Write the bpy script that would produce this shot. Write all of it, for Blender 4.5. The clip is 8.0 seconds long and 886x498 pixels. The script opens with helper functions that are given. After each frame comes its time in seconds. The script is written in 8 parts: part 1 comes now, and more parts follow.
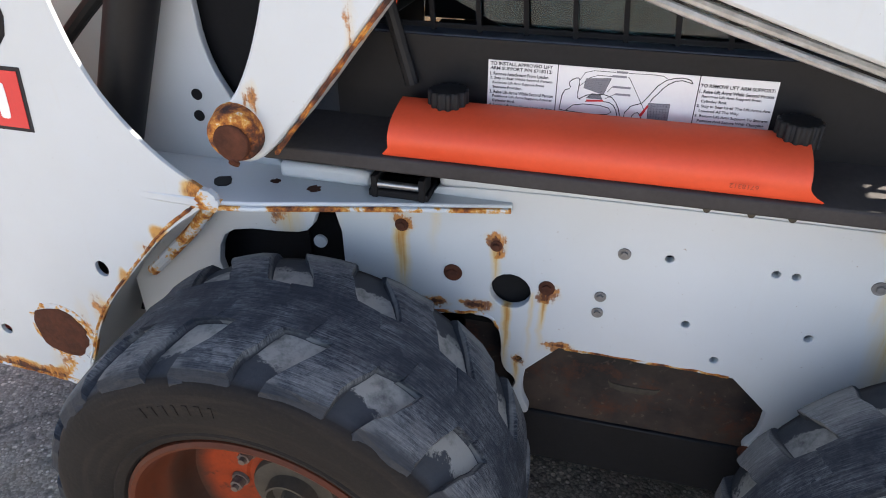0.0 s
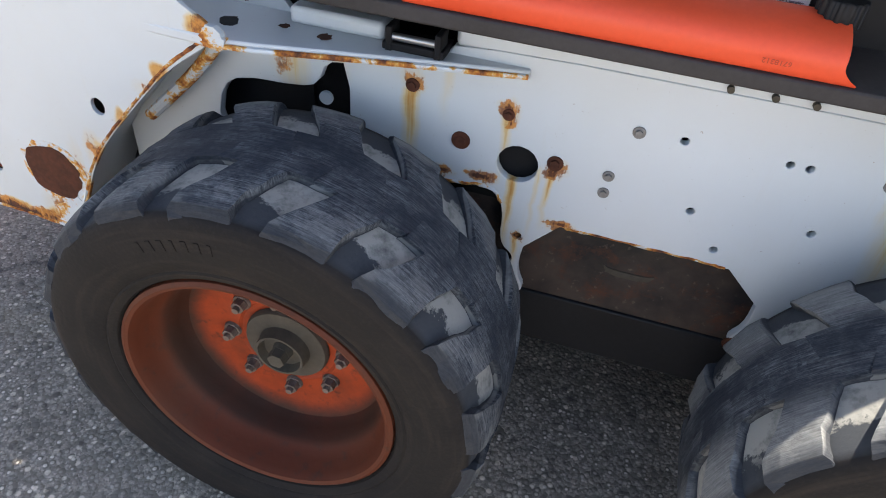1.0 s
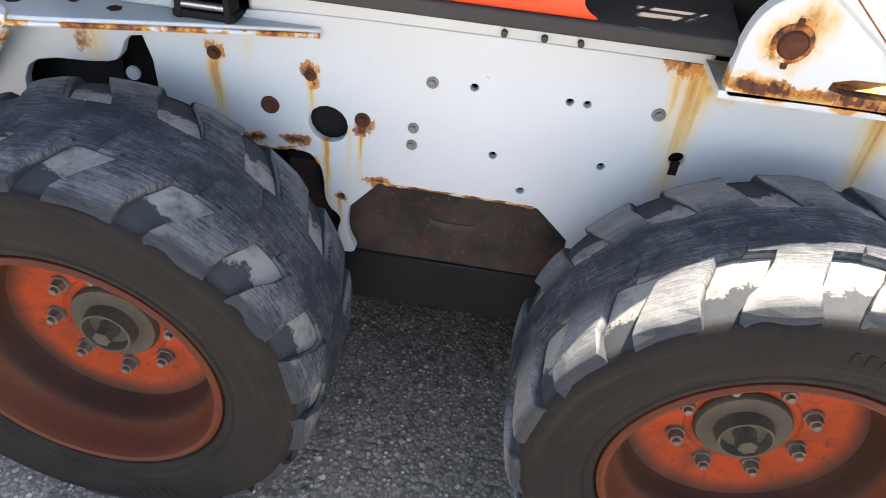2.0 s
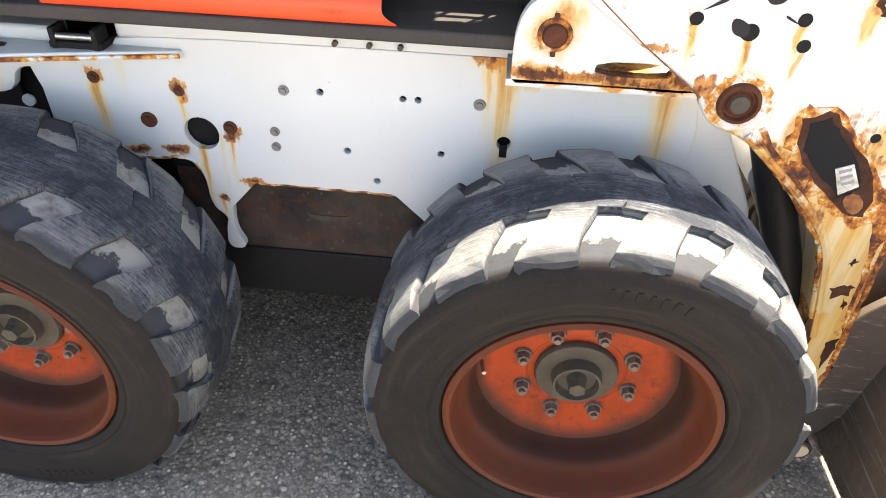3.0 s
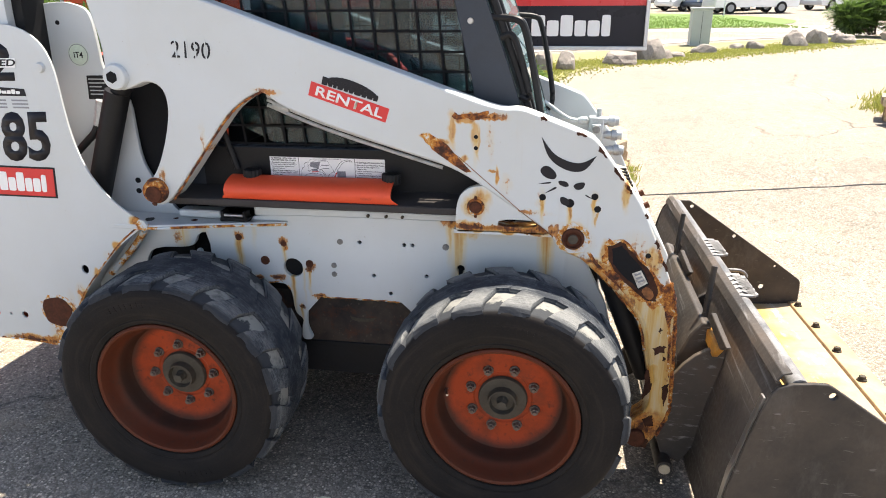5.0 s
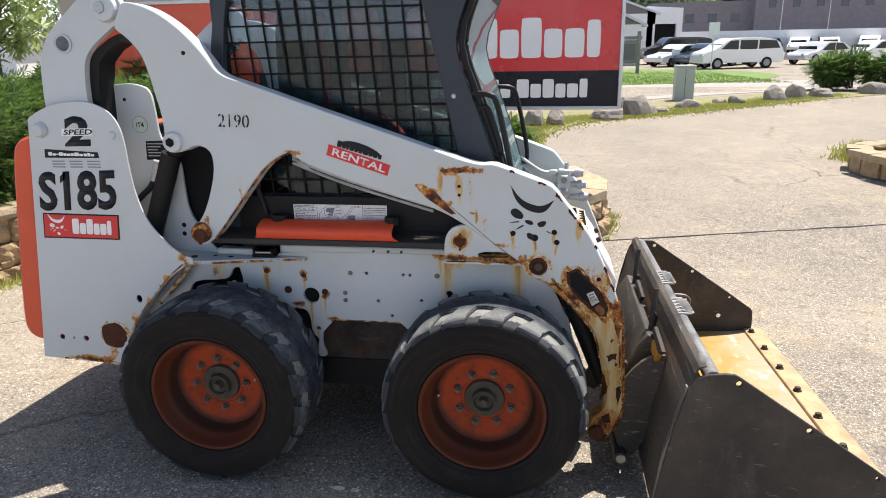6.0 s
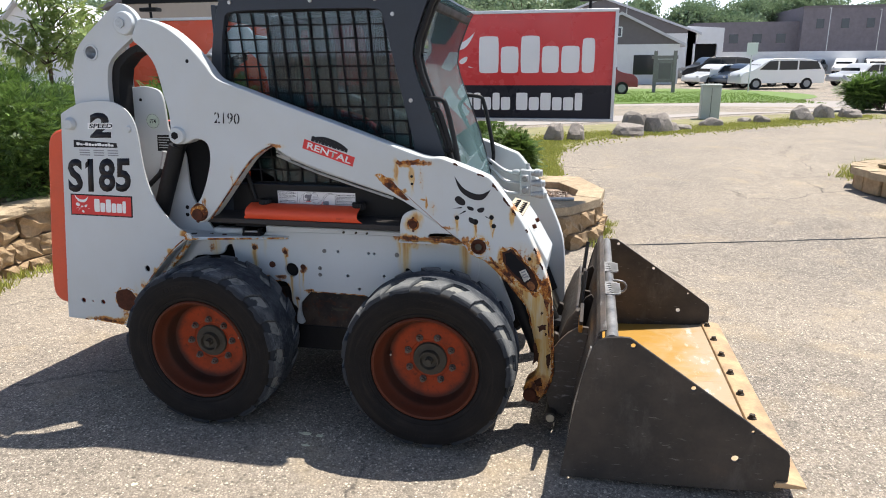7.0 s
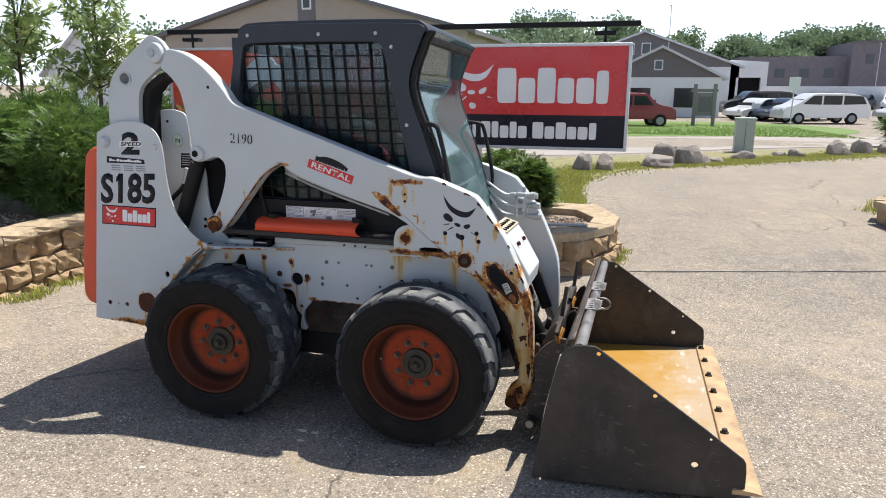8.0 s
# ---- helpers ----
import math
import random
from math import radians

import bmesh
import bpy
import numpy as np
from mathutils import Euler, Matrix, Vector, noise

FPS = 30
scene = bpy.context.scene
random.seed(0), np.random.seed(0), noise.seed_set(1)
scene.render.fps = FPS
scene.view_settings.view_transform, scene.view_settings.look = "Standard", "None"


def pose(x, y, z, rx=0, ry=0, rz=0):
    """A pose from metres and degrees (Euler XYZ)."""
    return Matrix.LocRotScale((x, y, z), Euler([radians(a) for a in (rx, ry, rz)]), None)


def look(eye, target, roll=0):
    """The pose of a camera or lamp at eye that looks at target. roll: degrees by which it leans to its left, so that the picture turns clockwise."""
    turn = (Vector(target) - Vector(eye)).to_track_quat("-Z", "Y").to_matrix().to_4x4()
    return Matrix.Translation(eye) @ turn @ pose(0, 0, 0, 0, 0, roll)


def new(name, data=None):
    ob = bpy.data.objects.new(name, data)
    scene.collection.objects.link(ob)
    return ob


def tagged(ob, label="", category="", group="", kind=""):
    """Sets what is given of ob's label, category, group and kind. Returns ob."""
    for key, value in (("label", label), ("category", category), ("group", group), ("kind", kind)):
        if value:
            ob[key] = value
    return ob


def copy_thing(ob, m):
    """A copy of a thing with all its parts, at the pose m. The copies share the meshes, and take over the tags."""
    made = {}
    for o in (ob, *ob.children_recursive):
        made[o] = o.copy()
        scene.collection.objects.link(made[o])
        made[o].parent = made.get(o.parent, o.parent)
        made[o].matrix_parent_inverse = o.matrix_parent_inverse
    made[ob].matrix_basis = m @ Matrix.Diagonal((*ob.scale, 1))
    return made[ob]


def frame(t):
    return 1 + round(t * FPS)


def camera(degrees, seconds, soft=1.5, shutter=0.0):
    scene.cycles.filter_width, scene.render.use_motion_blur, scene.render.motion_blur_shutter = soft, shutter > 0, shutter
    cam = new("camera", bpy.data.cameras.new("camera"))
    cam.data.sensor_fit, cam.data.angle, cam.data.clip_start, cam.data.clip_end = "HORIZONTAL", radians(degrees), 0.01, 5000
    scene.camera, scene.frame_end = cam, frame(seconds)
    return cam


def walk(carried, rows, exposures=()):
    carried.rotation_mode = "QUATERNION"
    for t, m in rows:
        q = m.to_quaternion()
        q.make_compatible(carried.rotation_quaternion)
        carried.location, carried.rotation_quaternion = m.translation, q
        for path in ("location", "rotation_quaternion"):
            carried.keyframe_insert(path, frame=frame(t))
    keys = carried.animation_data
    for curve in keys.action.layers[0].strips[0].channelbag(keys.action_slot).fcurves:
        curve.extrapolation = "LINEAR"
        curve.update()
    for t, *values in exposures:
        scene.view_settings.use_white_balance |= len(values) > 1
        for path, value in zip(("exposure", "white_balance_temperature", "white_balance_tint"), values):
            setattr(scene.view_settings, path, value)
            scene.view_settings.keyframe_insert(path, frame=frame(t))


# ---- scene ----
cam = camera(65.1, 8.0, soft=1.0)
PATH = [
    (0, (-0.09, -0.622, 1.326), (-0.516, 1.003, 0.242), -0.1),
    (0.5, (-0.116, -0.641, 1.301), (-0.52, 0.903, 0.096), 3.2),
    (1, (-0.108, -0.65, 1.263), (-0.448, 0.833, -0.036), 5.8),
    (1.5, (-0.049, -0.659, 1.251), (-0.324, 0.837, -0.048), 6.1),
    (2, (0.073, -0.694, 1.242), (-0.046, 0.843, -0.033), 6.0),
    (2.2, (0.168, -0.698, 1.25), (0.111, 0.821, -0.05), 6.2),
    (3.3, (0.354, -0.944, 1.308), (0.187, 0.655, 0.118), 0.3),
    (3.5, (0.366, -1.05, 1.307), (0.191, 0.573, 0.151), -0.5),
    (4, (0.429, -1.224, 1.374), (0.277, 0.458, 0.302), -0.2),
    (4.5, (0.561, -1.457, 1.44), (0.428, 0.284, 0.465), 1.6),
    (5, (0.634, -1.749, 1.549), (0.329, 0.09, 0.824), -0.6),
    (5.2, (0.684, -1.831, 1.613), (0.394, 0.017, 0.905), -1.5),
    (6.3, (0.807, -2.382, 1.643), (0.467, -0.477, 1.137), -1.0),
    (6.5, (0.942, -2.47, 1.622), (0.542, -0.569, 1.148), 0.1),
    (6.6, (0.98, -2.512, 1.644), (0.595, -0.617, 1.131), 0.9),
    (6.7, (1.033, -2.536, 1.634), (0.667, -0.655, 1.06), 1.1),
    (6.8, (1.05, -2.553, 1.656), (0.668, -0.685, 1.052), 0.9),
    (6.9, (1.116, -2.587, 1.662), (0.698, -0.722, 1.074), 0.0),
    (7, (1.165, -2.619, 1.623), (0.748, -0.738, 1.085), -0.5),
    (7.5, (1.277, -2.773, 1.623), (0.843, -0.888, 1.115), -0.5),
    (8, (1.441, -2.807, 1.618), (0.911, -0.933, 1.16), 0.2),
]
EXPOSURES = [(0, 2.22, 6350, 13), (1, 2.32, 6350, 12), (1.5, 2.6, 6400, 11), (2, 2.8, 6650, 13), (3.5, 2.97, 7100, 13), (4.5, 2.36, 7100, 13), (5.0, 1.8, 6450, 12), (5.3, 1.45, 6300, 12), (6.3, 1.15, 6080, 12), (8, 0.88, 5980, 12)]
walk(cam, [(t, look(eye, target, roll)) for t, eye, target, roll in PATH], EXPOSURES)

# ---- world and sun ----
SUN_WAY = Vector((0.285, 0.345, 1.0)).normalized()
world = bpy.data.worlds.new("sky")
scene.world = world
world.use_nodes = True
sky = world.node_tree.nodes.new("ShaderNodeTexSky")
sky.sky_type, sky.sun_disc = "NISHITA", False
sky.sun_elevation = math.asin(SUN_WAY.z)
sky.sun_rotation = math.atan2(SUN_WAY.x, SUN_WAY.y)
sky.air_density, sky.dust_density, sky.ozone_density = 1.0, 1.2, 1.0
back = world.node_tree.nodes["Background"]
back.inputs["Strength"].default_value = 0.058
# summer haze: the sky pales towards the horizon all round, with thin cloud
wn, wl = world.node_tree.nodes, world.node_tree.links
way = wn.new("ShaderNodeTexCoord")
cloud = wn.new("ShaderNodeTexNoise")
cloud.inputs["Scale"].default_value, cloud.inputs["Detail"].default_value = 3.0, 6.0
stretch = wn.new("ShaderNodeMapping")
stretch.inputs["Scale"].default_value = (1, 1, 3)
height = wn.new("ShaderNodeSeparateXYZ")
band = wn.new("ShaderNodeMapRange")
band.inputs["From Min"].default_value, band.inputs["From Max"].default_value = 0.24, 0.03
band.inputs["To Min"].default_value, band.inputs["To Max"].default_value = 0.0, 0.80
thin = wn.new("ShaderNodeMapRange")
thin.inputs["From Min"].default_value, thin.inputs["From Max"].default_value = 0.42, 0.65
thin.inputs["To Min"].default_value, thin.inputs["To Max"].default_value = 0.0, 0.10
both_f = wn.new("ShaderNodeMath")
both_f.operation, both_f.use_clamp = "ADD", True
hazy = wn.new("ShaderNodeMixRGB")
hazy.inputs["Color2"].default_value = (17.0, 18.4, 20.0, 1)
wl.new(way.outputs["Generated"], stretch.inputs[0])
wl.new(stretch.outputs[0], cloud.inputs["Vector"])
wl.new(way.outputs["Generated"], height.inputs[0])
wl.new(height.outputs[2], band.inputs[0])
wl.new(cloud.outputs["Fac"], thin.inputs[0])
wl.new(band.outputs[0], both_f.inputs[0])
wl.new(thin.outputs[0], both_f.inputs[1])
wl.new(both_f.outputs[0], hazy.inputs["Fac"])
wl.new(sky.outputs[0], hazy.inputs["Color1"])
wl.new(hazy.outputs[0], back.inputs["Color"])
sun_lamp = bpy.data.lights.new("sun", "SUN")
sun_lamp.energy, sun_lamp.angle, sun_lamp.color = 4.2, radians(0.53), (1.0, 0.91, 0.76)
sun = new("sun", sun_lamp)
sun.matrix_world = look(SUN_WAY * 50, (0, 0, 0))


# ---- materials ----
class Mat:
    """A node material with a short way to add nodes."""

    def __init__(self, name, color=(0.5, 0.5, 0.5), rough=0.6, metal=0.0):
        self.m = bpy.data.materials.new(name)
        self.m.use_nodes = True
        self.t = self.m.node_tree
        self.b = self.t.nodes["Principled BSDF"]
        self.put(self.b, "Base Color", (*color, 1) if len(color) == 3 else color)
        self.put(self.b, "Roughness", rough)
        self.put(self.b, "Metallic", metal)

    def put(self, node, key, value):
        sock = node.inputs[key]
        if isinstance(value, bpy.types.NodeSocket):
            self.t.links.new(value, sock)
        else:
            sock.default_value = value

    def n(self, kind, **ins):
        node = self.t.nodes.new("ShaderNode" + kind)
        for key, value in ins.items():
            self.put(node, int(key[1:]) if key[0] == "i" and key[1:].isdigit() else key.replace("_", " "), value)
        return node

    def coords(self):
        return self.n("TexCoord").outputs["Object"]

    def math(self, op, a, b=0.0, clamp=False):
        node = self.n("Math", i0=a, i1=b)
        node.operation, node.use_clamp = op, clamp
        return node.outputs[0]

    def vmath(self, op, a, b=(0, 0, 0)):
        node = self.n("VectorMath", i0=a, i1=b)
        node.operation = op
        return node

    def noise(self, vec, scale, detail=4.0, rough=0.6):
        return self.n("TexNoise", Vector=vec, Scale=scale, Detail=detail, Roughness=rough).outputs["Fac"]

    def ramp(self, fac, stops):
        node = self.n("ValToRGB", Fac=fac)
        e = node.color_ramp.elements
        while len(e) < len(stops):
            e.new(0.5)
        for el, (pos, col) in zip(e, stops):
            el.position = pos
            el.color = (*col, 1) if len(col) == 3 else col
        return node.outputs["Color"]

    def step(self, fac, lo, hi, a=0.0, b=1.0):
        node = self.n("MapRange", Value=fac, From_Min=lo, From_Max=hi, To_Min=a, To_Max=b)
        return node.outputs[0]

    def mix(self, fac, a, b):
        node = self.n("Mix")
        node.data_type = "RGBA"
        for k, v in ((0, fac), (6, a), (7, b)):
            if isinstance(v, bpy.types.NodeSocket):
                self.t.links.new(v, node.inputs[k])
            elif k == 0:
                node.inputs[k].default_value = v
            else:
                node.inputs[k].default_value = (*v, 1)
        return node.outputs[2]

    def color(self, c):
        self.put(self.b, "Base Color", c)

    def rough(self, r):
        self.put(self.b, "Roughness", r)

    def bump(self, height, strength=0.3, dist=0.01):
        node = self.n("Bump", Height=height, Strength=strength, Distance=dist)
        self.put(self.b, "Normal", node.outputs[0])


def worn(name, color, rough=0.5, metal=0.0, spread=0.25, scale=6.0, bump=0.1, fine=120.0, gloss=None):
    """A surface with broad patches, fine grain and a little relief."""
    k = Mat(name, color, rough, metal)
    k.put(k.b, "Specular IOR Level", gloss if gloss is not None else (0.18 if max(color) < 0.08 else 0.45))
    v = k.coords()
    a, b = k.noise(v, scale, 6.0), k.noise(v, fine, 3.0)
    f = k.math("ADD", k.math("MULTIPLY", a, 0.7), k.math("MULTIPLY", b, 0.3))
    dark = tuple(c * (1 - spread) for c in color)
    light = tuple(min(1.0, c * (1 + spread)) for c in color)
    k.color(k.ramp(f, [(0.3, dark), (0.7, light)]))
    k.rough(k.step(a, 0.3, 0.7, max(0.05, rough - 0.1), min(1.0, rough + 0.12)))
    k.bump(f, bump, 0.004)
    return k.m


RUST_DARK, RUST_BROWN, RUST_ORANGE, RUST_HALO = (0.045, 0.017, 0.010), (0.15, 0.045, 0.013), (0.48, 0.185, 0.024), (0.58, 0.40, 0.12)


def paint(name, color, spots=(), rough=0.38, stains=(), runs=()):
    """Gloss paint. spots: rust stains (x, z, half width, half height, weight) in the plane of the side; runs: rust water (x, top, half width, length, weight)."""
    k = Mat(name, color, rough)
    v = k.coords()
    grime = k.noise(v, 2.2, 6.0)
    fine = k.noise(v, 55.0, 5.0)
    base = k.mix(k.step(grime, 0.35, 0.75, 0.0, 0.55), color, tuple(c * 0.86 * f for c, f in zip(color, (1.02, 0.98, 0.88))))
    stretched = k.vmath("MULTIPLY", v, (60, 60, 4)).outputs[0]
    run = k.noise(stretched, 1.0, 3.0)
    base = k.mix(k.step(run, 0.62, 0.8, 0.0, 0.12), base, (0.45, 0.38, 0.26))
    total, ochre, wet = None, None, None
    if runs:
        at = k.n("SeparateXYZ", Vector=v)
        sway = k.math("MULTIPLY", k.math("SUBTRACT", k.noise(k.vmath("MULTIPLY", v, (3, 3, 16)).outputs[0], 1.0, 4.0), 0.5), 0.022)
        thread = k.noise(k.vmath("MULTIPLY", v, (170, 170, 5)).outputs[0], 1.0, 4.0)
        for x, top, half, length, weight in runs:
            off = k.math("ABSOLUTE", k.math("ADD", k.math("SUBTRACT", at.outputs[0], x), sway))
            m = k.math("MULTIPLY", k.step(off, half, half * 0.1), k.step(at.outputs[2], top - length, top - 0.1 * length, 0.0, weight))
            m = k.math("MULTIPLY", m, k.step(at.outputs[2], top + 0.006, top - 0.004))
            wet = m if wet is None else k.math("MAXIMUM", wet, m)
        wet = k.math("MULTIPLY", wet, k.step(thread, 0.3, 0.7, 0.55, 1.25))
        base = k.mix(k.step(wet, 0.0, 0.55, 0.0, 0.72), base, (0.62, 0.44, 0.13))
        base = k.mix(k.step(wet, 0.40, 0.95, 0.0, 0.90), base, (0.42, 0.185, 0.030))
    for x, z, rx, rz, weight in stains:
        # broad ochre staining where rust water has soaked into the paint
        off = k.vmath("MULTIPLY", k.vmath("SUBTRACT", k.n("TexNoise", Vector=v, Scale=14.0, Detail=4.0).outputs["Color"], (0.5, 0.5, 0.5)).outputs[0], (0.05, 0, 0.09)).outputs[0]
        d = k.vmath("MULTIPLY", k.vmath("SUBTRACT", k.vmath("ADD", v, off).outputs[0], (x, 0, z)).outputs[0], (1 / rx, 0, 1 / rz)).outputs[0]
        m = k.step(k.vmath("LENGTH", d).outputs["Value"], 1.15, 0.55, 0.0, weight)
        ochre = m if ochre is None else k.math("MAXIMUM", ochre, m)
    if ochre is not None:
        streak = k.noise(k.vmath("MULTIPLY", v, (38, 38, 5)).outputs[0], 1.0, 4.0)
        soaked = k.math("ADD", ochre, k.math("MULTIPLY", k.math("SUBTRACT", streak, 0.5), k.step(ochre, 0.0, 0.3, 0.0, 1.3)))
        crust = k.noise(v, 34.0, 6.0, 0.7)
        base = k.mix(k.step(soaked, 0.05, 0.50, 0.0, 0.70), base, (0.55, 0.34, 0.07))
        base = k.mix(k.step(soaked, 0.42, 0.78, 0.0, 0.9), base, k.mix(k.step(crust, 0.40, 0.62), (0.50, 0.225, 0.030), (0.24, 0.072, 0.013)))
    if spots:
        wob = k.n("TexNoise", Vector=v, Scale=26.0, Detail=6.0, Roughness=0.7).outputs["Color"]
        w2 = k.vmath("MULTIPLY", k.vmath("SUBTRACT", wob, (0.5, 0.5, 0.5)).outputs[0], (0.040, 0, 0.040)).outputs[0]
        big = k.n("TexNoise", Vector=v, Scale=7.0, Detail=5.0, Roughness=0.65).outputs["Color"]
        w2 = k.vmath("ADD", w2, k.vmath("MULTIPLY", k.vmath("SUBTRACT", big, (0.5, 0.5, 0.5)).outputs[0], (0.035, 0, 0.05)).outputs[0]).outputs[0]
        moved = k.vmath("ADD", v, w2).outputs[0]
        for x, z, rx, rz, weight in spots:
            d = k.vmath("MULTIPLY", k.vmath("SUBTRACT", moved, (x, 0, z)).outputs[0], (1 / rx, 0, 1 / rz)).outputs[0]
            ln = k.vmath("LENGTH", d).outputs["Value"]
            m = k.step(ln, 1.25, 0.0, 0.0, weight)
            total = m if total is None else k.math("MAXIMUM", total, m)
        drip = k.noise(k.vmath("MULTIPLY", v, (140, 140, 9)).outputs[0], 1.0, 4.0)
        total = k.math("MULTIPLY", total, k.step(drip, 0.25, 0.75, 0.55, 1.35))
        amount = k.math("ADD", total, k.math("MULTIPLY", k.math("SUBTRACT", fine, 0.5), 0.80))
        amount = k.math("MULTIPLY", amount, k.step(total, 0.0, 0.12), True)
        scale_ = k.noise(v, 42.0, 6.0, 0.75)
        base = k.mix(k.step(total, 0.05, 0.45, 0.0, 0.42), base, RUST_HALO)
        base = k.mix(k.step(amount, 0.26, 0.38, 0.0, 0.92), base, k.mix(k.step(scale_, 0.42, 0.58), RUST_ORANGE, RUST_BROWN))
        base = k.mix(k.step(amount, 0.58, 0.74), base, k.mix(k.step(scale_, 0.35, 0.6), RUST_BROWN, RUST_DARK))
        k.rough(k.step(amount, 0.25, 0.6, rough, 0.9))
        k.bump(k.math("ADD", k.math("MULTIPLY", fine, k.step(amount, 0.3, 0.6)), k.math("MULTIPLY", grime, 0.2)), 0.35, 0.003)
    else:
        k.bump(fine, 0.04, 0.002)
    specks = k.noise(v, 190.0, 2.0)
    base = k.mix(k.step(specks, 0.74, 0.78, 0.0, 0.6), base, (0.2, 0.13, 0.07))
    k.color(base)
    return k.m


WHITE = (0.520, 0.548, 0.562)
SIDE_RUST = [(-0.40, 0.75, 0.019, 0.020, 1.0), (-0.243, 0.741, 0.019, 0.017, 1.15), (-0.236, 0.722, 0.012, 0.012, 0.9), (-0.158, 0.655, 0.017, 0.020, 0.9),
             (-0.20, 0.503, 0.013, 0.016, 0.9), (-0.128, 0.552, 0.03, 0.012, 0.9), (-0.225, 0.640, 0.010, 0.022, 0.75),
             (0.32, 0.83, 0.05, 0.025, 0.7), (0.42, 0.82, 0.10, 0.03, 0.45), (-0.62, 0.74, 0.03, 0.05, 0.4),
             (-0.345, 0.605, 0.028, 0.014, 1.1), (-0.272, 0.612, 0.026, 0.014, 1.1)]
SIDE_RUNS = [(-0.40, 0.742, 0.018, 0.15, 1.05), (-0.243, 0.732, 0.010, 0.13, 0.75), (-0.222, 0.622, 0.011, 0.18, 0.95), (-0.163, 0.655, 0.008, 0.13, 1.0), (-0.182, 0.650, 0.006, 0.16, 0.5),
             (-0.20, 0.500, 0.008, 0.07, 0.8), (-0.345, 0.79, 0.012, 0.10, 0.3), (0.345, 0.86, 0.030, 0.36, 1.05), (0.318, 0.83, 0.014, 0.18, 0.75), (0.62, 0.86, 0.030, 0.30, 1.05),
             (0.60, 0.84, 0.012, 0.15, 0.6), (0.48, 0.84, 0.045, 0.06, 0.6), (-0.52, 0.79, 0.020, 0.10, 0.35), (-0.60, 0.78, 0.030, 0.16, 0.55)]
PANEL_RUST = [(-1.05, 0.39, 0.05, 0.06, 0.5), (-0.985, 0.47, 0.02, 0.10, 0.5), (-1.16, 0.362, 0.13, 0.022, 1.1),
              (-0.68, 0.82, 0.035, 0.03, 0.9), (-0.80, 0.70, 0.03, 0.02, 0.5), (-0.94, 0.55, 0.02, 0.05, 0.6), (-1.38, 0.56, 0.02, 0.012, 0.5)]
BOOM_RUST = [(-0.575, 0.985, 0.014, 0.030, 0.600), (-0.200, 1.252, 0.050, 0.012, 0.750), (-0.420, 1.060, 0.010, 0.100, 0.450), (0.440, 1.197, 0.065, 0.012, 1.000),
             (0.450, 1.130, 0.012, 0.070, 0.420), (0.500, 0.995, 0.025, 0.035, 0.420), (0.550, 0.915, 0.090, 0.008, 0.500), (0.600, 0.950, 0.012, 0.045, 0.450),
             (0.750, 0.965, 0.012, 0.020, 0.500), (0.760, 0.925, 0.012, 0.012, 0.500), (0.840, 1.010, 0.014, 0.050, 0.500), (0.930, 0.890, 0.012, 0.050, 0.450)]
LEG_RUST = [(0.640, 0.860, 0.030, 0.025, 0.750), (0.697, 0.838, 0.060, 0.055, 0.620), (0.740, 0.775, 0.060, 0.018, 0.700), (0.800, 0.720, 0.050, 0.025, 0.620),
            (0.850, 0.660, 0.050, 0.030, 0.600), (0.875, 0.750, 0.100, 0.110, 0.600), (0.950, 0.800, 0.020, 0.050, 0.600), (0.985, 0.680, 0.025, 0.060, 0.800),
            (0.780, 0.752, 0.030, 0.020, 0.800), (0.830, 0.700, 0.030, 0.020, 0.700), (0.875, 0.640, 0.030, 0.030, 0.600), (1.010, 0.500, 0.010, 0.140, 0.800),
            (0.945, 0.400, 0.014, 0.060, 0.600), (0.955, 0.210, 0.060, 0.070, 1.000), (0.925, 0.270, 0.030, 0.030, 0.800)]
ARM_RUST = BOOM_RUST + LEG_RUST
BOOM_STAIN = [(0.605, 0.940, 0.006, 0.035, 0.700), (0.683, 0.922, 0.007, 0.040, 0.700), (0.752, 0.948, 0.005, 0.030, 0.700), (0.762, 0.910, 0.005, 0.030, 0.600),
              (0.472, 1.030, 0.007, 0.035, 0.900), (0.455, 1.048, 0.020, 0.006, 0.800), (0.411, 1.115, 0.006, 0.060, 0.500), (0.400, 1.145, 0.012, 0.050, 0.500),
              (0.840, 0.985, 0.014, 0.050, 0.600), (0.262, 1.138, 0.022, 0.012, 0.800), (0.310, 1.105, 0.030, 0.016, 0.800), (0.360, 1.066, 0.026, 0.014, 0.800),
              (0.375, 1.185, 0.035, 0.012, 0.800), (0.340, 1.150, 0.012, 0.060, 0.600)]
LEG_STAIN = [(0.940, 0.550, 0.075, 0.140, 0.300), (0.975, 0.360, 0.090, 0.220, 0.340), (0.860, 0.675, 0.075, 0.045, 0.400), (0.790, 0.745, 0.050, 0.030, 0.800),
             (0.790, 0.800, 0.016, 0.050, 0.700), (0.960, 0.190, 0.090, 0.100, 1.000), (0.930, 0.780, 0.020, 0.050, 0.700), (0.698, 0.842, 0.046, 0.044, 0.900)]
ARM_STAIN = BOOM_STAIN + LEG_STAIN
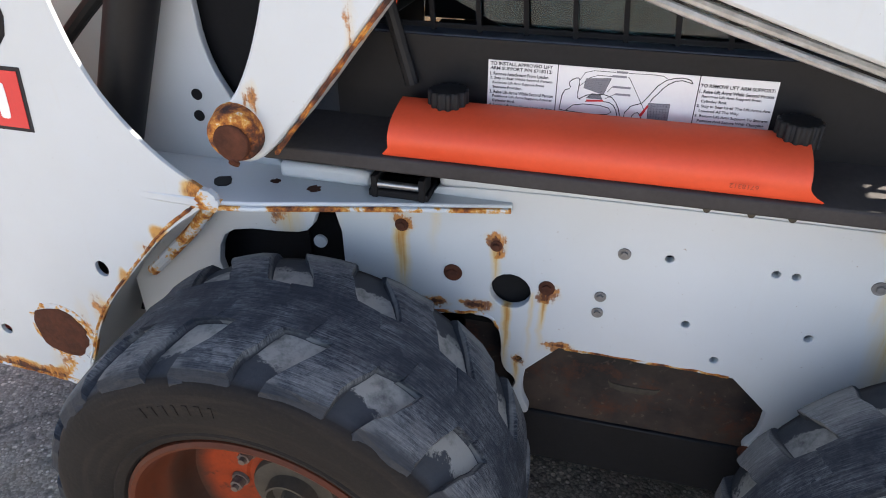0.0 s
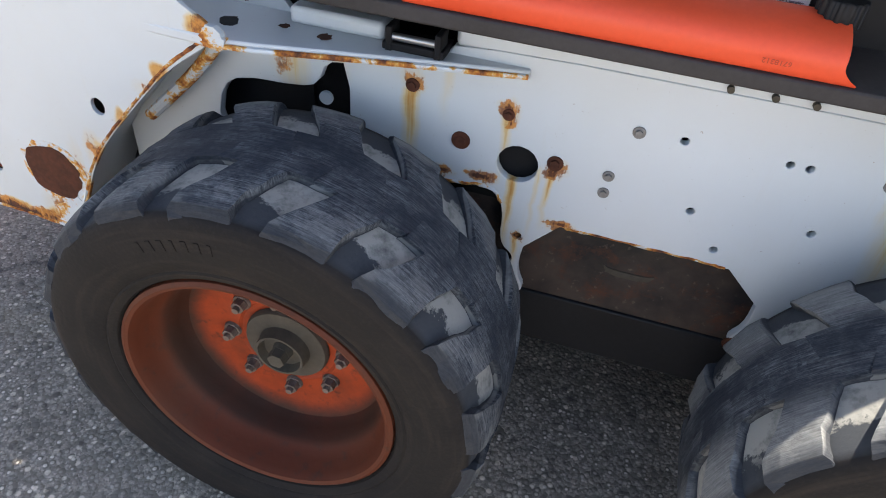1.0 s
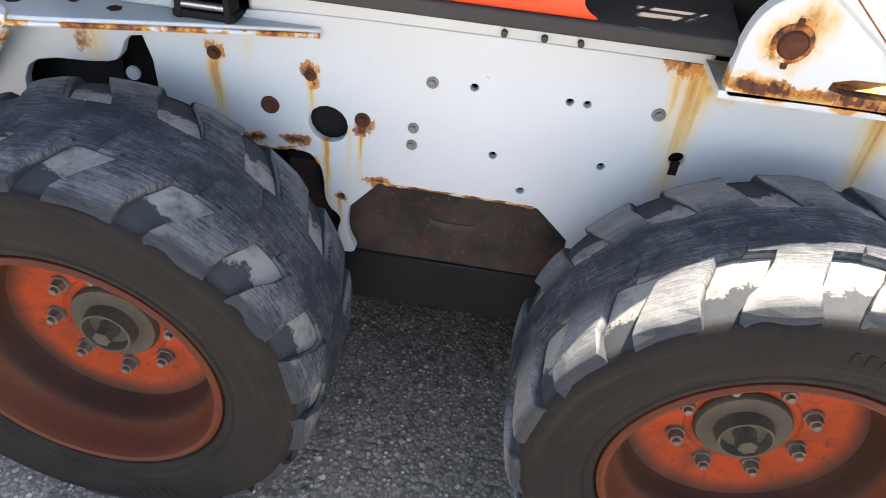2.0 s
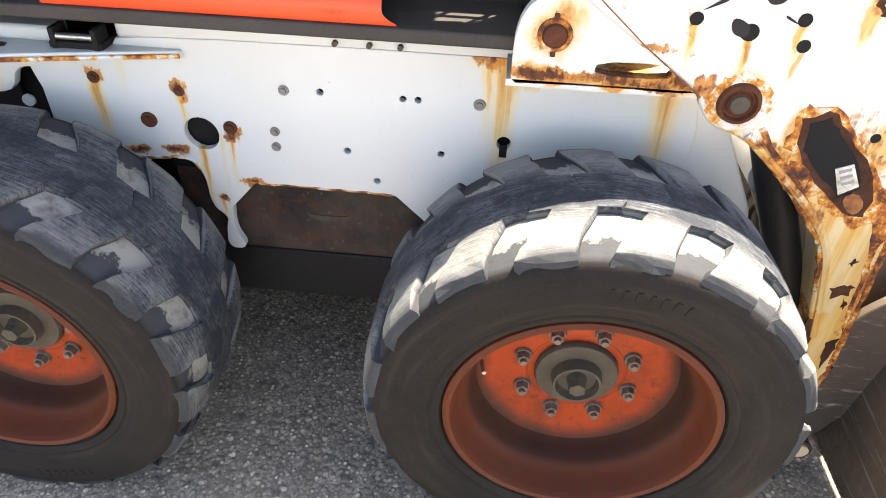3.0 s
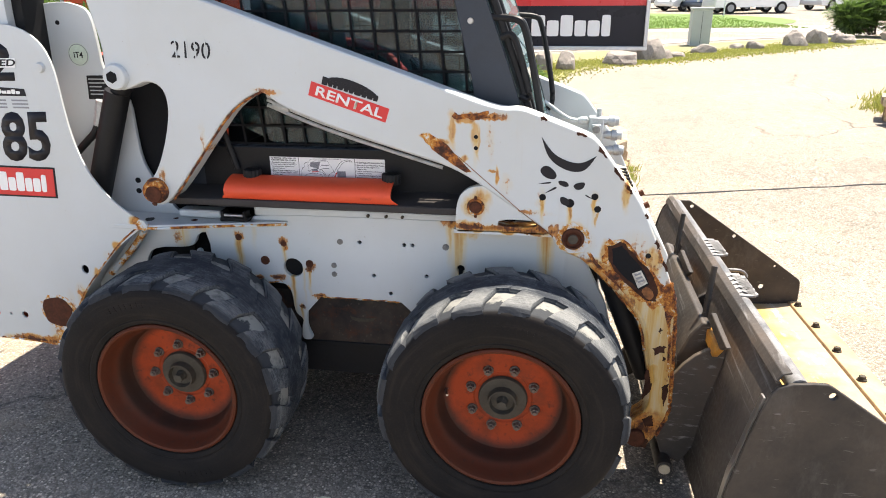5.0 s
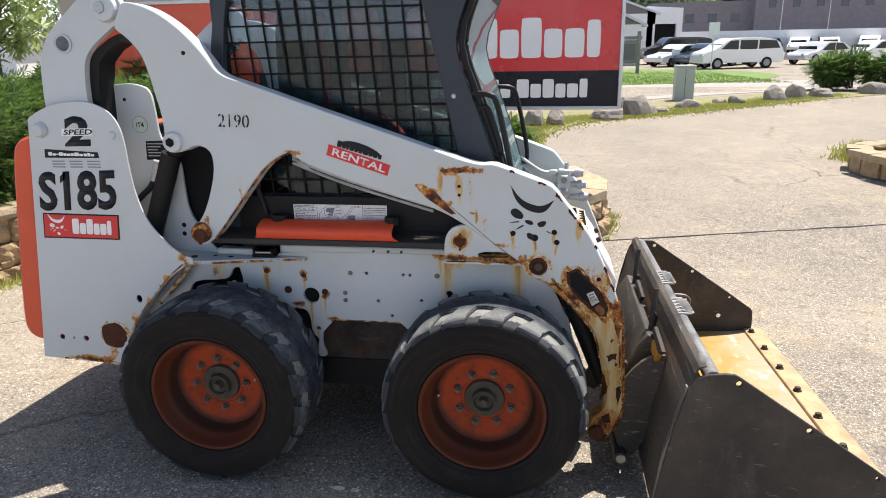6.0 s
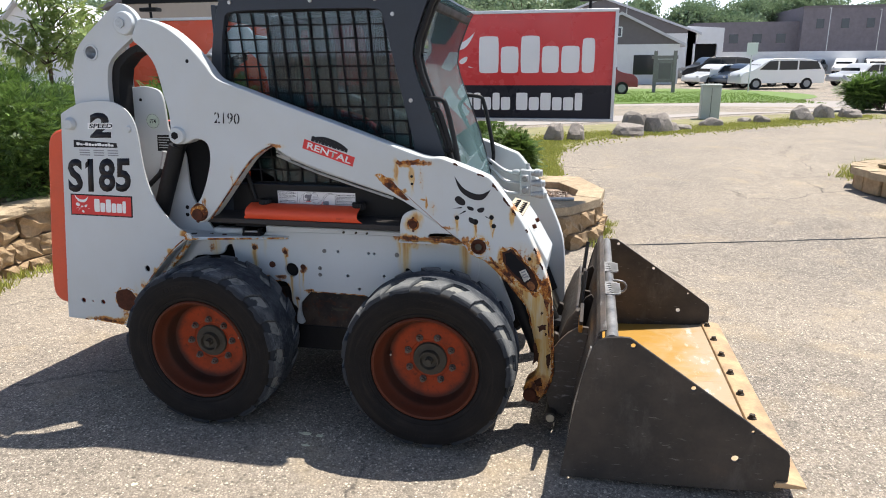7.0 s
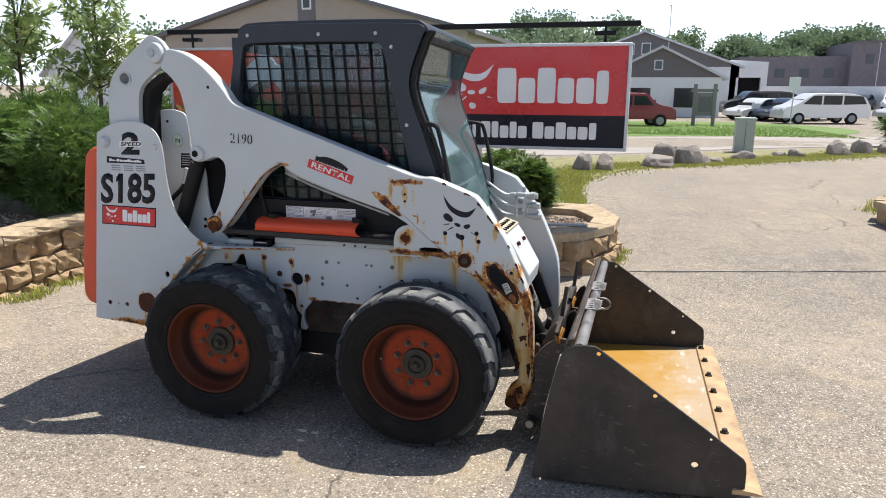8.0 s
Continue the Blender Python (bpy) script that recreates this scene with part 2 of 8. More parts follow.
LEG_RUNS = [(0.895, 0.680, 0.045, 0.22, 1.0), (0.945, 0.655, 0.034, 0.38, 1.0), (0.990, 0.690, 0.030, 0.55, 1.15), (0.958, 0.440, 0.034, 0.32, 1.15), (1.005, 0.460, 0.028, 0.36, 1.05),
            (0.698, 0.800, 0.020, 0.12, 0.75), (0.760, 0.780, 0.030, 0.12, 0.75), (0.825, 0.720, 0.030, 0.10, 0.75), (0.605, 0.960, 0.008, 0.10, 0.80), (0.683, 0.940, 0.010, 0.11, 0.80),
            (0.752, 0.962, 0.007, 0.09, 0.80), (0.840, 1.010, 0.010, 0.10, 0.70), (0.411, 1.130, 0.009, 0.10, 0.65), (0.915, 0.795, 0.012, 0.10, 0.80), (0.955, 0.830, 0.014, 0.10, 0.70)]
BRACKET_RUST = [(0.41, 0.925, 0.035, 0.035, 0.7), (0.40, 0.862, 0.07, 0.014, 1.2), (0.52, 0.862, 0.12, 0.014, 1.0), (0.61, 0.87, 0.05, 0.02, 1.1)]

m_side = paint("white_side_paint", WHITE, SIDE_RUST, stains=[(0.38, 0.80, 0.035, 0.03, 0.6)], runs=SIDE_RUNS)
m_panel = paint("white_panel_paint", WHITE, PANEL_RUST, stains=[(-1.15, 0.362, 0.14, 0.022, 1.0), (-0.684, 0.820, 0.03, 0.022, 1.0), (-0.78, 0.735, 0.022, 0.020, 0.7), (-0.87, 0.630, 0.018, 0.030, 0.7), (-0.935, 0.550, 0.016, 0.035, 0.8), (-0.985, 0.455, 0.022, 0.05, 0.9)])
m_arm = paint("white_arm_paint", WHITE, ARM_RUST, stains=ARM_STAIN, runs=LEG_RUNS)
m_bracket = paint("white_bracket_paint", WHITE, BRACKET_RUST, stains=[(0.50, 0.858, 0.16, 0.016, 1.0), (0.411, 0.926, 0.045, 0.05, 0.7)])
m_white = paint("white_paint", WHITE)


def flaking(name, left_white):
    """Paint lifting off a rusted edge: bare brown, orange bloom, a yellow fringe and islands of white."""
    k = Mat(name, (0.3, 0.12, 0.03), 0.85)
    v = k.coords()
    a = k.math("ADD", k.math("MULTIPLY", k.noise(v, 30.0, 8.0, 0.7), 0.75), k.math("MULTIPLY", k.noise(v, 9.0, 4.0), 0.25))
    o = 0.62 - 0.24 * left_white
    k.color(k.ramp(a, [(o - 0.17, (0.035, 0.014, 0.009)), (o - 0.11, (0.13, 0.038, 0.012)), (o - 0.05, (0.40, 0.135, 0.018)), (o - 0.01, (0.56, 0.30, 0.06)), (o + 0.03, WHITE)]))
    k.rough(k.step(a, o - 0.05, o + 0.03, 0.9, 0.45))
    k.bump(a, 0.7, 0.006)
    return k.m


m_flake, m_flake_mid, m_flake_pale = flaking("rust_flaked_edge", 0.15), flaking("rust_flaked_boss", 0.40), flaking("rust_flaked_paint", 0.55)
m_orange = worn("orange_paint", (0.64, 0.070, 0.022), 0.5, 0, 0.10, 5, 0.05)
m_faint = worn("faded_red_ink", (0.34, 0.045, 0.018), 0.6, 0, 0.3, 60)
m_tail = worn("faded_orange_paint", (0.62, 0.085, 0.03), 0.5, 0, 0.12, 4, 0.05)
m_black = worn("black_paint", (0.013, 0.013, 0.014), 0.5, 0, 0.3, 8, 0.1)
m_cab = worn("cab_black_paint", (0.030, 0.036, 0.047), 0.45, 0, 0.2, 10, 0.12, 300, 0.35)
# near black for dark parts, also stands in for shade inside openings
m_dark = worn("dark_parts_and_shade", (0.010, 0.010, 0.011), 0.8)
m_steel = worn("bare_steel", (0.42, 0.41, 0.40), 0.35, 0.9, 0.2, 20, 0.2)
m_zinc = worn("grey_fittings", (0.42, 0.44, 0.45), 0.45, 0.5, 0.25, 30, 0.2)
m_edge = worn("rusty_cutting_edge", (0.40, 0.27, 0.145), 0.55, 0.1, 0.45, 7, 0.25, 60)
m_stepplate = worn("stained_step_plate", (0.42, 0.36, 0.26), 0.7, 0, 0.3, 14, 0.3)
m_scraped = worn("scraped_grey_steel", (0.19, 0.185, 0.18), 0.42, 0.3, 0.7, 9, 0.2)
m_hub = worn("dusty_hub_iron", (0.066, 0.057, 0.044), 0.8, 0, 0.3, 25, 0.3)
m_nut = worn("rusty_nuts", (0.12, 0.092, 0.076), 0.6, 0.2, 0.4, 60, 0.3)
m_rustpin = worn("rusted_iron", (0.075, 0.028, 0.016), 0.85, 0, 0.45, 40, 0.6)
m_rustcoat = worn("orange_rust_scale", (0.22, 0.085, 0.028), 0.85, 0, 0.85, 28, 0.5, 90)
m_bolt = worn("grey_bolt_heads", (0.17, 0.165, 0.16), 0.5, 0.3, 0.3, 60, 0.2)
m_scab = worn("dark_rust_scab", (0.050, 0.022, 0.014), 0.9, 0, 0.8, 16, 0.7, 70)
m_pad = worn("chipped_yellow_paint", (0.48, 0.22, 0.03), 0.55, 0, 0.5, 14, 0.3)
m_stepsteel = worn("dull_step_steel", (0.24, 0.235, 0.23), 0.55, 0.2, 0.4, 20, 0.2)
m_ledge = worn("dusty_black_ledge", (0.040, 0.036, 0.035), 0.6, 0, 0.35, 6, 0.1)
m_oldlabel = worn("grubby_label", (0.46, 0.43, 0.38), 0.6, 0, 0.5, 60, 0.1)
m_seat = worn("black_vinyl", (0.02, 0.02, 0.022), 0.5)
m_red = worn("red_cloth", (0.32, 0.02, 0.02), 0.7)
m_hose = worn("black_hose", (0.016, 0.016, 0.017), 0.45)
m_decal = worn("black_decal", (0.016, 0.016, 0.02), 0.4, 0, 0.15)
m_decal_red = worn("red_decal", (0.58, 0.03, 0.03), 0.35, 0, 0.08)
m_decal_white = worn("white_decal", (0.76, 0.76, 0.75), 0.4, 0, 0.06)
m_ink = worn("black_ink", (0.02, 0.02, 0.02), 0.6, 0, 0.1)
m_chip = worn("grey_decal_ink", (0.22, 0.22, 0.24), 0.6, 0, 0.2)


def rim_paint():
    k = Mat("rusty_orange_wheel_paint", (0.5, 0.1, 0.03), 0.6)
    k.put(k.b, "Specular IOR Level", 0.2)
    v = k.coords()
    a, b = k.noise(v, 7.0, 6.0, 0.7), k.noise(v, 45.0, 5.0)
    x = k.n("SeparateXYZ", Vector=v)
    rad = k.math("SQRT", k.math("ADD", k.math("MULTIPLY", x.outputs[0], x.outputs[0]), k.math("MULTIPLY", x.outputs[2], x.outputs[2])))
    # brown barrel: duller paint, lowered further for the shade inside the dish
    dulled = k.step(rad, 0.160, 0.182)
    col = k.mix(dulled, (0.29, 0.041, 0.010), (0.082, 0.020, 0.008))
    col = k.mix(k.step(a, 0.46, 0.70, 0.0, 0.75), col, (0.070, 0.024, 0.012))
    # dark band where disc meets barrel: grime plus the dish's shade as colour
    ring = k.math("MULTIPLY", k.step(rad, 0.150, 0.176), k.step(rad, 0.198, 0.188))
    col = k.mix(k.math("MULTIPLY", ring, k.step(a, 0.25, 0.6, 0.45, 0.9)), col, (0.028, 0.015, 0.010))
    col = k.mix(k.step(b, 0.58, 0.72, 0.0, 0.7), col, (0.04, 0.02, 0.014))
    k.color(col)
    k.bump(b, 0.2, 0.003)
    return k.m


def rubber(name, tread_only, dusty=0.0):
    """Sidewalls brown with dust, hollows of the tread grey with dry mud; lugs are scuffed round the wheel."""
    k = Mat(name, (0.03, 0.03, 0.03), 0.8)
    k.put(k.b, "Specular IOR Level", 0.2)
    v = k.coords()
    x = k.n("SeparateXYZ", Vector=v)
    rad = k.math("SQRT", k.math("ADD", k.math("MULTIPLY", x.outputs[0], x.outputs[0]), k.math("MULTIPLY", x.outputs[2], x.outputs[2])))
    ang = k.math("ARCTAN2", x.outputs[2], x.outputs[0])
    lot = k.math("MULTIPLY", k.n("ObjectInfo").outputs["Random"], 37.0)
    flat = k.n("CombineXYZ", X=k.math("ADD", k.math("MULTIPLY", ang, 5.5), lot), Y=k.math("MULTIPLY", x.outputs[1], 330.0), Z=k.math("MULTIPLY", rad, 30.0)).outputs[0]
    streak = k.noise(flat, 1.5, 8.0, 0.85)
    dust, fine = k.noise(v, 9.0, 5.0), k.noise(v, 160.0, 4.0)
    if tread_only:
        patchy = k.noise(k.vmath("ADD", v, k.n("CombineXYZ", X=lot).outputs[0]).outputs[0], 13.0, 5.0, 0.7)
        patchy = k.math("ADD", patchy, k.step(k.math("ABSOLUTE", x.outputs[1]), 0.045, 0.095, -0.03, 0.17))
        grain = k.math("ADD", k.math("MULTIPLY", streak, 0.82), k.math("MULTIPLY", fine, 0.18))
        scuff = k.math("MULTIPLY", k.step(grain, 0.44, 0.66), k.step(patchy, 0.38, 0.66, 0.10, 0.85))
        col = k.mix(scuff, (0.015, 0.019, 0.027), (0.235, 0.248, 0.255))
        col = k.mix(k.step(patchy, 0.60, 0.74, 0.0, 0.40), col, (0.150, 0.152, 0.148))
        outer = k.step(k.math("ADD", k.math("ABSOLUTE", x.outputs[1]), k.math("MULTIPLY", dust, 0.05)), 0.065, 0.11, 0.0, dusty)
        col = k.mix(k.math("MULTIPLY", outer, k.step(streak, 0.30, 0.60, 0.45, 1.0)), col, (0.235, 0.235, 0.225))
        # lugs get darker from the top face down to the root
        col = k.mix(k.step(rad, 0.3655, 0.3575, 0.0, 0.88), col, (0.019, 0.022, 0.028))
        rim_dust = k.math("MULTIPLY", k.step(rad, 0.3585, 0.3605), k.step(rad, 0.3672, 0.3645))
        col = k.mix(k.math("MULTIPLY", rim_dust, k.step(dust, 0.42, 0.60, 0.0, 0.7)), col, (0.19, 0.19, 0.18))
    else:
        side = k.mix(k.step(dust, 0.3, 0.7), (0.0055, 0.0052, 0.0056), (0.0125, 0.0106, 0.0098))
        side = k.mix(k.step(fine, 0.5, 0.8, 0, 0.4), side, (0.024, 0.020, 0.0175))
        sweep = k.n("CombineXYZ", X=k.math("MULTIPLY", ang, 1.4), Y=k.math("MULTIPLY", rad, 60.0), Z=lot).outputs[0]
        side = k.mix(k.step(k.noise(sweep, 1.0, 5.0, 0.65), 0.50, 0.75, 0.0, 0.5), side, (0.032, 0.0245, 0.019))
        mud = k.noise(v, 22.0, 6.0, 0.7)
        hollow = k.mix(k.step(mud, 0.30, 0.52), (0.070, 0.071, 0.069), (0.225, 0.222, 0.203))
        inner = k.math("ADD", k.math("ABSOLUTE", x.outputs[1]), k.math("MULTIPLY", k.math("SUBTRACT", mud, 0.5), 0.10))
        hollow = k.mix(k.step(inner, 0.094, 0.100, 0.0, 0.92), hollow, (0.020, 0.024, 0.031))
        col = k.mix(k.step(rad, 0.3450, 0.3485), side, hollow)
    k.color(col)
    k.bump(k.math("ADD", k.math("MULTIPLY", streak, 0.35 if tread_only else 0.1), k.math("MULTIPLY", fine, 0.4)), 0.5, 0.003)
    return k.m


def asphalt():
    k = Mat("weathered_asphalt", (0.1, 0.1, 0.1), 0.9)
    v = k.coords()
    vo = k.n("TexVoronoi", Vector=v, Scale=95.0, Randomness=1.0)
    r = k.n("SeparateColor", Color=vo.outputs["Color"])
    vo2 = k.n("TexVoronoi", Vector=v, Scale=210.0, Randomness=1.0)
    r2 = k.n("SeparateColor", Color=vo2.outputs["Color"])
    broad, mid = k.noise(v, 0.35, 6.0), k.noise(v, 3.0, 6.0)
    tar = k.mix(k.step(mid, 0.3, 0.7), (0.045, 0.044, 0.044), (0.10, 0.095, 0.088))
    stone = k.ramp(r.outputs[0], [(0.0, (0.07, 0.069, 0.068)), (0.40, (0.17, 0.163, 0.15)), (0.72, (0.36, 0.34, 0.31)), (1.0, (0.66, 0.63, 0.58))])
    col = k.mix(k.step(vo.outputs["Distance"], 0.46, 0.30), tar, stone)
    small = k.ramp(r2.outputs[1], [(0.0, (0.07, 0.07, 0.07)), (0.6, (0.19, 0.18, 0.165)), (1.0, (0.36, 0.33, 0.30))])
    col = k.mix(k.math("MULTIPLY", k.step(r.outputs[1], 0.35, 0.45), 0.8), col, small)
    col = k.mix(k.step(broad, 0.35, 0.75, 0.10, 0.5), col, (0.34, 0.305, 0.255))
    stain = k.noise(v, 0.9, 4.0)
    col = k.mix(k.step(stain, 0.60, 0.75, 0.0, 0.30), col, (0.05, 0.047, 0.043))
    blot = k.noise(v, 11.0, 5.0, 0.7)
    col = k.mix(k.step(blot, 0.52, 0.72, 0.0, 0.45), col, (0.055, 0.052, 0.048))
    grit = k.n("TexVoronoi", Vector=v, Scale=52.0, Randomness=1.0)
    gr = k.n("SeparateColor", Color=grit.outputs["Color"]).outputs[0]
    chip = k.math("MULTIPLY", k.step(gr, 0.66, 0.74), k.step(grit.outputs["Distance"], 0.36, 0.24))
    col = k.mix(k.math("MULTIPLY", chip, k.step(k.noise(v, 5.0, 3.0), 0.35, 0.6, 0.25, 0.8)), col, (0.60, 0.55, 0.47))
    pit = k.n("TexVoronoi", Vector=v, Scale=38.0, Randomness=1.0)
    pr = k.n("SeparateColor", Color=pit.outputs["Color"]).outputs[1]
    col = k.mix(k.math("MULTIPLY", k.math("MULTIPLY", k.step(pr, 0.60, 0.68), k.step(pit.outputs["Distance"], 0.42, 0.26)), 0.55), col, (0.050, 0.046, 0.042))
    col = k.mix(k.step(k.noise(v, 1.7, 5.0, 0.65), 0.54, 0.72, 0.0, 0.35), col, (0.36, 0.30, 0.20))
    bent = k.vmath("ADD", v, k.vmath("MULTIPLY", k.n("TexNoise", Vector=v, Scale=3.0, Detail=5.0).outputs["Color"], (0.35, 0.35, 0)).outputs[0]).outputs[0]
    crack = k.n("TexVoronoi", Vector=bent, Scale=0.45)
    crack.feature = "DISTANCE_TO_EDGE"
    line = k.math("MULTIPLY", k.step(crack.outputs["Distance"], 0.006, 0.002), k.step(broad, 0.5, 0.6))
    warm = k.n("Mix")
    warm.data_type, warm.blend_type = "RGBA", "MULTIPLY"
    warm.inputs[0].default_value = 1.0
    warm.inputs[7].default_value = (1.25, 1.165, 1.05, 1)
    k.t.links.new(col, warm.inputs[6])
    col = k.mix(k.math("MULTIPLY", line, 0.7), warm.outputs[2], (0.03, 0.028, 0.026))
    k.color(col)
    k.bump(k.math("ADD", k.math("MULTIPLY", vo.outputs["Distance"], -0.8), k.math("MULTIPLY", r.outputs[0], 0.5)), 0.7, 0.006)
    return k.m


def bucket_paint(name="scraped_black_bucket_paint", tone=0.85, scratches=0.55):
    k = Mat(name, (0.03, 0.03, 0.03), 0.5)
    k.put(k.b, "Specular IOR Level", 0.28)
    v = k.coords()
    a, b = k.noise(v, 4.0, 6.0), k.noise(v, 70.0, 4.0)
    scr = k.noise(k.vmath("MULTIPLY", v, (20, 3, 90)).outputs[0], 1.0, 4.0)
    col = k.mix(k.step(a, 0.35, 0.7), tuple(tone * c for c in (0.034, 0.030, 0.027)), tuple(tone * c for c in (0.080, 0.064, 0.051)))
    col = k.mix(k.step(a, 0.58, 0.78, 0.0, 0.6), col, (0.085, 0.050, 0.030))
    smear = k.noise(k.vmath("MULTIPLY", v, (5, 7, 2.2)).outputs[0], 1.0, 7.0, 0.75)
    col = k.mix(k.step(smear, 0.54, 0.72, 0.0, 0.45), col, (0.115, 0.105, 0.095))
    col = k.mix(k.step(scr, 0.70 - 0.11 * scratches, 0.76, 0.0, scratches), col, (0.24, 0.23, 0.22))
    k.color(col)
    k.rough(k.step(b, 0.3, 0.7, 0.42, 0.65))
    k.bump(b, 0.15, 0.003)
    return k.m


def yellow_floor():
    k = Mat("scraped_yellow_bucket_floor", (0.6, 0.4, 0.05), 0.45)
    v = k.coords()
    x = k.n("SeparateXYZ", Vector=v).outputs[0]
    a, b = k.noise(v, 5.0, 6.0, 0.7), k.noise(k.vmath("MULTIPLY", v, (6, 60, 6)).outputs[0], 1.0, 5.0)
    worn_f = k.math("ADD", k.step(x, 1.42, 1.86, -0.20, 0.36), a)
    col = k.mix(k.step(worn_f, 0.42, 0.62), (0.37, 0.205, 0.035), (0.39, 0.255, 0.10))
    col = k.mix(k.step(worn_f, 0.62, 0.80, 0.0, 0.8), col, (0.40, 0.315, 0.22))
    col = k.mix(k.step(b, 0.60, 0.72, 0.0, 0.55), col, (0.28, 0.13, 0.04))
    k.color(col)
    bare = k.noise(k.vmath("MULTIPLY", v, (16, 5, 5)).outputs[0], 1.0, 6.0, 0.7)
    col = k.mix(k.math("MULTIPLY", k.step(bare, 0.55, 0.66), k.step(x, 1.60, 1.74, 0.0, 0.85)), col, (0.56, 0.50, 0.44))
    k.color(col)
    k.put(k.b, "Specular IOR Level", 0.3)
    k.rough(k.step(a, 0.3, 0.7, 0.42, 0.65))
    k.bump(b, 0.15, 0.003)
    return k.m


def stone_block(name, color):
    k = Mat(name, color, 0.95)
    v = k.coords()
    rnd = k.n("ObjectInfo").outputs["Random"]
    a, b = k.noise(v, 14.0, 6.0, 0.7), k.noise(v, 90.0, 4.0)
    c1 = k.mix(rnd, tuple(c * 0.8 for c in color), tuple(min(1, c * 1.15) for c in color))
    col = k.mix(k.step(a, 0.35, 0.7), c1, tuple(c * 0.6 for c in color))
    col = k.mix(k.step(b, 0.5, 0.75, 0, 0.5), col, tuple(min(1, c * 1.4) for c in color))
    k.color(col)
    k.bump(k.math("ADD", a, k.math("MULTIPLY", b, 0.4)), 0.9, 0.02)
    return k.m


def leaf(name, dark, light, rough=0.55):
    k = Mat(name, dark, rough)
    rnd = k.n("NewGeometry").outputs["Random Per Island"]
    k.color(k.ramp(rnd, [(0.0, dark), (0.55, tuple((a + b) / 2 for a, b in zip(dark, light))), (1.0, light)]))
    k.put(k.b, "Transmission Weight", 0.0)
    tr = k.n("BsdfTranslucent", Color=(*light, 1))
    mx = k.n("MixShader", i0=0.25)
    k.t.links.new(k.b.outputs[0], mx.inputs[1])
    k.t.links.new(tr.outputs[0], mx.inputs[2])
    k.t.links.new(mx.outputs[0], k.t.nodes["Material Output"].inputs["Surface"])
    return k.m


def glass(name, tint, rough=0.02, film=0.0, sheen_color=(0.17, 0.26, 0.275)):
    k = Mat(name, tint, rough)
    k.put(k.b, "Transmission Weight", 1.0)
    k.put(k.b, "IOR", 1.5)
    if film:
        # diffuse blue-green layer: tint and reflected sky put into the pane's colour
        v = k.coords()
        dust = k.n("BsdfDiffuse", Color=(*sheen_color, 1))
        mx = k.n("MixShader")
        k.t.links.new(k.step(k.noise(v, 3.0, 4.0), 0.35, 0.7, film * 0.6, film * 1.3), mx.inputs[0])
        k.t.links.new(k.b.outputs[0], mx.inputs[1])
        k.t.links.new(dust.outputs[0], mx.inputs[2])
        k.t.links.new(mx.outputs[0], k.t.nodes["Material Output"].inputs["Surface"])
    return k.m


def belly_steel():
    """Greasy grey plate with bare rusty blotches and dark oil."""
    k = Mat("dirty_belly_steel", (0.05, 0.04, 0.03), 0.6)
    k.put(k.b, "Specular IOR Level", 0.3)
    v = k.coords()
    a, b, c = k.noise(v, 4.5, 5.0, 0.6), k.noise(v, 16.0, 6.0, 0.7), k.noise(v, 80.0, 4.0)
    run = k.noise(k.vmath("MULTIPLY", v, (30, 30, 4)).outputs[0], 1.0, 4.0)
    col = k.mix(k.step(a, 0.42, 0.58), (0.010, 0.0095, 0.011), (0.050, 0.036, 0.029))
    col = k.mix(k.math("MULTIPLY", k.step(b, 0.52, 0.66), 0.8), col, (0.085, 0.030, 0.013))
    col = k.mix(k.step(run, 0.58, 0.74, 0.0, 0.6), col, (0.026, 0.020, 0.017))
    col = k.mix(k.step(c, 0.62, 0.74, 0.0, 0.5), col, (0.15, 0.12, 0.095))
    k.color(col)
    k.rough(k.step(b, 0.3, 0.7, 0.40, 0.75))
    k.bump(k.math("ADD", b, k.math("MULTIPLY", c, 0.4)), 0.3, 0.003)
    return k.m


m_belly = belly_steel()
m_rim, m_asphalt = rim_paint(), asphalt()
m_rubber, m_lug, m_lug_dusty = rubber("dusty_tyre_rubber", False), rubber("scuffed_tread_rubber", True), rubber("dusty_tread_rubber", True, 0.5)
m_bucket, m_floor = bucket_paint(), yellow_floor()
m_shell = bucket_paint("scratched_black_shell_paint", 1.25, 0.95)
m_block = stone_block("tan_split_stone", (0.43, 0.305, 0.175))
m_cap = stone_block("tan_cap_stone", (0.46, 0.36, 0.235))
m_rock = stone_block("tan_grey_boulder_stone", (0.31, 0.275, 0.24))
m_glass = glass("tinted_cab_glass", (0.30, 0.46, 0.48), 0.02, 0.24)
m_side_glass = glass("smoked_side_glass", (0.46, 0.58, 0.62), 0.02, 0.22, (0.030, 0.075, 0.085))
m_window = Mat("dark_window_glass", (0.02, 0.025, 0.03), 0.08).m
m_juniper = leaf("evergreen_needles", (0.014, 0.038, 0.011), (0.17, 0.275, 0.06))
m_willow = leaf("pale_green_leaves", (0.12, 0.19, 0.045), (0.34, 0.42, 0.14))
# leaf colours raised and greyed: the haze of distance is mixed into them
m_hazed_treeleaf = leaf("hazed_tree_leaves", (0.15, 0.215, 0.135), (0.31, 0.41, 0.23))
m_grass = leaf("sunlit_grass", (0.13, 0.22, 0.035), (0.25, 0.36, 0.075))
m_weed = leaf("yellow_green_groundcover", (0.17, 0.21, 0.035), (0.46, 0.46, 0.11))
m_lawn = worn("lawn", (0.125, 0.195, 0.045), 0.9, 0, 0.35, 3, 0.3, 40)
m_verge = worn("dry_verge", (0.215, 0.20, 0.095), 0.95, 0, 0.4, 4, 0.3, 60)
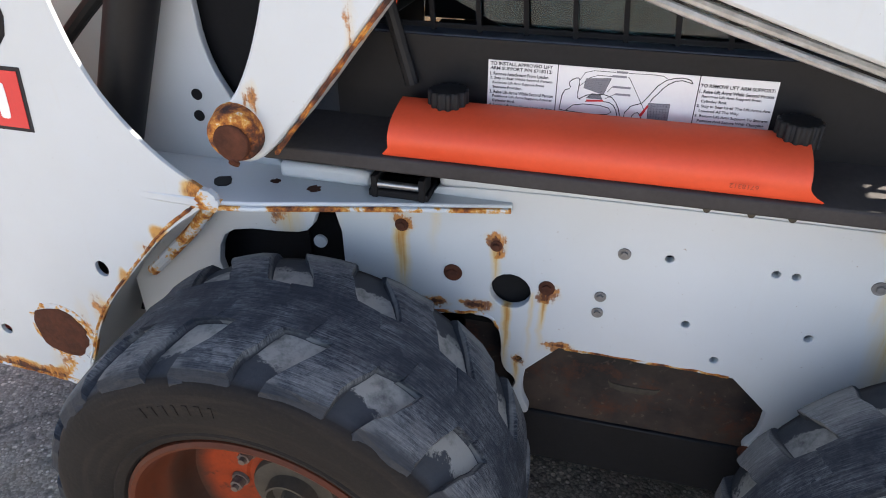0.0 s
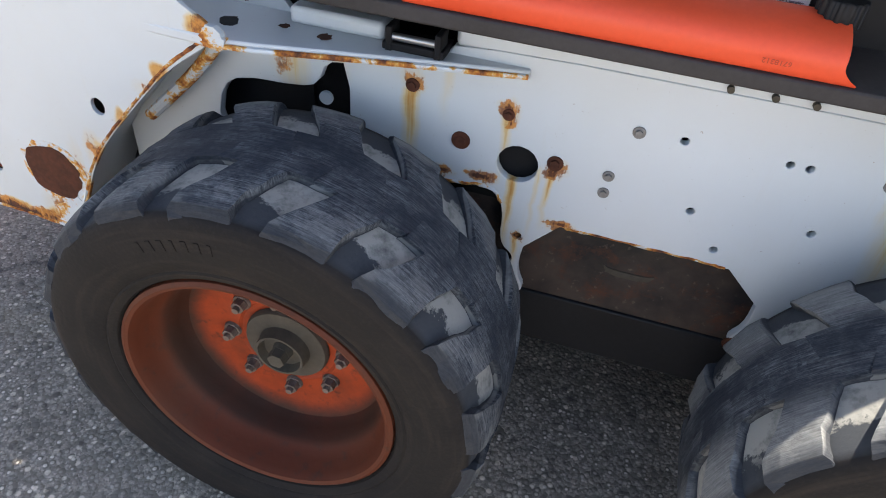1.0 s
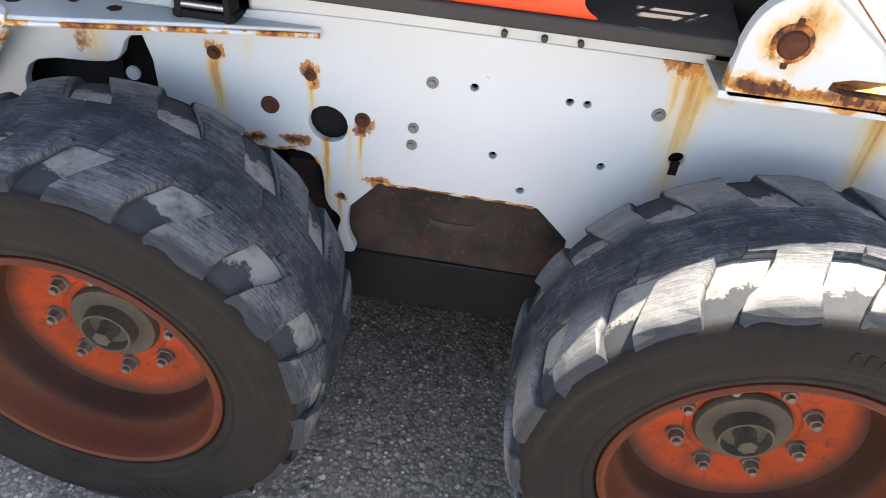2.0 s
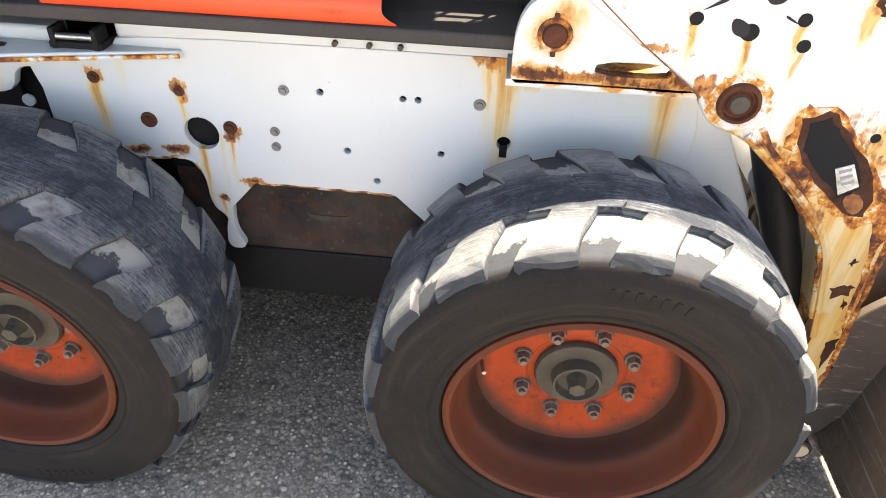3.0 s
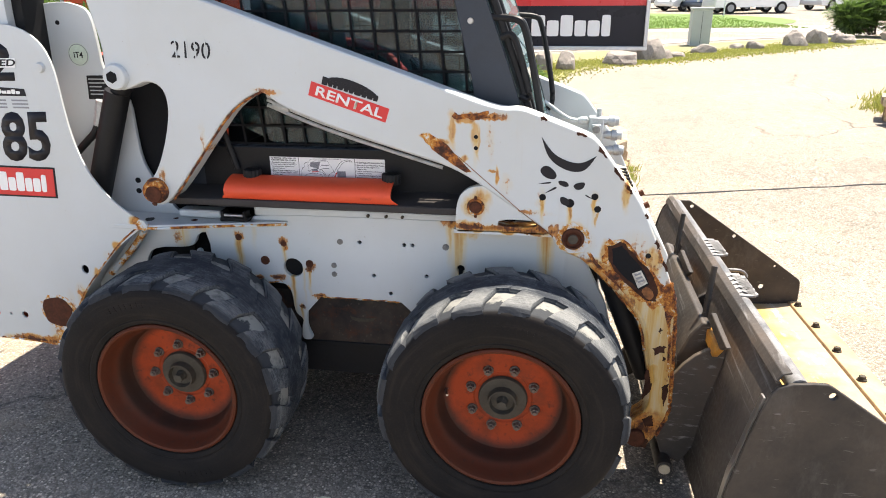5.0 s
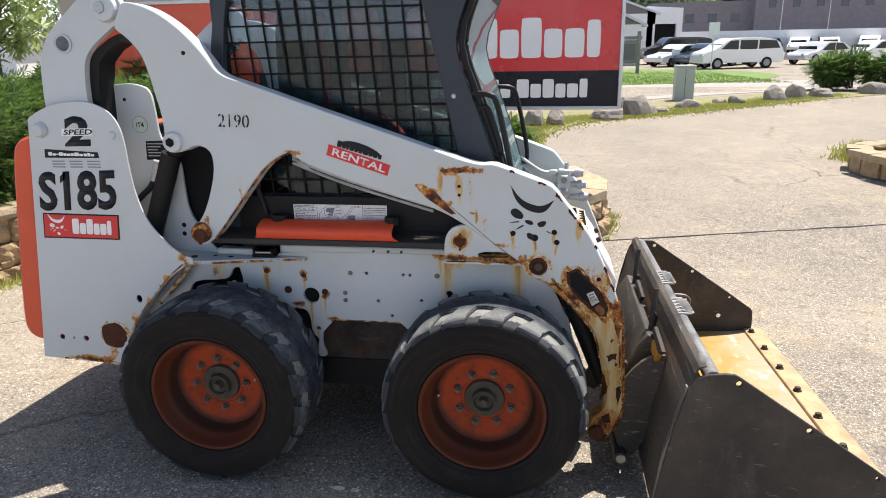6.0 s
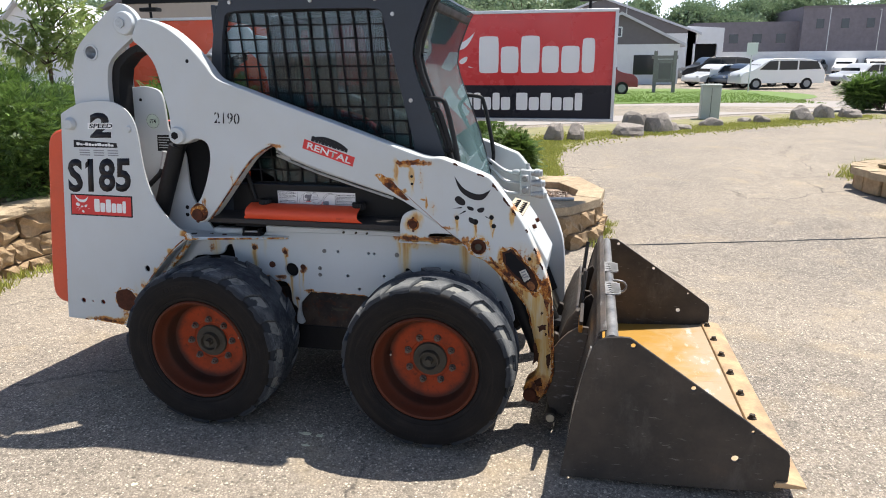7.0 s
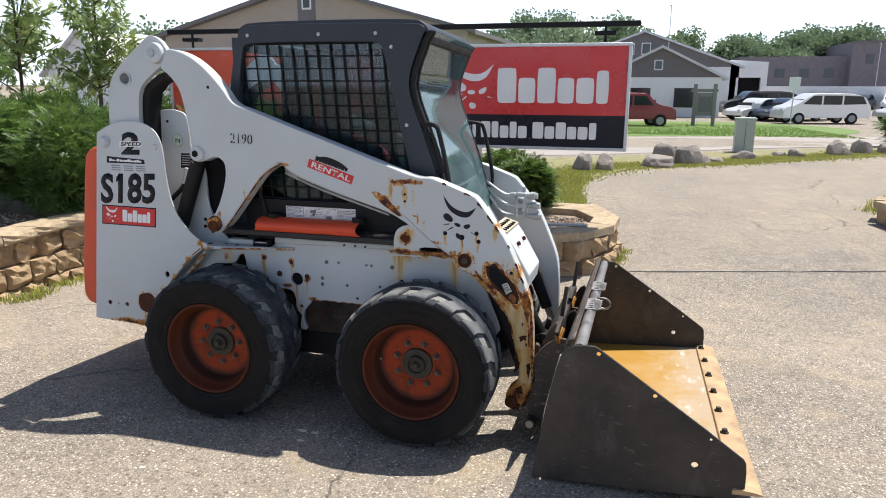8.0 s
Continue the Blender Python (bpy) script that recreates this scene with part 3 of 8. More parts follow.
m_mulch = worn("stone_mulch", (0.22, 0.17, 0.13), 0.95, 0, 0.6, 12, 0.8, 45)
m_bark = worn("bark", (0.09, 0.065, 0.045), 0.95, 0, 0.4, 15, 0.6)
m_concrete = worn("pale_road", (0.31, 0.285, 0.26), 0.95, 0, 0.15, 1.5, 0.2)
m_siding = worn("white_siding", (0.74, 0.75, 0.76), 0.6, 0, 0.05, 2)
m_greywall = worn("grey_metal_wall", (0.27, 0.265, 0.26), 0.6, 0, 0.08, 2)
m_tanwall = worn("tan_metal_wall", (0.36, 0.31, 0.26), 0.6, 0, 0.08, 2)
m_gable = worn("grey_brown_shingle", (0.16, 0.15, 0.155), 0.8, 0, 0.15, 3)
m_roof = worn("pale_metal_roof", (0.55, 0.56, 0.58), 0.5, 0, 0.08, 2)
# brown brick lifted towards blue-grey, with far haze baked into the colour
m_hazed_brick = worn("hazed_brown_brick", (0.20, 0.185, 0.205), 0.85, 0, 0.2, 1.5)
m_sign_red = worn("sign_red", (0.56, 0.035, 0.035), 0.28, 0, 0.06, 3)
m_sign_orange = worn("sign_orange", (0.72, 0.085, 0.03), 0.3, 0, 0.06, 3)
m_sign_black = worn("sign_black", (0.018, 0.018, 0.024), 0.3, 0, 0.15, 3)
m_sign_white = worn("sign_white", (0.74, 0.74, 0.73), 0.4, 0, 0.05, 4)
m_alu = worn("aluminium_frame", (0.55, 0.56, 0.57), 0.4, 0.6, 0.1, 8)
m_wood = worn("grey_timber", (0.23, 0.22, 0.22), 0.9, 0, 0.3, 12, 0.4)
m_box = worn("grey_green_cabinet_paint", (0.36, 0.40, 0.36), 0.5, 0, 0.08, 3)


def car_paint(name, color, metal=0.2):
    k = Mat(name, color, 0.3, metal)
    k.put(k.b, "Coat Weight", 0.6)
    return k.m


m_car = {"white": car_paint("white_car_paint", (0.72, 0.72, 0.71)), "red": car_paint("dark_red_car_paint", (0.20, 0.018, 0.032)),
         "black": car_paint("black_car_paint", (0.015, 0.016, 0.02)), "navy": car_paint("dark_blue_car_paint", (0.03, 0.045, 0.07)),
         "silver": car_paint("silver_car_paint", (0.55, 0.56, 0.57))}
m_hubcap = worn("dull_hubcap", (0.26, 0.265, 0.27), 0.4, 0.5, 0.2, 20)
m_tyre_far = worn("car_tyre", (0.02, 0.02, 0.02), 0.8)


# ---- mesh helpers ----
def finish(name, bm, material, parent=None, label="", smooth=True, bevel=0.0, at=(0, 0, 0)):
    me = bpy.data.meshes.new(name)
    bmesh.ops.recalc_face_normals(bm, faces=bm.faces)
    bm.to_mesh(me)
    bm.free()
    me.materials.append(material)
    ob = new(name, me)
    if smooth:
        for p in me.polygons:
            p.use_smooth = True
        me.set_sharp_from_angle(angle=radians(32))
    if bevel:
        b = ob.modifiers.new("edge", "BEVEL")
        b.width, b.segments, b.limit_method, b.angle_limit = bevel, 2, "ANGLE", radians(35)
        b.harden_normals = False
    if parent is not None:
        ob.parent = parent
    if at != (0, 0, 0):
        ob.location = at
    if label:
        ob["label"] = label
    return ob


SLOPE, BUCKET_SLOPE = 0.040, 0.066  # the yard falls away under the machine's far side


def fall(y):
    """The yard dips behind the machine and rises again towards the drive."""
    d = BUCKET_SLOPE * min(2.6, max(0.0, y - 0.1))
    u = min(1.0, max(0.0, (y - 3.0) / 4.5))
    return -d + 0.126 * u * u * (3 - 2 * u)


def part(name, bm, material, parent, label="", smooth=True, bevel=0.0, at=(0, 0, 0)):
    top = parent
    while top.parent:
        top = top.parent
    if top.name in ("skid_steer_loader", "loader_bucket", "quick_mount") and "wheel" not in (name, parent.name):
        lean = BUCKET_SLOPE if top.name == "loader_bucket" else SLOPE
        if at == (0, 0, 0):
            for v in bm.verts:
                v.co.z -= lean * (v.co.y - 0.1)
        else:
            at = (at[0], at[1], at[2] - lean * (at[1] - 0.1))
    return finish(name, bm, material, parent, label, smooth, bevel, at)


def thing(name, label, category, group="", kind="", at=(0, 0, 0)):
    ob = new(name)
    ob.empty_display_size = 0.1
    ob.location = at
    return tagged(ob, label, category, group, kind)


def round_off(pts, times=2):
    """Cut the corners of a closed outline; a point with a third value stays sharp."""
    for _ in range(times):
        out = []
        for i, p in enumerate(pts):
            a, b = pts[i - 1], pts[(i + 1) % len(pts)]
            if len(p) > 2:
                out.append(p)
            else:
                out.append((p[0] * 0.75 + a[0] * 0.25, p[1] * 0.75 + a[1] * 0.25))
                out.append((p[0] * 0.75 + b[0] * 0.25, p[1] * 0.75 + b[1] * 0.25))
        pts = out
    return [(p[0], p[1]) for p in pts]


def ragged_edge(pts, amount, cuts):
    """An outline broken up into flakes."""
    out = []
    for i, a in enumerate(pts):
        b = pts[(i + 1) % len(pts)]
        for c in range(cuts):
            u = c / cuts
            out.append((a[0] + (b[0] - a[0]) * u + random.uniform(-amount, amount) * 0.6, a[1] + (b[1] - a[1]) * u + random.uniform(-amount, amount) * 0.6))
    return out


def disc(x, z, r, n=16, sx=1.0):
    return [(x + r * sx * math.cos(2 * math.pi * i / n), z + r * math.sin(2 * math.pi * i / n)) for i in range(n)]


def slab(outline, y0, y1, holes=(), axis="y"):
    """An outline in the plane of the side (x, z), with holes through it, from y0 to y1. axis z: outline in plan, from z0 to z1; axis x: (y, z)."""
    bm = bmesh.new()

    def at(p, d):
        return {"y": (p[0], d, p[1]), "z": (p[0], p[1], d), "x": (d, p[0], p[1])}[axis]

    edges = []
    for loop in (outline, *holes):
        vs = [bm.verts.new(at(p, y0)) for p in loop]
        edges += [bm.edges.new((vs[i], vs[(i + 1) % len(vs)])) for i in range(len(vs))]
    if holes:
        bmesh.ops.triangle_fill(bm, use_beauty=True, use_dissolve=False, edges=edges)
    else:
        bm.faces.new(bm.verts)
    made = bmesh.ops.extrude_face_region(bm, geom=list(bm.faces))
    move = Vector(at((0, 0), y1)) - Vector(at((0, 0), y0))
    bmesh.ops.translate(bm, verts=[v for v in made["geom"] if isinstance(v, bmesh.types.BMVert)], vec=move)
    return bm


def add_box(bm, x0, x1, y0, y1, z0, z1):
    m = Matrix.Translation(((x0 + x1) / 2, (y0 + y1) / 2, (z0 + z1) / 2)) @ Matrix.Diagonal((x1 - x0, y1 - y0, z1 - z0, 1))
    bmesh.ops.create_cube(bm, size=1.0, matrix=m)
    return bm


def box(*lim):
    return add_box(bmesh.new(), *lim)


def add_rod(bm, p0, p1, r0, r1=None, n=16):
    p0, p1 = Vector(p0), Vector(p1)
    way = p1 - p0
    m = Matrix.Translation((p0 + p1) / 2) @ way.to_track_quat("Z", "Y").to_matrix().to_4x4()
    bmesh.ops.create_cone(bm, cap_ends=True, segments=n, radius1=r0, radius2=r0 if r1 is None else r1, depth=way.length, matrix=m)
    return bm


def rod(p0, p1, r0, r1=None, n=16):
    return add_rod(bmesh.new(), p0, p1, r0, r1, n)


def tube(points, r, n=10, smooth_times=2):
    """A bent bar or hose through the points."""
    pts = [Vector(p) for p in points]
    for _ in range(smooth_times):
        out = [pts[0]]
        for a, b in zip(pts, pts[1:]):
            out += [a * 0.75 + b * 0.25, a * 0.25 + b * 0.75]
        pts = out + [pts[-1]]
    bm = bmesh.new()
    rings = []
    for i, p in enumerate(pts):
        way = (pts[min(i + 1, len(pts) - 1)] - pts[max(i - 1, 0)]).normalized()
        q = way.to_track_quat("Z", "Y").to_matrix()
        rings.append([bm.verts.new(p + q @ Vector((r * math.cos(2 * math.pi * j / n), r * math.sin(2 * math.pi * j / n), 0))) for j in range(n)])
    for a, b in zip(rings, rings[1:]):
        for j in range(n):
            bm.faces.new((a[j], a[(j + 1) % n], b[(j + 1) % n], b[j]))
    bm.faces.new(rings[0])
    bm.faces.new(rings[-1])
    return bm


def lathe(profile, n=64):
    """A profile (radius, y) turned about the y axis."""
    bm = bmesh.new()
    rings = []
    for r, y in profile:
        rings.append([bm.verts.new((r * math.cos(2 * math.pi * j / n), y, r * math.sin(2 * math.pi * j / n))) for j in range(n)] if r > 1e-6 else [bm.verts.new((0, y, 0))])
    for a, b in zip(rings, rings[1:]):
        if len(a) == len(b) == 1:
            continue
        for j in range(n):
            if len(a) == 1:
                bm.faces.new((a[0], b[(j + 1) % n], b[j]))
            elif len(b) == 1:
                bm.faces.new((a[j], a[(j + 1) % n], b[0]))
            else:
                bm.faces.new((a[j], a[(j + 1) % n], b[(j + 1) % n], b[j]))
    return bm


def lathe_x(profile, at, n=20):
    """A turned fitting whose axis is x: (radius, distance along x) from the point given."""
    bm = bmesh.new()
    rows = [[bm.verts.new((at[0] + d, at[1] + r * math.cos(2 * math.pi * i / n), at[2] + r * math.sin(2 * math.pi * i / n))) for i in range(n)] for r, d in profile if r > 0]
    for p, q in zip(rows, rows[1:]):
        for i in range(n):
            bm.faces.new((p[i], p[(i + 1) % n], q[(i + 1) % n], q[i]))
    bm.faces.new(rows[0])
    bm.faces.new(rows[-1])
    bmesh.ops.recalc_face_normals(bm, faces=bm.faces)
    return bm


def lettering(name, body, corners, y, material, parent, depth=0.0008, heavy=0.0):
    """Words in the built-in font stretched between four corners (x, z): lower left, lower right, upper left. The face looks to -y."""
    cu = bpy.data.curves.new(name, "FONT")
    cu.body, cu.size, cu.resolution_u, cu.offset = body, 1.0, 3, heavy
    tmp = bpy.data.objects.new(name, cu)
    scene.collection.objects.link(tmp)
    bpy.context.view_layer.update()
    me = bpy.data.meshes.new_from_object(tmp.evaluated_get(bpy.context.evaluated_depsgraph_get()))
    bpy.data.objects.remove(tmp)
    bpy.data.curves.remove(cu)
    co = np.empty(len(me.vertices) * 3, dtype=np.float32)
    me.vertices.foreach_get("co", co)
    co = co.reshape(-1, 3)
    lo, hi = co[:, :2].min(0), co[:, :2].max(0)
    uv = (co[:, :2] - lo) / (hi - lo)
    ll, lr, ul = (np.array(c) for c in corners)
    xz = ll + uv[:, :1] * (lr - ll) + uv[:, 1:] * (ul - ll)
    bm = bmesh.new()
    bm.from_mesh(me)
    bpy.data.meshes.remove(me)
    bm.verts.ensure_lookup_table()
    for v, (px, pz) in zip(bm.verts, xz):
        v.co = (px, y, pz)
    made = bmesh.ops.extrude_face_region(bm, geom=list(bm.faces))
    bmesh.ops.translate(bm, verts=[v for v in made["geom"] if isinstance(v, bmesh.types.BMVert)], vec=(0, -depth, 0))
    return part(name, bm, material, parent, smooth=False)


def word_blocks(name, corners, y, material, parent, shape, depth=0.0008):
    """A word that is drawn as plain rounded blocks: shape gives each block's (width, foot, head) in parts of the height."""
    total = sum(s[0] for s in shape) + 0.07 * (len(shape) - 1)
    ll, lr, ul = (np.array(c) for c in corners)
    u = 0.0
    for w, foot, head in shape:
        a, b = u / total, (u + w) / total
        u += w + 0.07
        pts = [ll + p * (lr - ll) + q * (ul - ll) for p, q in ((a, foot), (b, foot), (b, head), (a, head))]
        cut = []
        for i, p in enumerate(pts):
            for o in (pts[i - 1], pts[(i + 1) % 4]):
                d = o - p
                cut.append(tuple(p + d * min(0.45, 0.06 * np.linalg.norm(ul - ll) / max(1e-6, np.linalg.norm(d)))))
        part(name, slab(round_off(cut, 1), y, y - depth), material, parent, smooth=False)


def quad_plate(corners, y, depth=0.0008, rounded=0):
    return slab(round_off(corners, rounded) if rounded else corners, y, y - depth)

# ---- ground ----
def ground_z(x, y):
    f = min(1.0, max(0.0, (y - 17.0) / 26.0))
    return fall(y) - 0.45 * f * f * (3 - 2 * f)


def ground_sheet():
    xs = [-3000, -600, -150, -60, -30, -15, -8, -4, -2, 0, 2, 4, 8, 12, 16, 24, 32, 45, 70, 150, 600, 3000]
    ys = [-3000, -500, -100, -30, -10, -4, 0, 0.1, 0.6, 1.1, 1.6, 2.1, 2.7, 3.0, 3.5, 4, 4.5, 5, 5.5, 6, 6.5, 7, 7.5, 8, 12, 16, 18, 20, 22, 24, 26, 28, 30, 32, 34, 36, 38, 40, 42, 46, 60, 100, 200, 700, 4000]
    bm = bmesh.new()
    grid = [[bm.verts.new((x, y, ground_z(x, y))) for x in xs] for y in ys]
    for a, b in zip(grid, grid[1:]):
        for i in range(len(xs) - 1):
            bm.faces.new((a[i], a[i + 1], b[i + 1], b[i]))
    return finish("ground", bm, m_asphalt)


tagged(ground_sheet(), "weathered grey asphalt yard with pale stones", "ground", kind="structure")


def patch(name, outline, lift, material, label, category, step=1.5):
    """A thin layer that lies on the ground and follows its fall."""
    bm = slab(round_off(outline, 2), 0, lift, axis="z")
    for v in bm.verts:
        v.co.z += ground_z(v.co.x, v.co.y)
    return tagged(finish(name, bm, material, smooth=False), label, category, kind="structure")


# ---- skid-steer loader ----
MID = 0.75  # the machine's middle plane


def far_y(y):
    return 2 * MID - y


loader = thing("skid_steer_loader", "white skid-steer loader with rusty arms, black cab and orange wheels", "loader")


def both(name, make, material, label="", bevel=0.0, smooth=True):
    """A part on the near side and its mirror on the far side. make(f) builds it, f maps y."""
    a = part(name, make(lambda y: y), material, loader, label, smooth, bevel)
    b = part(name, make(far_y), material, loader, label, smooth, bevel)
    return a, b


# side of the chassis, with its bolt holes
SIDE = [(-0.95, 0.815, 1), (-0.35, 0.815), (-0.333, 0.845), (0.66, 0.845, 1), (0.688, 0.728), (0.673, 0.652), (0.60, 0.45, 1), (0.60, 0.395, 1), (0.258, 0.395), (0.208, 0.380),
        (0.196, 0.402), (0.216, 0.432), (0.216, 0.488, 1), (0.152, 0.550, 1), (-0.128, 0.553, 1), (-0.182, 0.492, 1), (-0.188, 0.434), (-0.163, 0.386), (-0.210, 0.384), (-0.204, 0.440),
        (-0.195, 0.466), (-0.227, 0.490), (-0.227, 0.560), (-0.247, 0.602), (-0.361, 0.590), (-0.42, 0.45, 1), (-0.95, 0.45, 1)]
SLOT = [(-0.507, 0.770), (-0.546, 0.764), (-0.562, 0.722), (-0.595, 0.711), (-0.703, 0.706), (-0.741, 0.680), (-0.757, 0.608), (-0.72, 0.56), (-0.512, 0.56), (-0.505, 0.60)]
HOLES = [(-0.217, 0.656, 0.034), (0.019, 0.759, 0.0065), (0.062, 0.643, 0.0065), (0.117, 0.581, 0.0065), (0.168, 0.757, 0.006), (0.195, 0.757, 0.006),
         (0.239, 0.651, 0.0065), (0.281, 0.515, 0.006), (-0.195, 0.514, 0.006), (0.352, 0.684, 0.013)]
side_holes = [round_off(SLOT, 1)] + [disc(x, z, r) for x, z, r in HOLES]


def side_plate(f):
    return slab(round_off(SIDE, 2), f(0.297), f(0.315), side_holes)


near_side, far_side = both("chassis_side", side_plate, m_side, "white side plate with bolt holes and rust runs", 0.002)
# uncut slot: a dark patch holds the shade inside it
part("keyhole_slot", slab([(0.345, 0.655), (0.359, 0.655), (0.359, 0.68), (0.345, 0.68)], 0.2965, 0.299), m_dark, near_side)
both("belly_plate", lambda f: slab([(-0.30, 0.27), (0.32, 0.27), (0.32, 0.62), (-0.30, 0.62)], f(0.328), f(0.342)), m_belly, "dirty dark steel belly plate", 0.003)
# skirt is black to carry the deep shade below the belly plate
both("belly_skirt", lambda f: slab([(-0.30, 0.25), (0.40, 0.25), (0.40, 0.372), (-0.30, 0.372)], f(0.321), f(0.336)), m_black, "", 0.003)
part("weld_mark", slab(round_off([(-0.03, 0.455), (0.04, 0.455), (0.055, 0.475), (0.04, 0.468), (-0.03, 0.468), (-0.04, 0.478)], 1), 0.3255, 0.329), m_hub, near_side)
# added sheet behind the bolt holes; its black is the shade inside them
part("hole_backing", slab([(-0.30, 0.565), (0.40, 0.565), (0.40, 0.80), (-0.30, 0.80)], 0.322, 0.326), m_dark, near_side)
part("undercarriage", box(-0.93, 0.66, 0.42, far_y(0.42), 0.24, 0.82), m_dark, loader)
# added black sheet that gives the long slot its inner shade
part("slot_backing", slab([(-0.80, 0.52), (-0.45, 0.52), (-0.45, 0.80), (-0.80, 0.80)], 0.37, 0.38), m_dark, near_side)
part("slot_disc", rod((-0.555, 0.310, 0.692), (-0.555, 0.316, 0.692), 0.012, n=16), m_white, near_side)

# bolts on the side plate
for x, z, r, mt in ((-0.400, 0.757, 0.0115, m_rustpin), (-0.314, 0.678, 0.016, m_rustpin), (-0.243, 0.741, 0.010, m_rustpin), (-0.158, 0.674, 0.0135, m_rustpin),
                    (-0.047, 0.758, 0.010, m_bolt), (-0.073, 0.673, 0.0095, m_bolt), (-0.074, 0.641, 0.0095, m_bolt), (0.304, 0.757, 0.011, m_bolt), (0.205, 0.393, 0.013, m_rustpin)):
    bm = rod((x, 0.298, z), (x, 0.2945, z), r, r * 0.97, 20)
    add_rod(bm, (x, 0.296, z), (x, 0.2905, z), r * 0.62, r * 0.55, 6)
    part("bolt", bm, mt, near_side)
for x in (0.053, 0.112, 0.165):
    part("bolt", rod((x, 0.29, 0.852), (x, 0.305, 0.852), 0.005, n=12), m_hub, near_side)

# wheel-arch ledge and the guard that hangs in the rear arch
LEDGE = [(-0.95, 0.330, 1), (-0.95, 0.190, 1), (-0.70, 0.182, 1), (-0.655, 0.176), (-0.45, 0.232), (-0.221, 0.288, 1), (-0.221, 0.330, 1)]


def ledge(f):
    return slab(round_off([(x, f(y)) if len(e) == 0 else (x, f(y), 1) for x, y, *e in LEDGE], 1), 0.806, 0.822, axis="z")


near_ledge, far_ledge = both("fender_ledge", ledge, m_white, "white fender ledge with a rusty edge", 0.003)
part("ledge_lip", tube([(-0.69, 0.185, 0.812), (-0.655, 0.174, 0.812), (-0.45, 0.229, 0.813), (-0.222, 0.286, 0.813)], 0.0045, 8, 1), m_flake_mid, near_ledge, "rusty ledge lip")
part("weld_blob", slab(ragged_edge(disc(-0.668, 0.822, 0.019, 10), 0.006, 2), 0.175, 0.187), m_flake_pale, near_ledge)
for x, z, r in ((-0.60, 0.27, 0.008), (-0.53, 0.26, 0.012), (-0.42, 0.275, 0.007), (-0.68, 0.26, 0.006)):
    part("paint_chip", slab(ragged_edge(disc(x, z, r, 7), 0.004, 2), 0.822, 0.8232, axis="z"), m_scab, near_ledge)
both("sill_rail", lambda f: add_box(box(-0.60, -0.445, f(0.285), f(0.34), 0.822, 0.850), -0.338, 0.36, f(0.2995), f(0.34), 0.832, 0.868), m_white, "", 0.008)
latch = part("latch", add_box(add_box(box(-0.44, -0.345, 0.262, 0.32, 0.822, 0.834), -0.435, -0.425, 0.26, 0.30, 0.82, 0.858), -0.36, -0.35, 0.26, 0.30, 0.82, 0.858), m_dark, loader, "black spring latch", bevel=0.002)
part("latch_bar", rod((-0.43, 0.268, 0.842), (-0.355, 0.268, 0.842), 0.006), m_steel, latch)
part("paint_scar", slab(round_off([(-0.702, 0.257), (-0.675, 0.268), (-0.661, 0.236), (-0.685, 0.227)], 1), 0.822, 0.8235, axis="z"), m_black, loader)
ARCH = [(-0.668, 0.822), (-0.70, 0.800), (-0.765, 0.748), (-0.840, 0.664), (-0.905, 0.593), (-0.955, 0.522), (-1.000, 0.420), (-1.03, 0.36)]


def arch_lining(f):
    bm = bmesh.new()
    rows = [[bm.verts.new((x + dx, f(y), z + dz)) for x, z in [(-0.690, 0.803)] + ARCH[2:]] for y, dx, dz in ((0.19, 0, 0), (0.30, -0.01, 0.01), (0.42, -0.02, 0.01))]
    for a, b in zip(rows, rows[1:]):
        for i in range(len(a) - 1):
            bm.faces.new((a[i], a[i + 1], b[i + 1], b[i]))
    made = bmesh.ops.extrude_face_region(bm, geom=list(bm.faces))
    bmesh.ops.translate(bm, verts=[v for v in made["geom"] if isinstance(v, bmesh.types.BMVert)], vec=(-0.006, 0, 0.006))
    return bm


both("arch_lining", arch_lining, m_white)
part("arch_guard", tube([(-0.700, 0.235, 0.785), (-0.755, 0.25, 0.722), (-0.818, 0.252, 0.660), (-0.866, 0.255, 0.614)], 0.011), m_flake_pale, loader, "rust-eaten guard strip")

# rear side panel
PANEL = [(-1.26, 1.382), (-1.17, 1.427), (-1.086, 1.441), (-1.017, 1.442), (-0.964, 1.431), (-0.914, 1.401), (-0.884, 1.354), (-0.872, 1.294), (-0.869, 1.197), (-0.860, 1.099),
         (-0.834, 1.000), (-0.787, 0.927), (-0.726, 0.865), (-0.665, 0.832), (-0.672, 0.812), (-0.763, 0.748), (-0.840, 0.664), (-0.904, 0.593), (-0.954, 0.522), (-1.004, 0.407),
         (-1.045, 0.346), (-1.119, 0.355), (-1.20, 0.360), (-1.398, 0.368, 1), (-1.262, 1.372, 1)]
panel_holes = [disc(-0.910, 0.652, 0.016, 16, 0.8), disc(-1.294, 0.465, 0.012, 14), disc(-1.184, 0.463, 0.012, 14), disc(-1.24, 0.463, 0.005, 10)]


def rear_panel(f):
    return slab(round_off(PANEL, 2), f(0.185), f(0.193), panel_holes)


near_panel, far_panel = both("rear_panel", rear_panel, m_panel, "white rear side panel with decals and rusty lower edge", 0.002)
part("rust_scab", slab(ragged_edge(disc(-1.049, 0.485, 0.058, 14), 0.008, 2), 0.1835, 0.187), m_rustpin, near_panel, "round patch rusted through the paint")
part("panel_pin", lathe([(0, -0.02), (0.02, -0.02), (0.026, -0.012), (0.03, 0.0)], 24), m_white, near_panel, at=(-1.215, 0.183, 1.335))
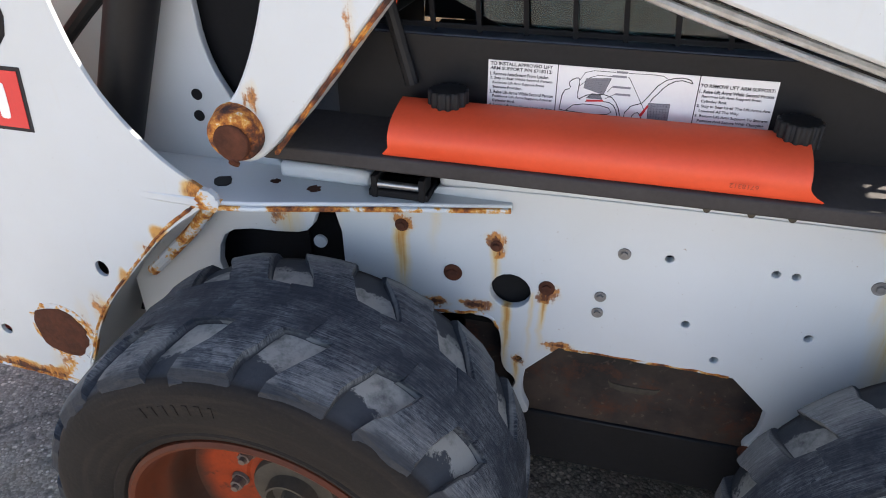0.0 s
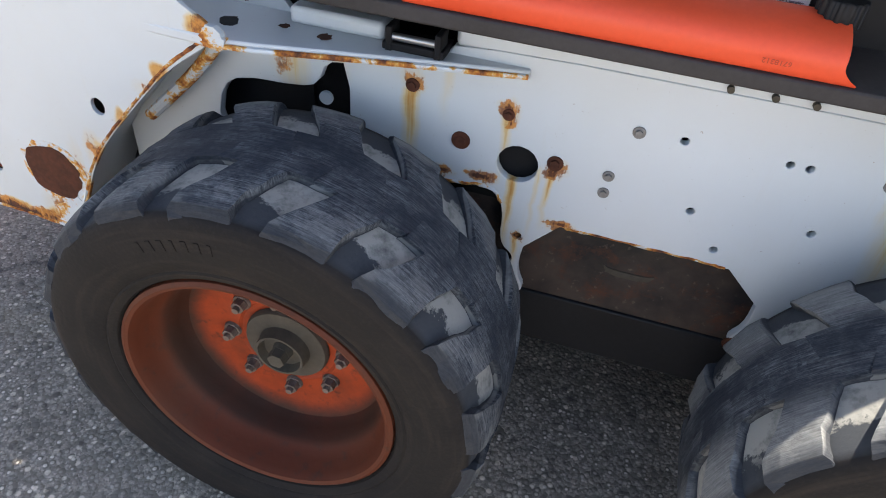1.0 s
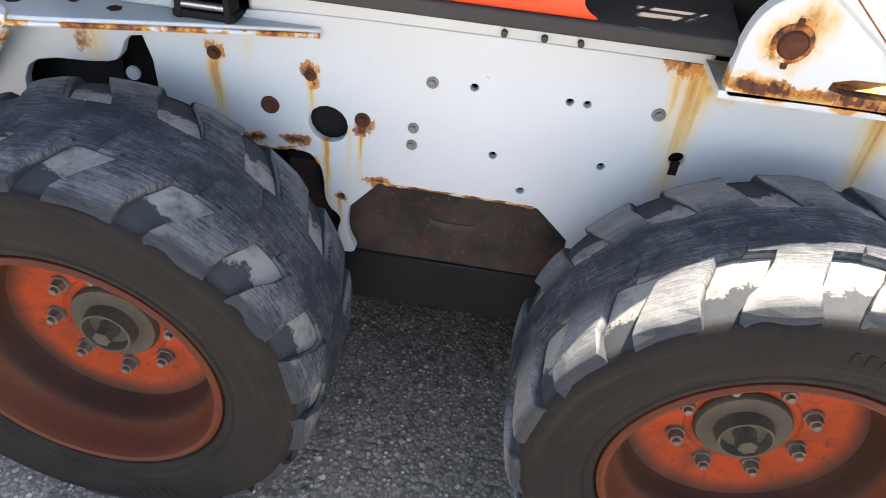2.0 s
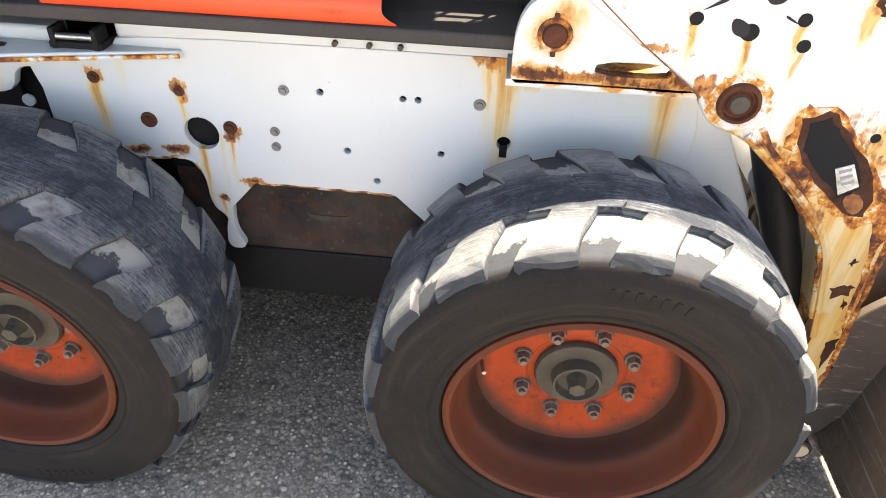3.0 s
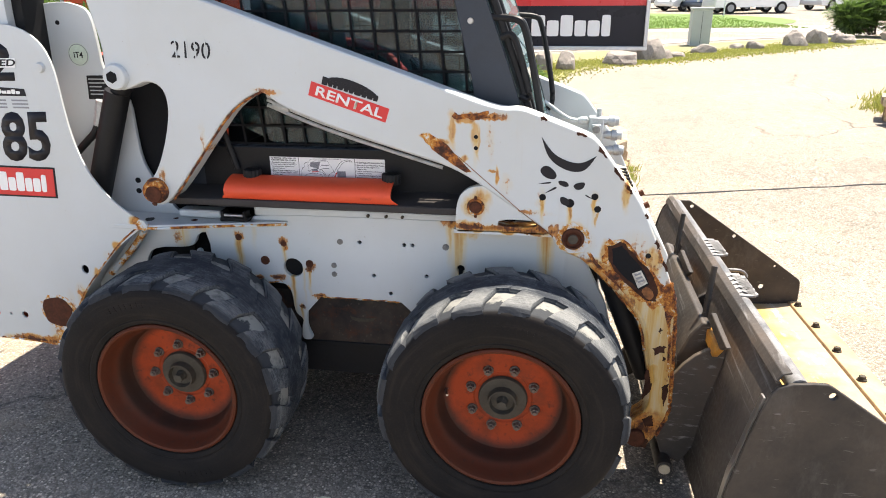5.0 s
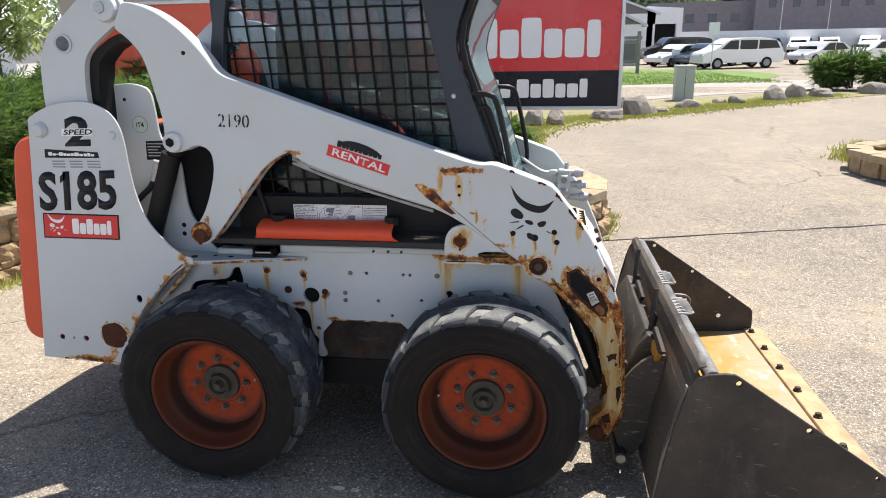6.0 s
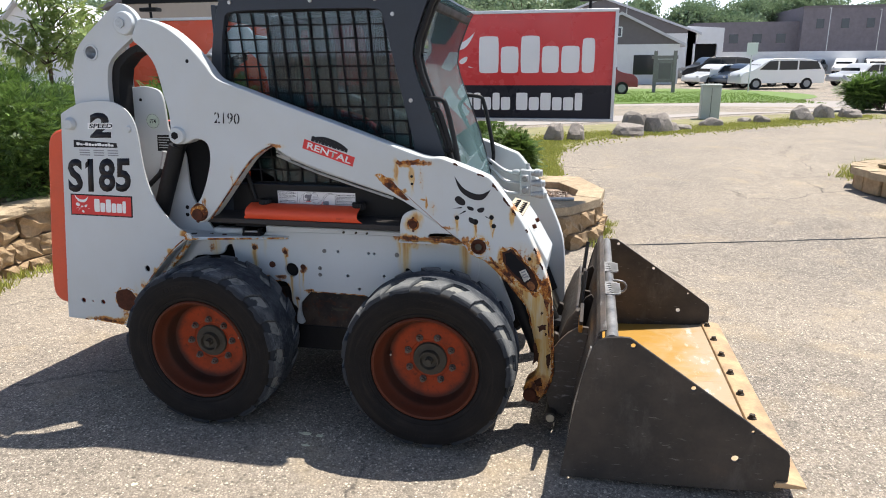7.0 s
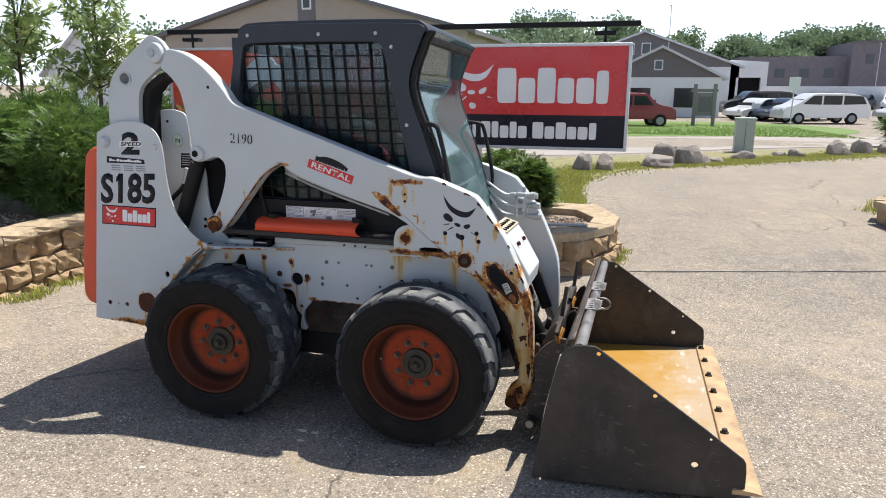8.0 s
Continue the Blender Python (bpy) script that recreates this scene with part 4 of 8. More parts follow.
part("panel_pin", lathe([(0, -0.008), (0.012, -0.008), (0.016, 0.0)], 20), m_white, near_panel, at=(-0.915, 0.184, 1.315))

# rust creeping along the cut edges
def rust_bead(name, points, r, parent, seed, label=""):
    rnd = random.Random(seed)
    bm = tube(points, r, 6, 3)
    for v in bm.verts:
        n = noise.noise(v.co * 55.0 + Vector((seed, 0, 0)))
        v.co += Vector((rnd.uniform(-1, 1), 0.4 * rnd.uniform(-1, 1), rnd.uniform(-1, 1))) * r * 0.35 + Vector((n, 0, n)) * r * 0.6
    return part(name, bm, m_flake_mid if parent in (near_panel, near_side) else m_flake, parent, label)


rust_bead("rusty_edge", [(x - 0.004, 0.1855, z + 0.002) for x, z in ARCH], 0.0030, near_panel, 3, "rusted edge of the wheel arch")
rust_bead("rusty_edge", [(-1.05, 0.186, 0.350), (-1.12, 0.186, 0.357), (-1.20, 0.186, 0.362), (-1.30, 0.186, 0.366)], 0.0035, near_panel, 4, "rusted lower edge of the panel")
rust_bead("rusty_edge", [(-0.120, 0.2985, 0.5535), (-0.05, 0.2985, 0.554), (0.04, 0.2985, 0.553), (0.146, 0.2985, 0.5515)], 0.0028, near_side, 5)
rust_bead("rusty_edge", [(-0.355, 0.2985, 0.592), (-0.30, 0.2985, 0.598), (-0.252, 0.2985, 0.602), (-0.232, 0.2985, 0.575)], 0.0035, near_side, 6)
part("rust_bloom", slab(ragged_edge([(-1.03, 0.352), (-1.075, 0.36), (-1.07, 0.40), (-1.045, 0.43), (-1.02, 0.44), (-0.998, 0.43), (-1.012, 0.39)], 0.010, 3), 0.1838, 0.187), m_flake_pale, near_panel)
part("rust_bloom", slab(ragged_edge(disc(-1.047, 0.485, 0.066, 14), 0.010, 2), 0.1843, 0.187), m_flake_pale, near_panel)

# decals on the rear panel
lettering("model_number", "S185", ((-1.283, 1.012), (-0.945, 1.024), (-1.262, 1.172)), 0.1848, m_decal, near_panel, heavy=0.034)
def on_badge(u, v):
    return (-1.283 + 0.338 * u + 0.021 * v, 1.012 + 0.012 * u + 0.160 * v)


part("digit_flag", quad_plate([on_badge(0.350, 0.99), on_badge(0.285, 0.86), on_badge(0.285, 0.70), on_badge(0.350, 0.80)], 0.1848), m_decal, near_panel)
lettering("speed_digit", "2", ((-1.122, 1.272), (-1.012, 1.274), (-1.107, 1.387)), 0.1848, m_decal, near_panel, heavy=0.04)
part("speed_band", quad_plate([(-1.128, 1.312), (-1.000, 1.314), (-0.996, 1.342), (-1.124, 1.340)], 0.1842), m_decal_white, near_panel)
lettering("speed_word", "SPEED", ((-1.120, 1.316), (-1.000, 1.318), (-1.113, 1.337)), 0.1834, m_decal, near_panel, heavy=0.02)
part("dealer_band", quad_plate([(-1.217, 1.228), (-0.985, 1.228), (-0.988, 1.250), (-1.213, 1.262)], 0.1848), m_decal, near_panel)
word_blocks("dealer_word", ((-1.200, 1.237), (-1.005, 1.234), (-1.199, 1.252)), 0.1840, m_decal_white, near_panel, [(0.5, 0, 0.9), (0.4, 0, 0.6), (0.3, 0.2, 0.5), (0.5, 0, 0.9), (0.4, 0, 0.7), (0.4, 0, 0.6), (0.4, 0, 0.7), (0.6, 0, 0.9), (0.5, 0, 0.6), (0.4, 0, 0.7), (0.4, 0, 0.9), (0.4, 0, 0.6)])
for i in range(3):
    for j in range(3):
        x = -1.19 + i * 0.075
        part("small_print", quad_plate([(x, 1.212 - j * 0.011), (x + 0.055, 1.212 - j * 0.011), (x + 0.055, 1.217 - j * 0.011), (x, 1.217 - j * 0.011)], 0.1848), m_chip, near_panel)
badge = part("badge", quad_plate([(-1.288, 0.902), (-0.953, 0.900), (-0.942, 1.003), (-1.274, 1.006)], 0.1848, 0.0008, 0), m_decal, near_panel, "red badge with a black rim")
part("badge_face", quad_plate([(-1.282, 0.908), (-0.959, 0.906), (-0.949, 0.997), (-1.269, 1.000)], 0.1838), m_decal_red, near_panel)
WORD = [(0.62, 0.0, 1.0), (0.55, 0.0, 0.72), (0.58, 0.0, 1.0), (0.52, 0.0, 0.72), (0.55, 0.0, 0.72), (0.38, 0.0, 0.92)]
word_blocks("badge_word", ((-1.155, 0.922), (-0.985, 0.920), (-1.148, 0.985)), 0.1828, m_decal_white, near_panel, WORD)


def emblem(x, z, s, y, material, parent, flip=1, lean=0.0):
    """Plain shapes where an emblem stands: a crescent, an oval and some strokes."""
    def at(u, v):
        return (x + s * u * flip, z + s * (v - lean * u))
    cres = [(-0.50, 0.50, 1), (-0.38, 0.16), (-0.15, 0.02), (0.12, 0.0), (0.33, 0.10), (0.50, 0.42, 1), (0.25, 0.20), (0.0, 0.17), (-0.28, 0.24)]
    shapes = [cres, [(-0.52, -0.12), (-0.38, 0.02), (-0.18, -0.10), (-0.22, -0.24), (-0.42, -0.24)], [(0.10, -0.22), (0.34, -0.10), (0.30, -0.26), (0.16, -0.32)],
              [(-0.12, -0.50), (0.06, -0.52), (0.06, -0.66), (-0.10, -0.66)], [(-0.18, -0.22), (0.02, -0.20), (0.04, -0.30), (-0.12, -0.32)],
              [(-0.54, -0.40, 1), (-0.30, -0.28), (-0.28, -0.32)], [(-0.40, -0.54, 1), (-0.20, -0.34), (-0.17, -0.38)], [(0.34, -0.34), (0.50, -0.40, 1), (0.34, -0.38)]]
    for sh in shapes:
        pts = round_off([(*at(p[0], p[1]), *p[2:]) for p in sh], 2)
        part("emblem_shape", slab(pts, y, y - 0.0008), material, parent, smooth=False)


emblem(-1.215, 0.965, 0.075, 0.1828, m_decal_white, near_panel)

# orange tailgate and engine housing
TAIL = [(-1.20, 1.312, 1), (-1.299, 1.312), (-1.361, 1.285), (-1.386, 1.227), (-1.440, 0.87), (-1.490, 0.524), (-1.478, 0.462), (-1.424, 0.430), (-1.20, 0.43, 1)]
tail = part("tailgate", slab(round_off(TAIL, 2), 0.212, far_y(0.212)), m_tail, loader, "faded orange rear tailgate", bevel=0.012)
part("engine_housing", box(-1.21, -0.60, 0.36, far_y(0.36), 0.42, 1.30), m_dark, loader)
part("engine_hood", slab(round_off([(-1.25, 1.29), (-0.70, 1.36), (-0.58, 1.32), (-0.58, 1.25), (-1.25, 1.25)], 1), 0.42, far_y(0.42)), m_black, loader, bevel=0.01)
part("rear_bumper", box(-1.40, -1.20, 0.22, far_y(0.22), 0.38, 0.44), m_black, loader, bevel=0.006)

# rear towers that carry the lift arms
TOWER = [(-1.19, 1.30, 1), (-1.192, 1.426), (-1.188, 1.503), (-1.180, 1.574), (-1.163, 1.633), (-1.134, 1.680), (-1.088, 1.725), (-0.918, 1.857), (-0.894, 1.858), (-0.857, 1.842),
         (-0.822, 1.805), (-0.811, 1.769), (-0.826, 1.731), (-0.864, 1.704), (-0.892, 1.686), (-0.950, 1.645), (-0.992, 1.599), (-1.006, 1.529), (-1.010, 1.439), (-1.01, 1.30, 1)]


def tower(f):
    return slab(round_off(TOWER, 2), f(0.205), f(0.235), [disc(-1.071, 1.652, 0.030, 20)])


near_tower, far_tower = both("tower", tower, m_white, "white upright tower behind the cab", 0.003)


def tower_lining(f):
    pts = [(-0.90, 1.67), (-0.955, 1.635), (-0.998, 1.595), (-1.012, 1.529), (-1.016, 1.30), (-0.985, 1.30), (-0.975, 1.50), (-0.955, 1.585), (-0.91, 1.63), (-0.86, 1.655), (-0.86, 1.685)]
    return slab(pts, f(0.235), f(0.335))


both("tower_lining", tower_lining, m_black)
for f in (lambda y: y, far_y):
    part("tower_tube", lathe([(0.027, -0.004), (0.036, -0.004), (0.036, 0.10), (0.027, 0.10), (0.027, -0.004)], 24), m_zinc, near_tower if f(0) == 0 else far_tower, at=(-1.071, min(f(0.205), f(0.305)), 1.652))
    t = near_tower if f(0) == 0 else far_tower
    part("pivot_boss", rod((-0.877, f(0.206), 1.773), (-0.877, f(0.180), 1.773), 0.052, 0.047, 32), m_white, t, bevel=0.003)
    part("pivot_pin", rod((-0.885, f(0.181), 1.773), (-0.885, f(0.172), 1.773), 0.022, n=6), m_zinc, t)
INNER = [(-1.100, 1.450), (-1.000, 1.496), (-0.918, 1.506), (-0.864, 1.497), (-0.825, 1.478), (-0.816, 1.40), (-0.812, 1.28), (-0.735, 1.22), (-0.733, 1.10), (-0.728, 1.00), (-0.690, 0.925), (-0.634, 0.840), (-0.590, 0.800, 1), (-1.10, 0.800, 1)]
part("inner_plate", slab(round_off(INNER, 2), 0.330, 0.345), m_white, loader, "white inner plate behind the cylinder", bevel=0.002)
part("inner_plate", slab(round_off(INNER, 2), far_y(0.345), far_y(0.330)), m_white, loader, bevel=0.002)
# holes as flat discs, their inner shade given by near-black colour
for x, z in ((-0.754, 0.934), (-0.757, 0.897)):
    part("plate_hole", rod((x, 0.328, z), (x, 0.332, z), 0.0095, n=14), m_dark, near_tower)
for x, z in ((-1.018, 1.426), (-0.938, 1.442)):
    part("plate_hole", rod((x, 0.328, z), (x, 0.332, z), 0.007, n=12), m_dark, near_tower)
part("round_sticker", rod((-0.886, 0.329, 1.344), (-0.886, 0.3285, 1.344), 0.036, n=24), worn("pale_green_sticker", (0.5, 0.58, 0.48), 0.5), near_tower)
part("sticker_ring", lathe([(0.0315, -0.0004), (0.0335, -0.0004), (0.0335, 0.0002), (0.0315, 0.0002), (0.0315, -0.0004)], 32), m_chip, near_tower, at=(-0.886, 0.3283, 1.344))
lettering("sticker_mark", "iT4", ((-0.902, 1.334), (-0.870, 1.334), (-0.902, 1.353)), 0.3283, m_ink, near_tower, 0.0004, heavy=0.02)
for i in range(5):
    part("plate_print", quad_plate([(-0.868, 1.266 - 0.012 * i), (-0.800 - 0.012 * (i % 3), 1.266 - 0.012 * i), (-0.800 - 0.012 * (i % 3), 1.270 - 0.012 * i), (-0.868, 1.270 - 0.012 * i)], 0.3282, 0.0004), m_zinc, near_tower)
part("data_plate", slab([(-0.878, 1.203), (-0.785, 1.205), (-0.785, 1.281), (-0.872, 1.279)], 0.3285, 0.3305), m_black, near_tower, "black maker's plate")

# lift cylinders
for f, mt in ((lambda y: y, 0), (far_y, 1)):
    cyl = part("lift_cylinder", rod((-0.735, f(0.275), 1.235), (-0.890, f(0.275), 0.84), 0.038, n=28), m_black, loader, "black hydraulic lift cylinder")
    part("cylinder_neck", rod((-0.680, f(0.275), 1.29), (-0.738, f(0.275), 1.220), 0.028, n=20), m_black, cyl)
    part("cylinder_hose", tube([(-0.812, f(0.29), 1.20), (-0.825, f(0.29), 1.15), (-0.850, f(0.29), 1.10), (-0.890, f(0.295), 1.07), (-0.96, f(0.30), 1.01)], 0.012), m_hose, cyl)
    part("hose_fitting", rod((-0.810, f(0.29), 1.205), (-0.835, f(0.29), 1.125), 0.016, n=8), m_zinc, cyl)

# lift arms
# outline of the lift arm: top of the boom, front leg, underside, root at the tower
ARM_BOOM = [(-0.801, 1.792), (-0.755, 1.787), (-0.681, 1.760), (-0.610, 1.712), (-0.552, 1.656), (-0.506, 1.600), (-0.473, 1.550), (-0.438, 1.527), (-0.400, 1.516),
            (-0.303, 1.483), (-0.137, 1.424), (0.052, 1.360), (0.294, 1.276), (0.472, 1.213), (0.532, 1.218), (0.576, 1.203), (0.720, 1.149), (0.748, 1.135),
            (0.810, 1.052)]
ARM_FRONT = [(0.844, 1.009), (0.890, 0.944), (0.951, 0.810), (0.988, 0.720), (1.009, 0.651), (1.021, 0.508), (1.023, 0.386), (1.034, 0.275), (0.994, 0.182),
             (0.962, 0.131), (0.915, 0.143), (0.900, 0.184), (0.911, 0.236), (0.955, 0.267), (0.966, 0.331), (0.949, 0.404), (0.934, 0.476), (0.913, 0.583),
             (0.880, 0.620)]
ARM_UNDER = [(0.825, 0.684), (0.778, 0.740), (0.720, 0.783), (0.663, 0.800), (0.640, 0.837), (0.628, 0.859), (0.536, 0.919), (0.421, 0.999), (0.328, 1.050),
             (0.164, 1.097), (-0.050, 1.168), (-0.168, 1.215), (-0.217, 1.257), (-0.268, 1.232), (-0.320, 1.196), (-0.375, 1.130), (-0.545, 0.915), (-0.600, 0.885),
             (-0.648, 0.915)]
ARM_ROOT = [(-0.640, 0.955), (-0.608, 0.978), (-0.577, 1.024), (-0.545, 1.099), (-0.520, 1.184), (-0.521, 1.244), (-0.544, 1.271), (-0.583, 1.278), (-0.618, 1.262),
            (-0.665, 1.246), (-0.705, 1.275), (-0.702, 1.330), (-0.703, 1.393), (-0.716, 1.451), (-0.726, 1.508), (-0.733, 1.543), (-0.748, 1.600), (-0.770, 1.634),
            (-0.805, 1.672), (-0.851, 1.704), (-0.820, 1.760)]
ARM = ARM_BOOM + ARM_FRONT + ARM_UNDER + ARM_ROOT


def arm(f):
    return slab(round_off(ARM, 2), f(0.185), f(0.265))


near_arm, far_arm = both("lift_arm", arm, m_arm, "white lift arm, its paint flaking with orange rust towards the front", 0.005)
far_arm.data.materials[0] = m_white
for f, a in ((lambda y: y, near_arm), (far_y, far_arm)):
    part("arm_pin", lathe([(0, -0.004), (0.016, -0.004), (0.020, 0.0), (0.024, 0.0), (0.026, -0.008), (0.031, -0.007), (0.034, 0.003), (0.037, 0.004)], 36), m_rustpin, a, "rusty pivot collar", at=(0.698, f(0.183), 0.842))
    part("pin_head", rod((0.698, f(0.184), 0.842), (0.698, f(0.175), 0.842), 0.016, 0.014, 16), m_hub, a)
    part("cylinder_boss", rod((-0.668, f(0.187), 1.290), (-0.668, f(0.168), 1.290), 0.040, 0.036, 32), m_white, a, bevel=0.003)
    part("boss_pin", rod((-0.674, f(0.169), 1.290), (-0.674, f(0.166), 1.290), 0.018, n=6), m_dark, a)
    part("stop_boss", rod((-0.600, f(0.200), 0.943), (-0.594, f(0.158), 0.938), 0.042, 0.037, 40), m_flake, a, "stop boss with flaking paint and rust", bevel=0.008)
    part("stop_cap", slab(ragged_edge(disc(-0.594, 0.934, 0.027, 18), 0.002, 1) if f(0) == 0 else disc(-0.594, 0.934, 0.027, 18), min(f(0.153), f(0.160)), max(f(0.153), f(0.160))), m_rustpin, a, bevel=0.002)
    part("stop_cap", rod((-0.595, f(0.157), 0.905), (-0.595, f(0.154), 0.903), 0.008, n=10), m_rustpin, a)
    part("tip_pin", rod((0.932, f(0.186), 0.178), (0.932, f(0.166), 0.178), 0.030, n=20), m_rustpin, a, bevel=0.004)
    # ridges that stiffen the lower arm
    part("arm_ridge", tube([(0.725, f(0.187), 0.79), (0.838, f(0.187), 0.69), (0.918, f(0.187), 0.60), (0.948, f(0.187), 0.48), (0.968, f(0.187), 0.38)], 0.008, 8), m_arm, a)
# arm holes are not cut; black discs carry the shade of their depth
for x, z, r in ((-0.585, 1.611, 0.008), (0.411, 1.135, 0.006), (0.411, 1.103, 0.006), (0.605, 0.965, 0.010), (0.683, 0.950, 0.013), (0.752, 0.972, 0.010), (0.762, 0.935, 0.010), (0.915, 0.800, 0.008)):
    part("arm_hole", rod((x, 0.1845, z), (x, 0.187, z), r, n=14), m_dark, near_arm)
part("rust_bloom", slab(ragged_edge(disc(0.698, 0.842, 0.047, 14), 0.008, 2), 0.1838, 0.187), m_flake_pale, near_arm)
rust_bead("rusty_edge", [(-0.217, 0.1865, 1.252), (-0.268, 0.1865, 1.228), (-0.32, 0.1865, 1.190), (-0.375, 0.1865, 1.125), (-0.46, 0.1865, 1.018), (-0.545, 0.1865, 0.912)], 0.0035, near_arm, 8)
rust_bead("rusty_edge", [(0.728, 0.1865, 0.786), (0.780, 0.1865, 0.742), (0.826, 0.1865, 0.690), (0.880, 0.1865, 0.626), (0.914, 0.1865, 0.585), (0.932, 0.1865, 0.49)], 0.005, near_arm, 9)
rust_bead("rusty_edge", [(0.988, 0.1865, 0.715), (1.008, 0.1865, 0.650), (1.019, 0.1865, 0.508), (1.021, 0.1865, 0.386), (1.031, 0.1865, 0.280), (0.995, 0.1865, 0.186)], 0.006, near_arm, 10)
ragged = [(0.787, 0.820), (0.800, 0.848), (0.815, 0.838), (0.825, 0.852), (0.850, 0.838), (0.870, 0.828), (0.900, 0.790), (0.930, 0.752), (0.962, 0.715), (0.975, 0.690), (0.968, 0.650), (0.940, 0.632), (0.915, 0.652),
          (0.890, 0.662), (0.868, 0.690), (0.845, 0.690), (0.838, 0.715), (0.812, 0.735), (0.808, 0.765), (0.792, 0.775)]
part("rust_scab", slab(ragged_edge(ragged, 0.011, 3), 0.1835, 0.188), m_flake, near_arm, "ragged patch where paint has rusted away")
part("rust_scab", slab(ragged_edge([(0.800, 0.826), (0.832, 0.842), (0.868, 0.812), (0.935, 0.735), (0.958, 0.692), (0.950, 0.655), (0.915, 0.664), (0.872, 0.700), (0.822, 0.748), (0.804, 0.780)], 0.007, 3), 0.1825, 0.188), m_scab, near_arm, "dark rust round the recess")
part("arm_pocket", slab(ragged_edge([(0.812, 0.818), (0.838, 0.830), (0.862, 0.804), (0.908, 0.752), (0.928, 0.712), (0.898, 0.692), (0.842, 0.742), (0.818, 0.772)], 0.004, 3), 0.1815, 0.188), m_dark, near_arm, "black worn recess in the arm")
part("pocket_label", slab([(0.874, 0.744), (0.899, 0.755), (0.921, 0.716), (0.895, 0.697)], 0.1800, 0.186), m_oldlabel, near_arm)
for u in (0.0, 0.0105, 0.021):
    part("pocket_print", slab([(0.880 + u * 0.55, 0.741 - u), (0.897 + u * 0.55, 0.7485 - u), (0.8995 + u * 0.55, 0.7435 - u), (0.8825 + u * 0.55, 0.736 - u)], 0.1794, 0.181), m_chip, near_arm)
part("pocket_tab", slab(round_off([(0.903, 0.692), (0.922, 0.706), (0.944, 0.682), (0.935, 0.660), (0.918, 0.668)], 1), 0.1800, 0.186), m_rustcoat, near_arm)
UPPER_FLAKES = [[(0.963, 0.703), (0.994, 0.722), (1.006, 0.62), (0.999, 0.598), (1.004, 0.55), (1.01, 0.49), (1.014, 0.4), (1.006, 0.43), (1.0, 0.523), (0.985, 0.6), (0.972, 0.64)],
               [(0.738, 0.8), (0.812, 0.716), (0.862, 0.652), (0.876, 0.645), (0.824, 0.722), (0.77, 0.778), (0.745, 0.806)],
               [(0.34, 1.19), (0.352, 1.205), (0.365, 1.196), (0.4, 1.203), (0.448, 1.208), (0.44, 1.192), (0.41, 1.182), (0.385, 1.188), (0.36, 1.183)],
               [(0.252, 1.142), (0.272, 1.146), (0.33, 1.108), (0.40, 1.032), (0.385, 1.030), (0.335, 1.060), (0.285, 1.098), (0.26, 1.122)]]
LOWER_FLAKES = [[(0.942, 0.424), (0.964, 0.418), (0.968, 0.37), (0.956, 0.335), (0.94, 0.317), (0.944, 0.358)],
               [(0.997, 0.366), (1.016, 0.384), (1.018, 0.341), (1.009, 0.297), (1.0, 0.33)],
               [(0.958, 0.497), (0.975, 0.51), (0.995, 0.508), (0.992, 0.488), (0.964, 0.478)],
               [(0.989, 0.478), (0.998, 0.472), (0.995, 0.455), (0.988, 0.46)],
               [(0.966, 0.56), (0.972, 0.572), (0.978, 0.562), (0.972, 0.55)],
               [(0.945, 0.245), (0.975, 0.262), (0.982, 0.225), (0.958, 0.215)],
               [(0.925, 0.16), (0.955, 0.175), (0.975, 0.165), (0.965, 0.135), (0.935, 0.135)]]
for patch_line in UPPER_FLAKES:
    part("rust_flake", slab(ragged_edge(patch_line, 0.0045, 3), 0.1836, 0.187), m_flake, near_arm)
for patch_line in LOWER_FLAKES:
    part("rust_flake", slab(ragged_edge(patch_line, 0.0055, 3), 0.1836, 0.187), m_scab, near_arm)
part("plate_seam", tube([(0.287, 0.1848, 1.130), (0.364, 0.1848, 1.074), (0.435, 0.1848, 1.012), (0.542, 0.1848, 0.921), (0.640, 0.1848, 0.846)], 0.0011, 6, 0), m_rustcoat, near_arm, "rusty seam of the lapped arm plate")
for x, z, r, turn in ((0.705, 1.148, 0.016, -20), (0.765, 1.100, 0.022, -52), (0.812, 1.040, 0.026, -52), (0.846, 0.996, 0.016, -55), (0.600, 1.190, 0.010, -20), (0.938, 0.835, 0.016, -65), (0.965, 0.770, 0.020, -66), (0.90, 0.920, 0.010, -62)):
    c, q = math.cos(radians(turn)), math.sin(radians(turn))
    flake = [(x + c * u - q * w, z + q * u + c * w) for u, w in ((-r, 0.002), (-r * 0.4, 0.005), (r * 0.3, 0.004), (r, 0.002), (r * 0.7, -0.004), (r * 0.1, -0.003), (-r * 0.5, -0.006))]
    part("paint_chip", slab(ragged_edge(flake, 0.003, 3), 0.1838, 0.186), m_scab, near_arm)
lettering("fleet_number", "2190", ((-0.483, 1.347), (-0.362, 1.342), (-0.478, 1.395)), 0.1846, m_decal, near_arm)
for x in (-0.468, -0.433, -0.408, -0.376):
    part("stencil_gap", quad_plate([(x, 1.343), (x + 0.004, 1.343), (x + 0.005, 1.398), (x + 0.001, 1.398)], 0.1838), m_white, near_arm)
part("rental_band", quad_plate([(-0.075, 1.245), (0.150, 1.170), (0.163, 1.210), (-0.063, 1.285)], 0.1846), m_decal_red, near_arm, "red rental sticker")
lettering("rental_word", "RENTAL", ((-0.055, 1.246), (0.140, 1.181), (-0.046, 1.272)), 0.1838, m_decal_white, near_arm, heavy=0.02)
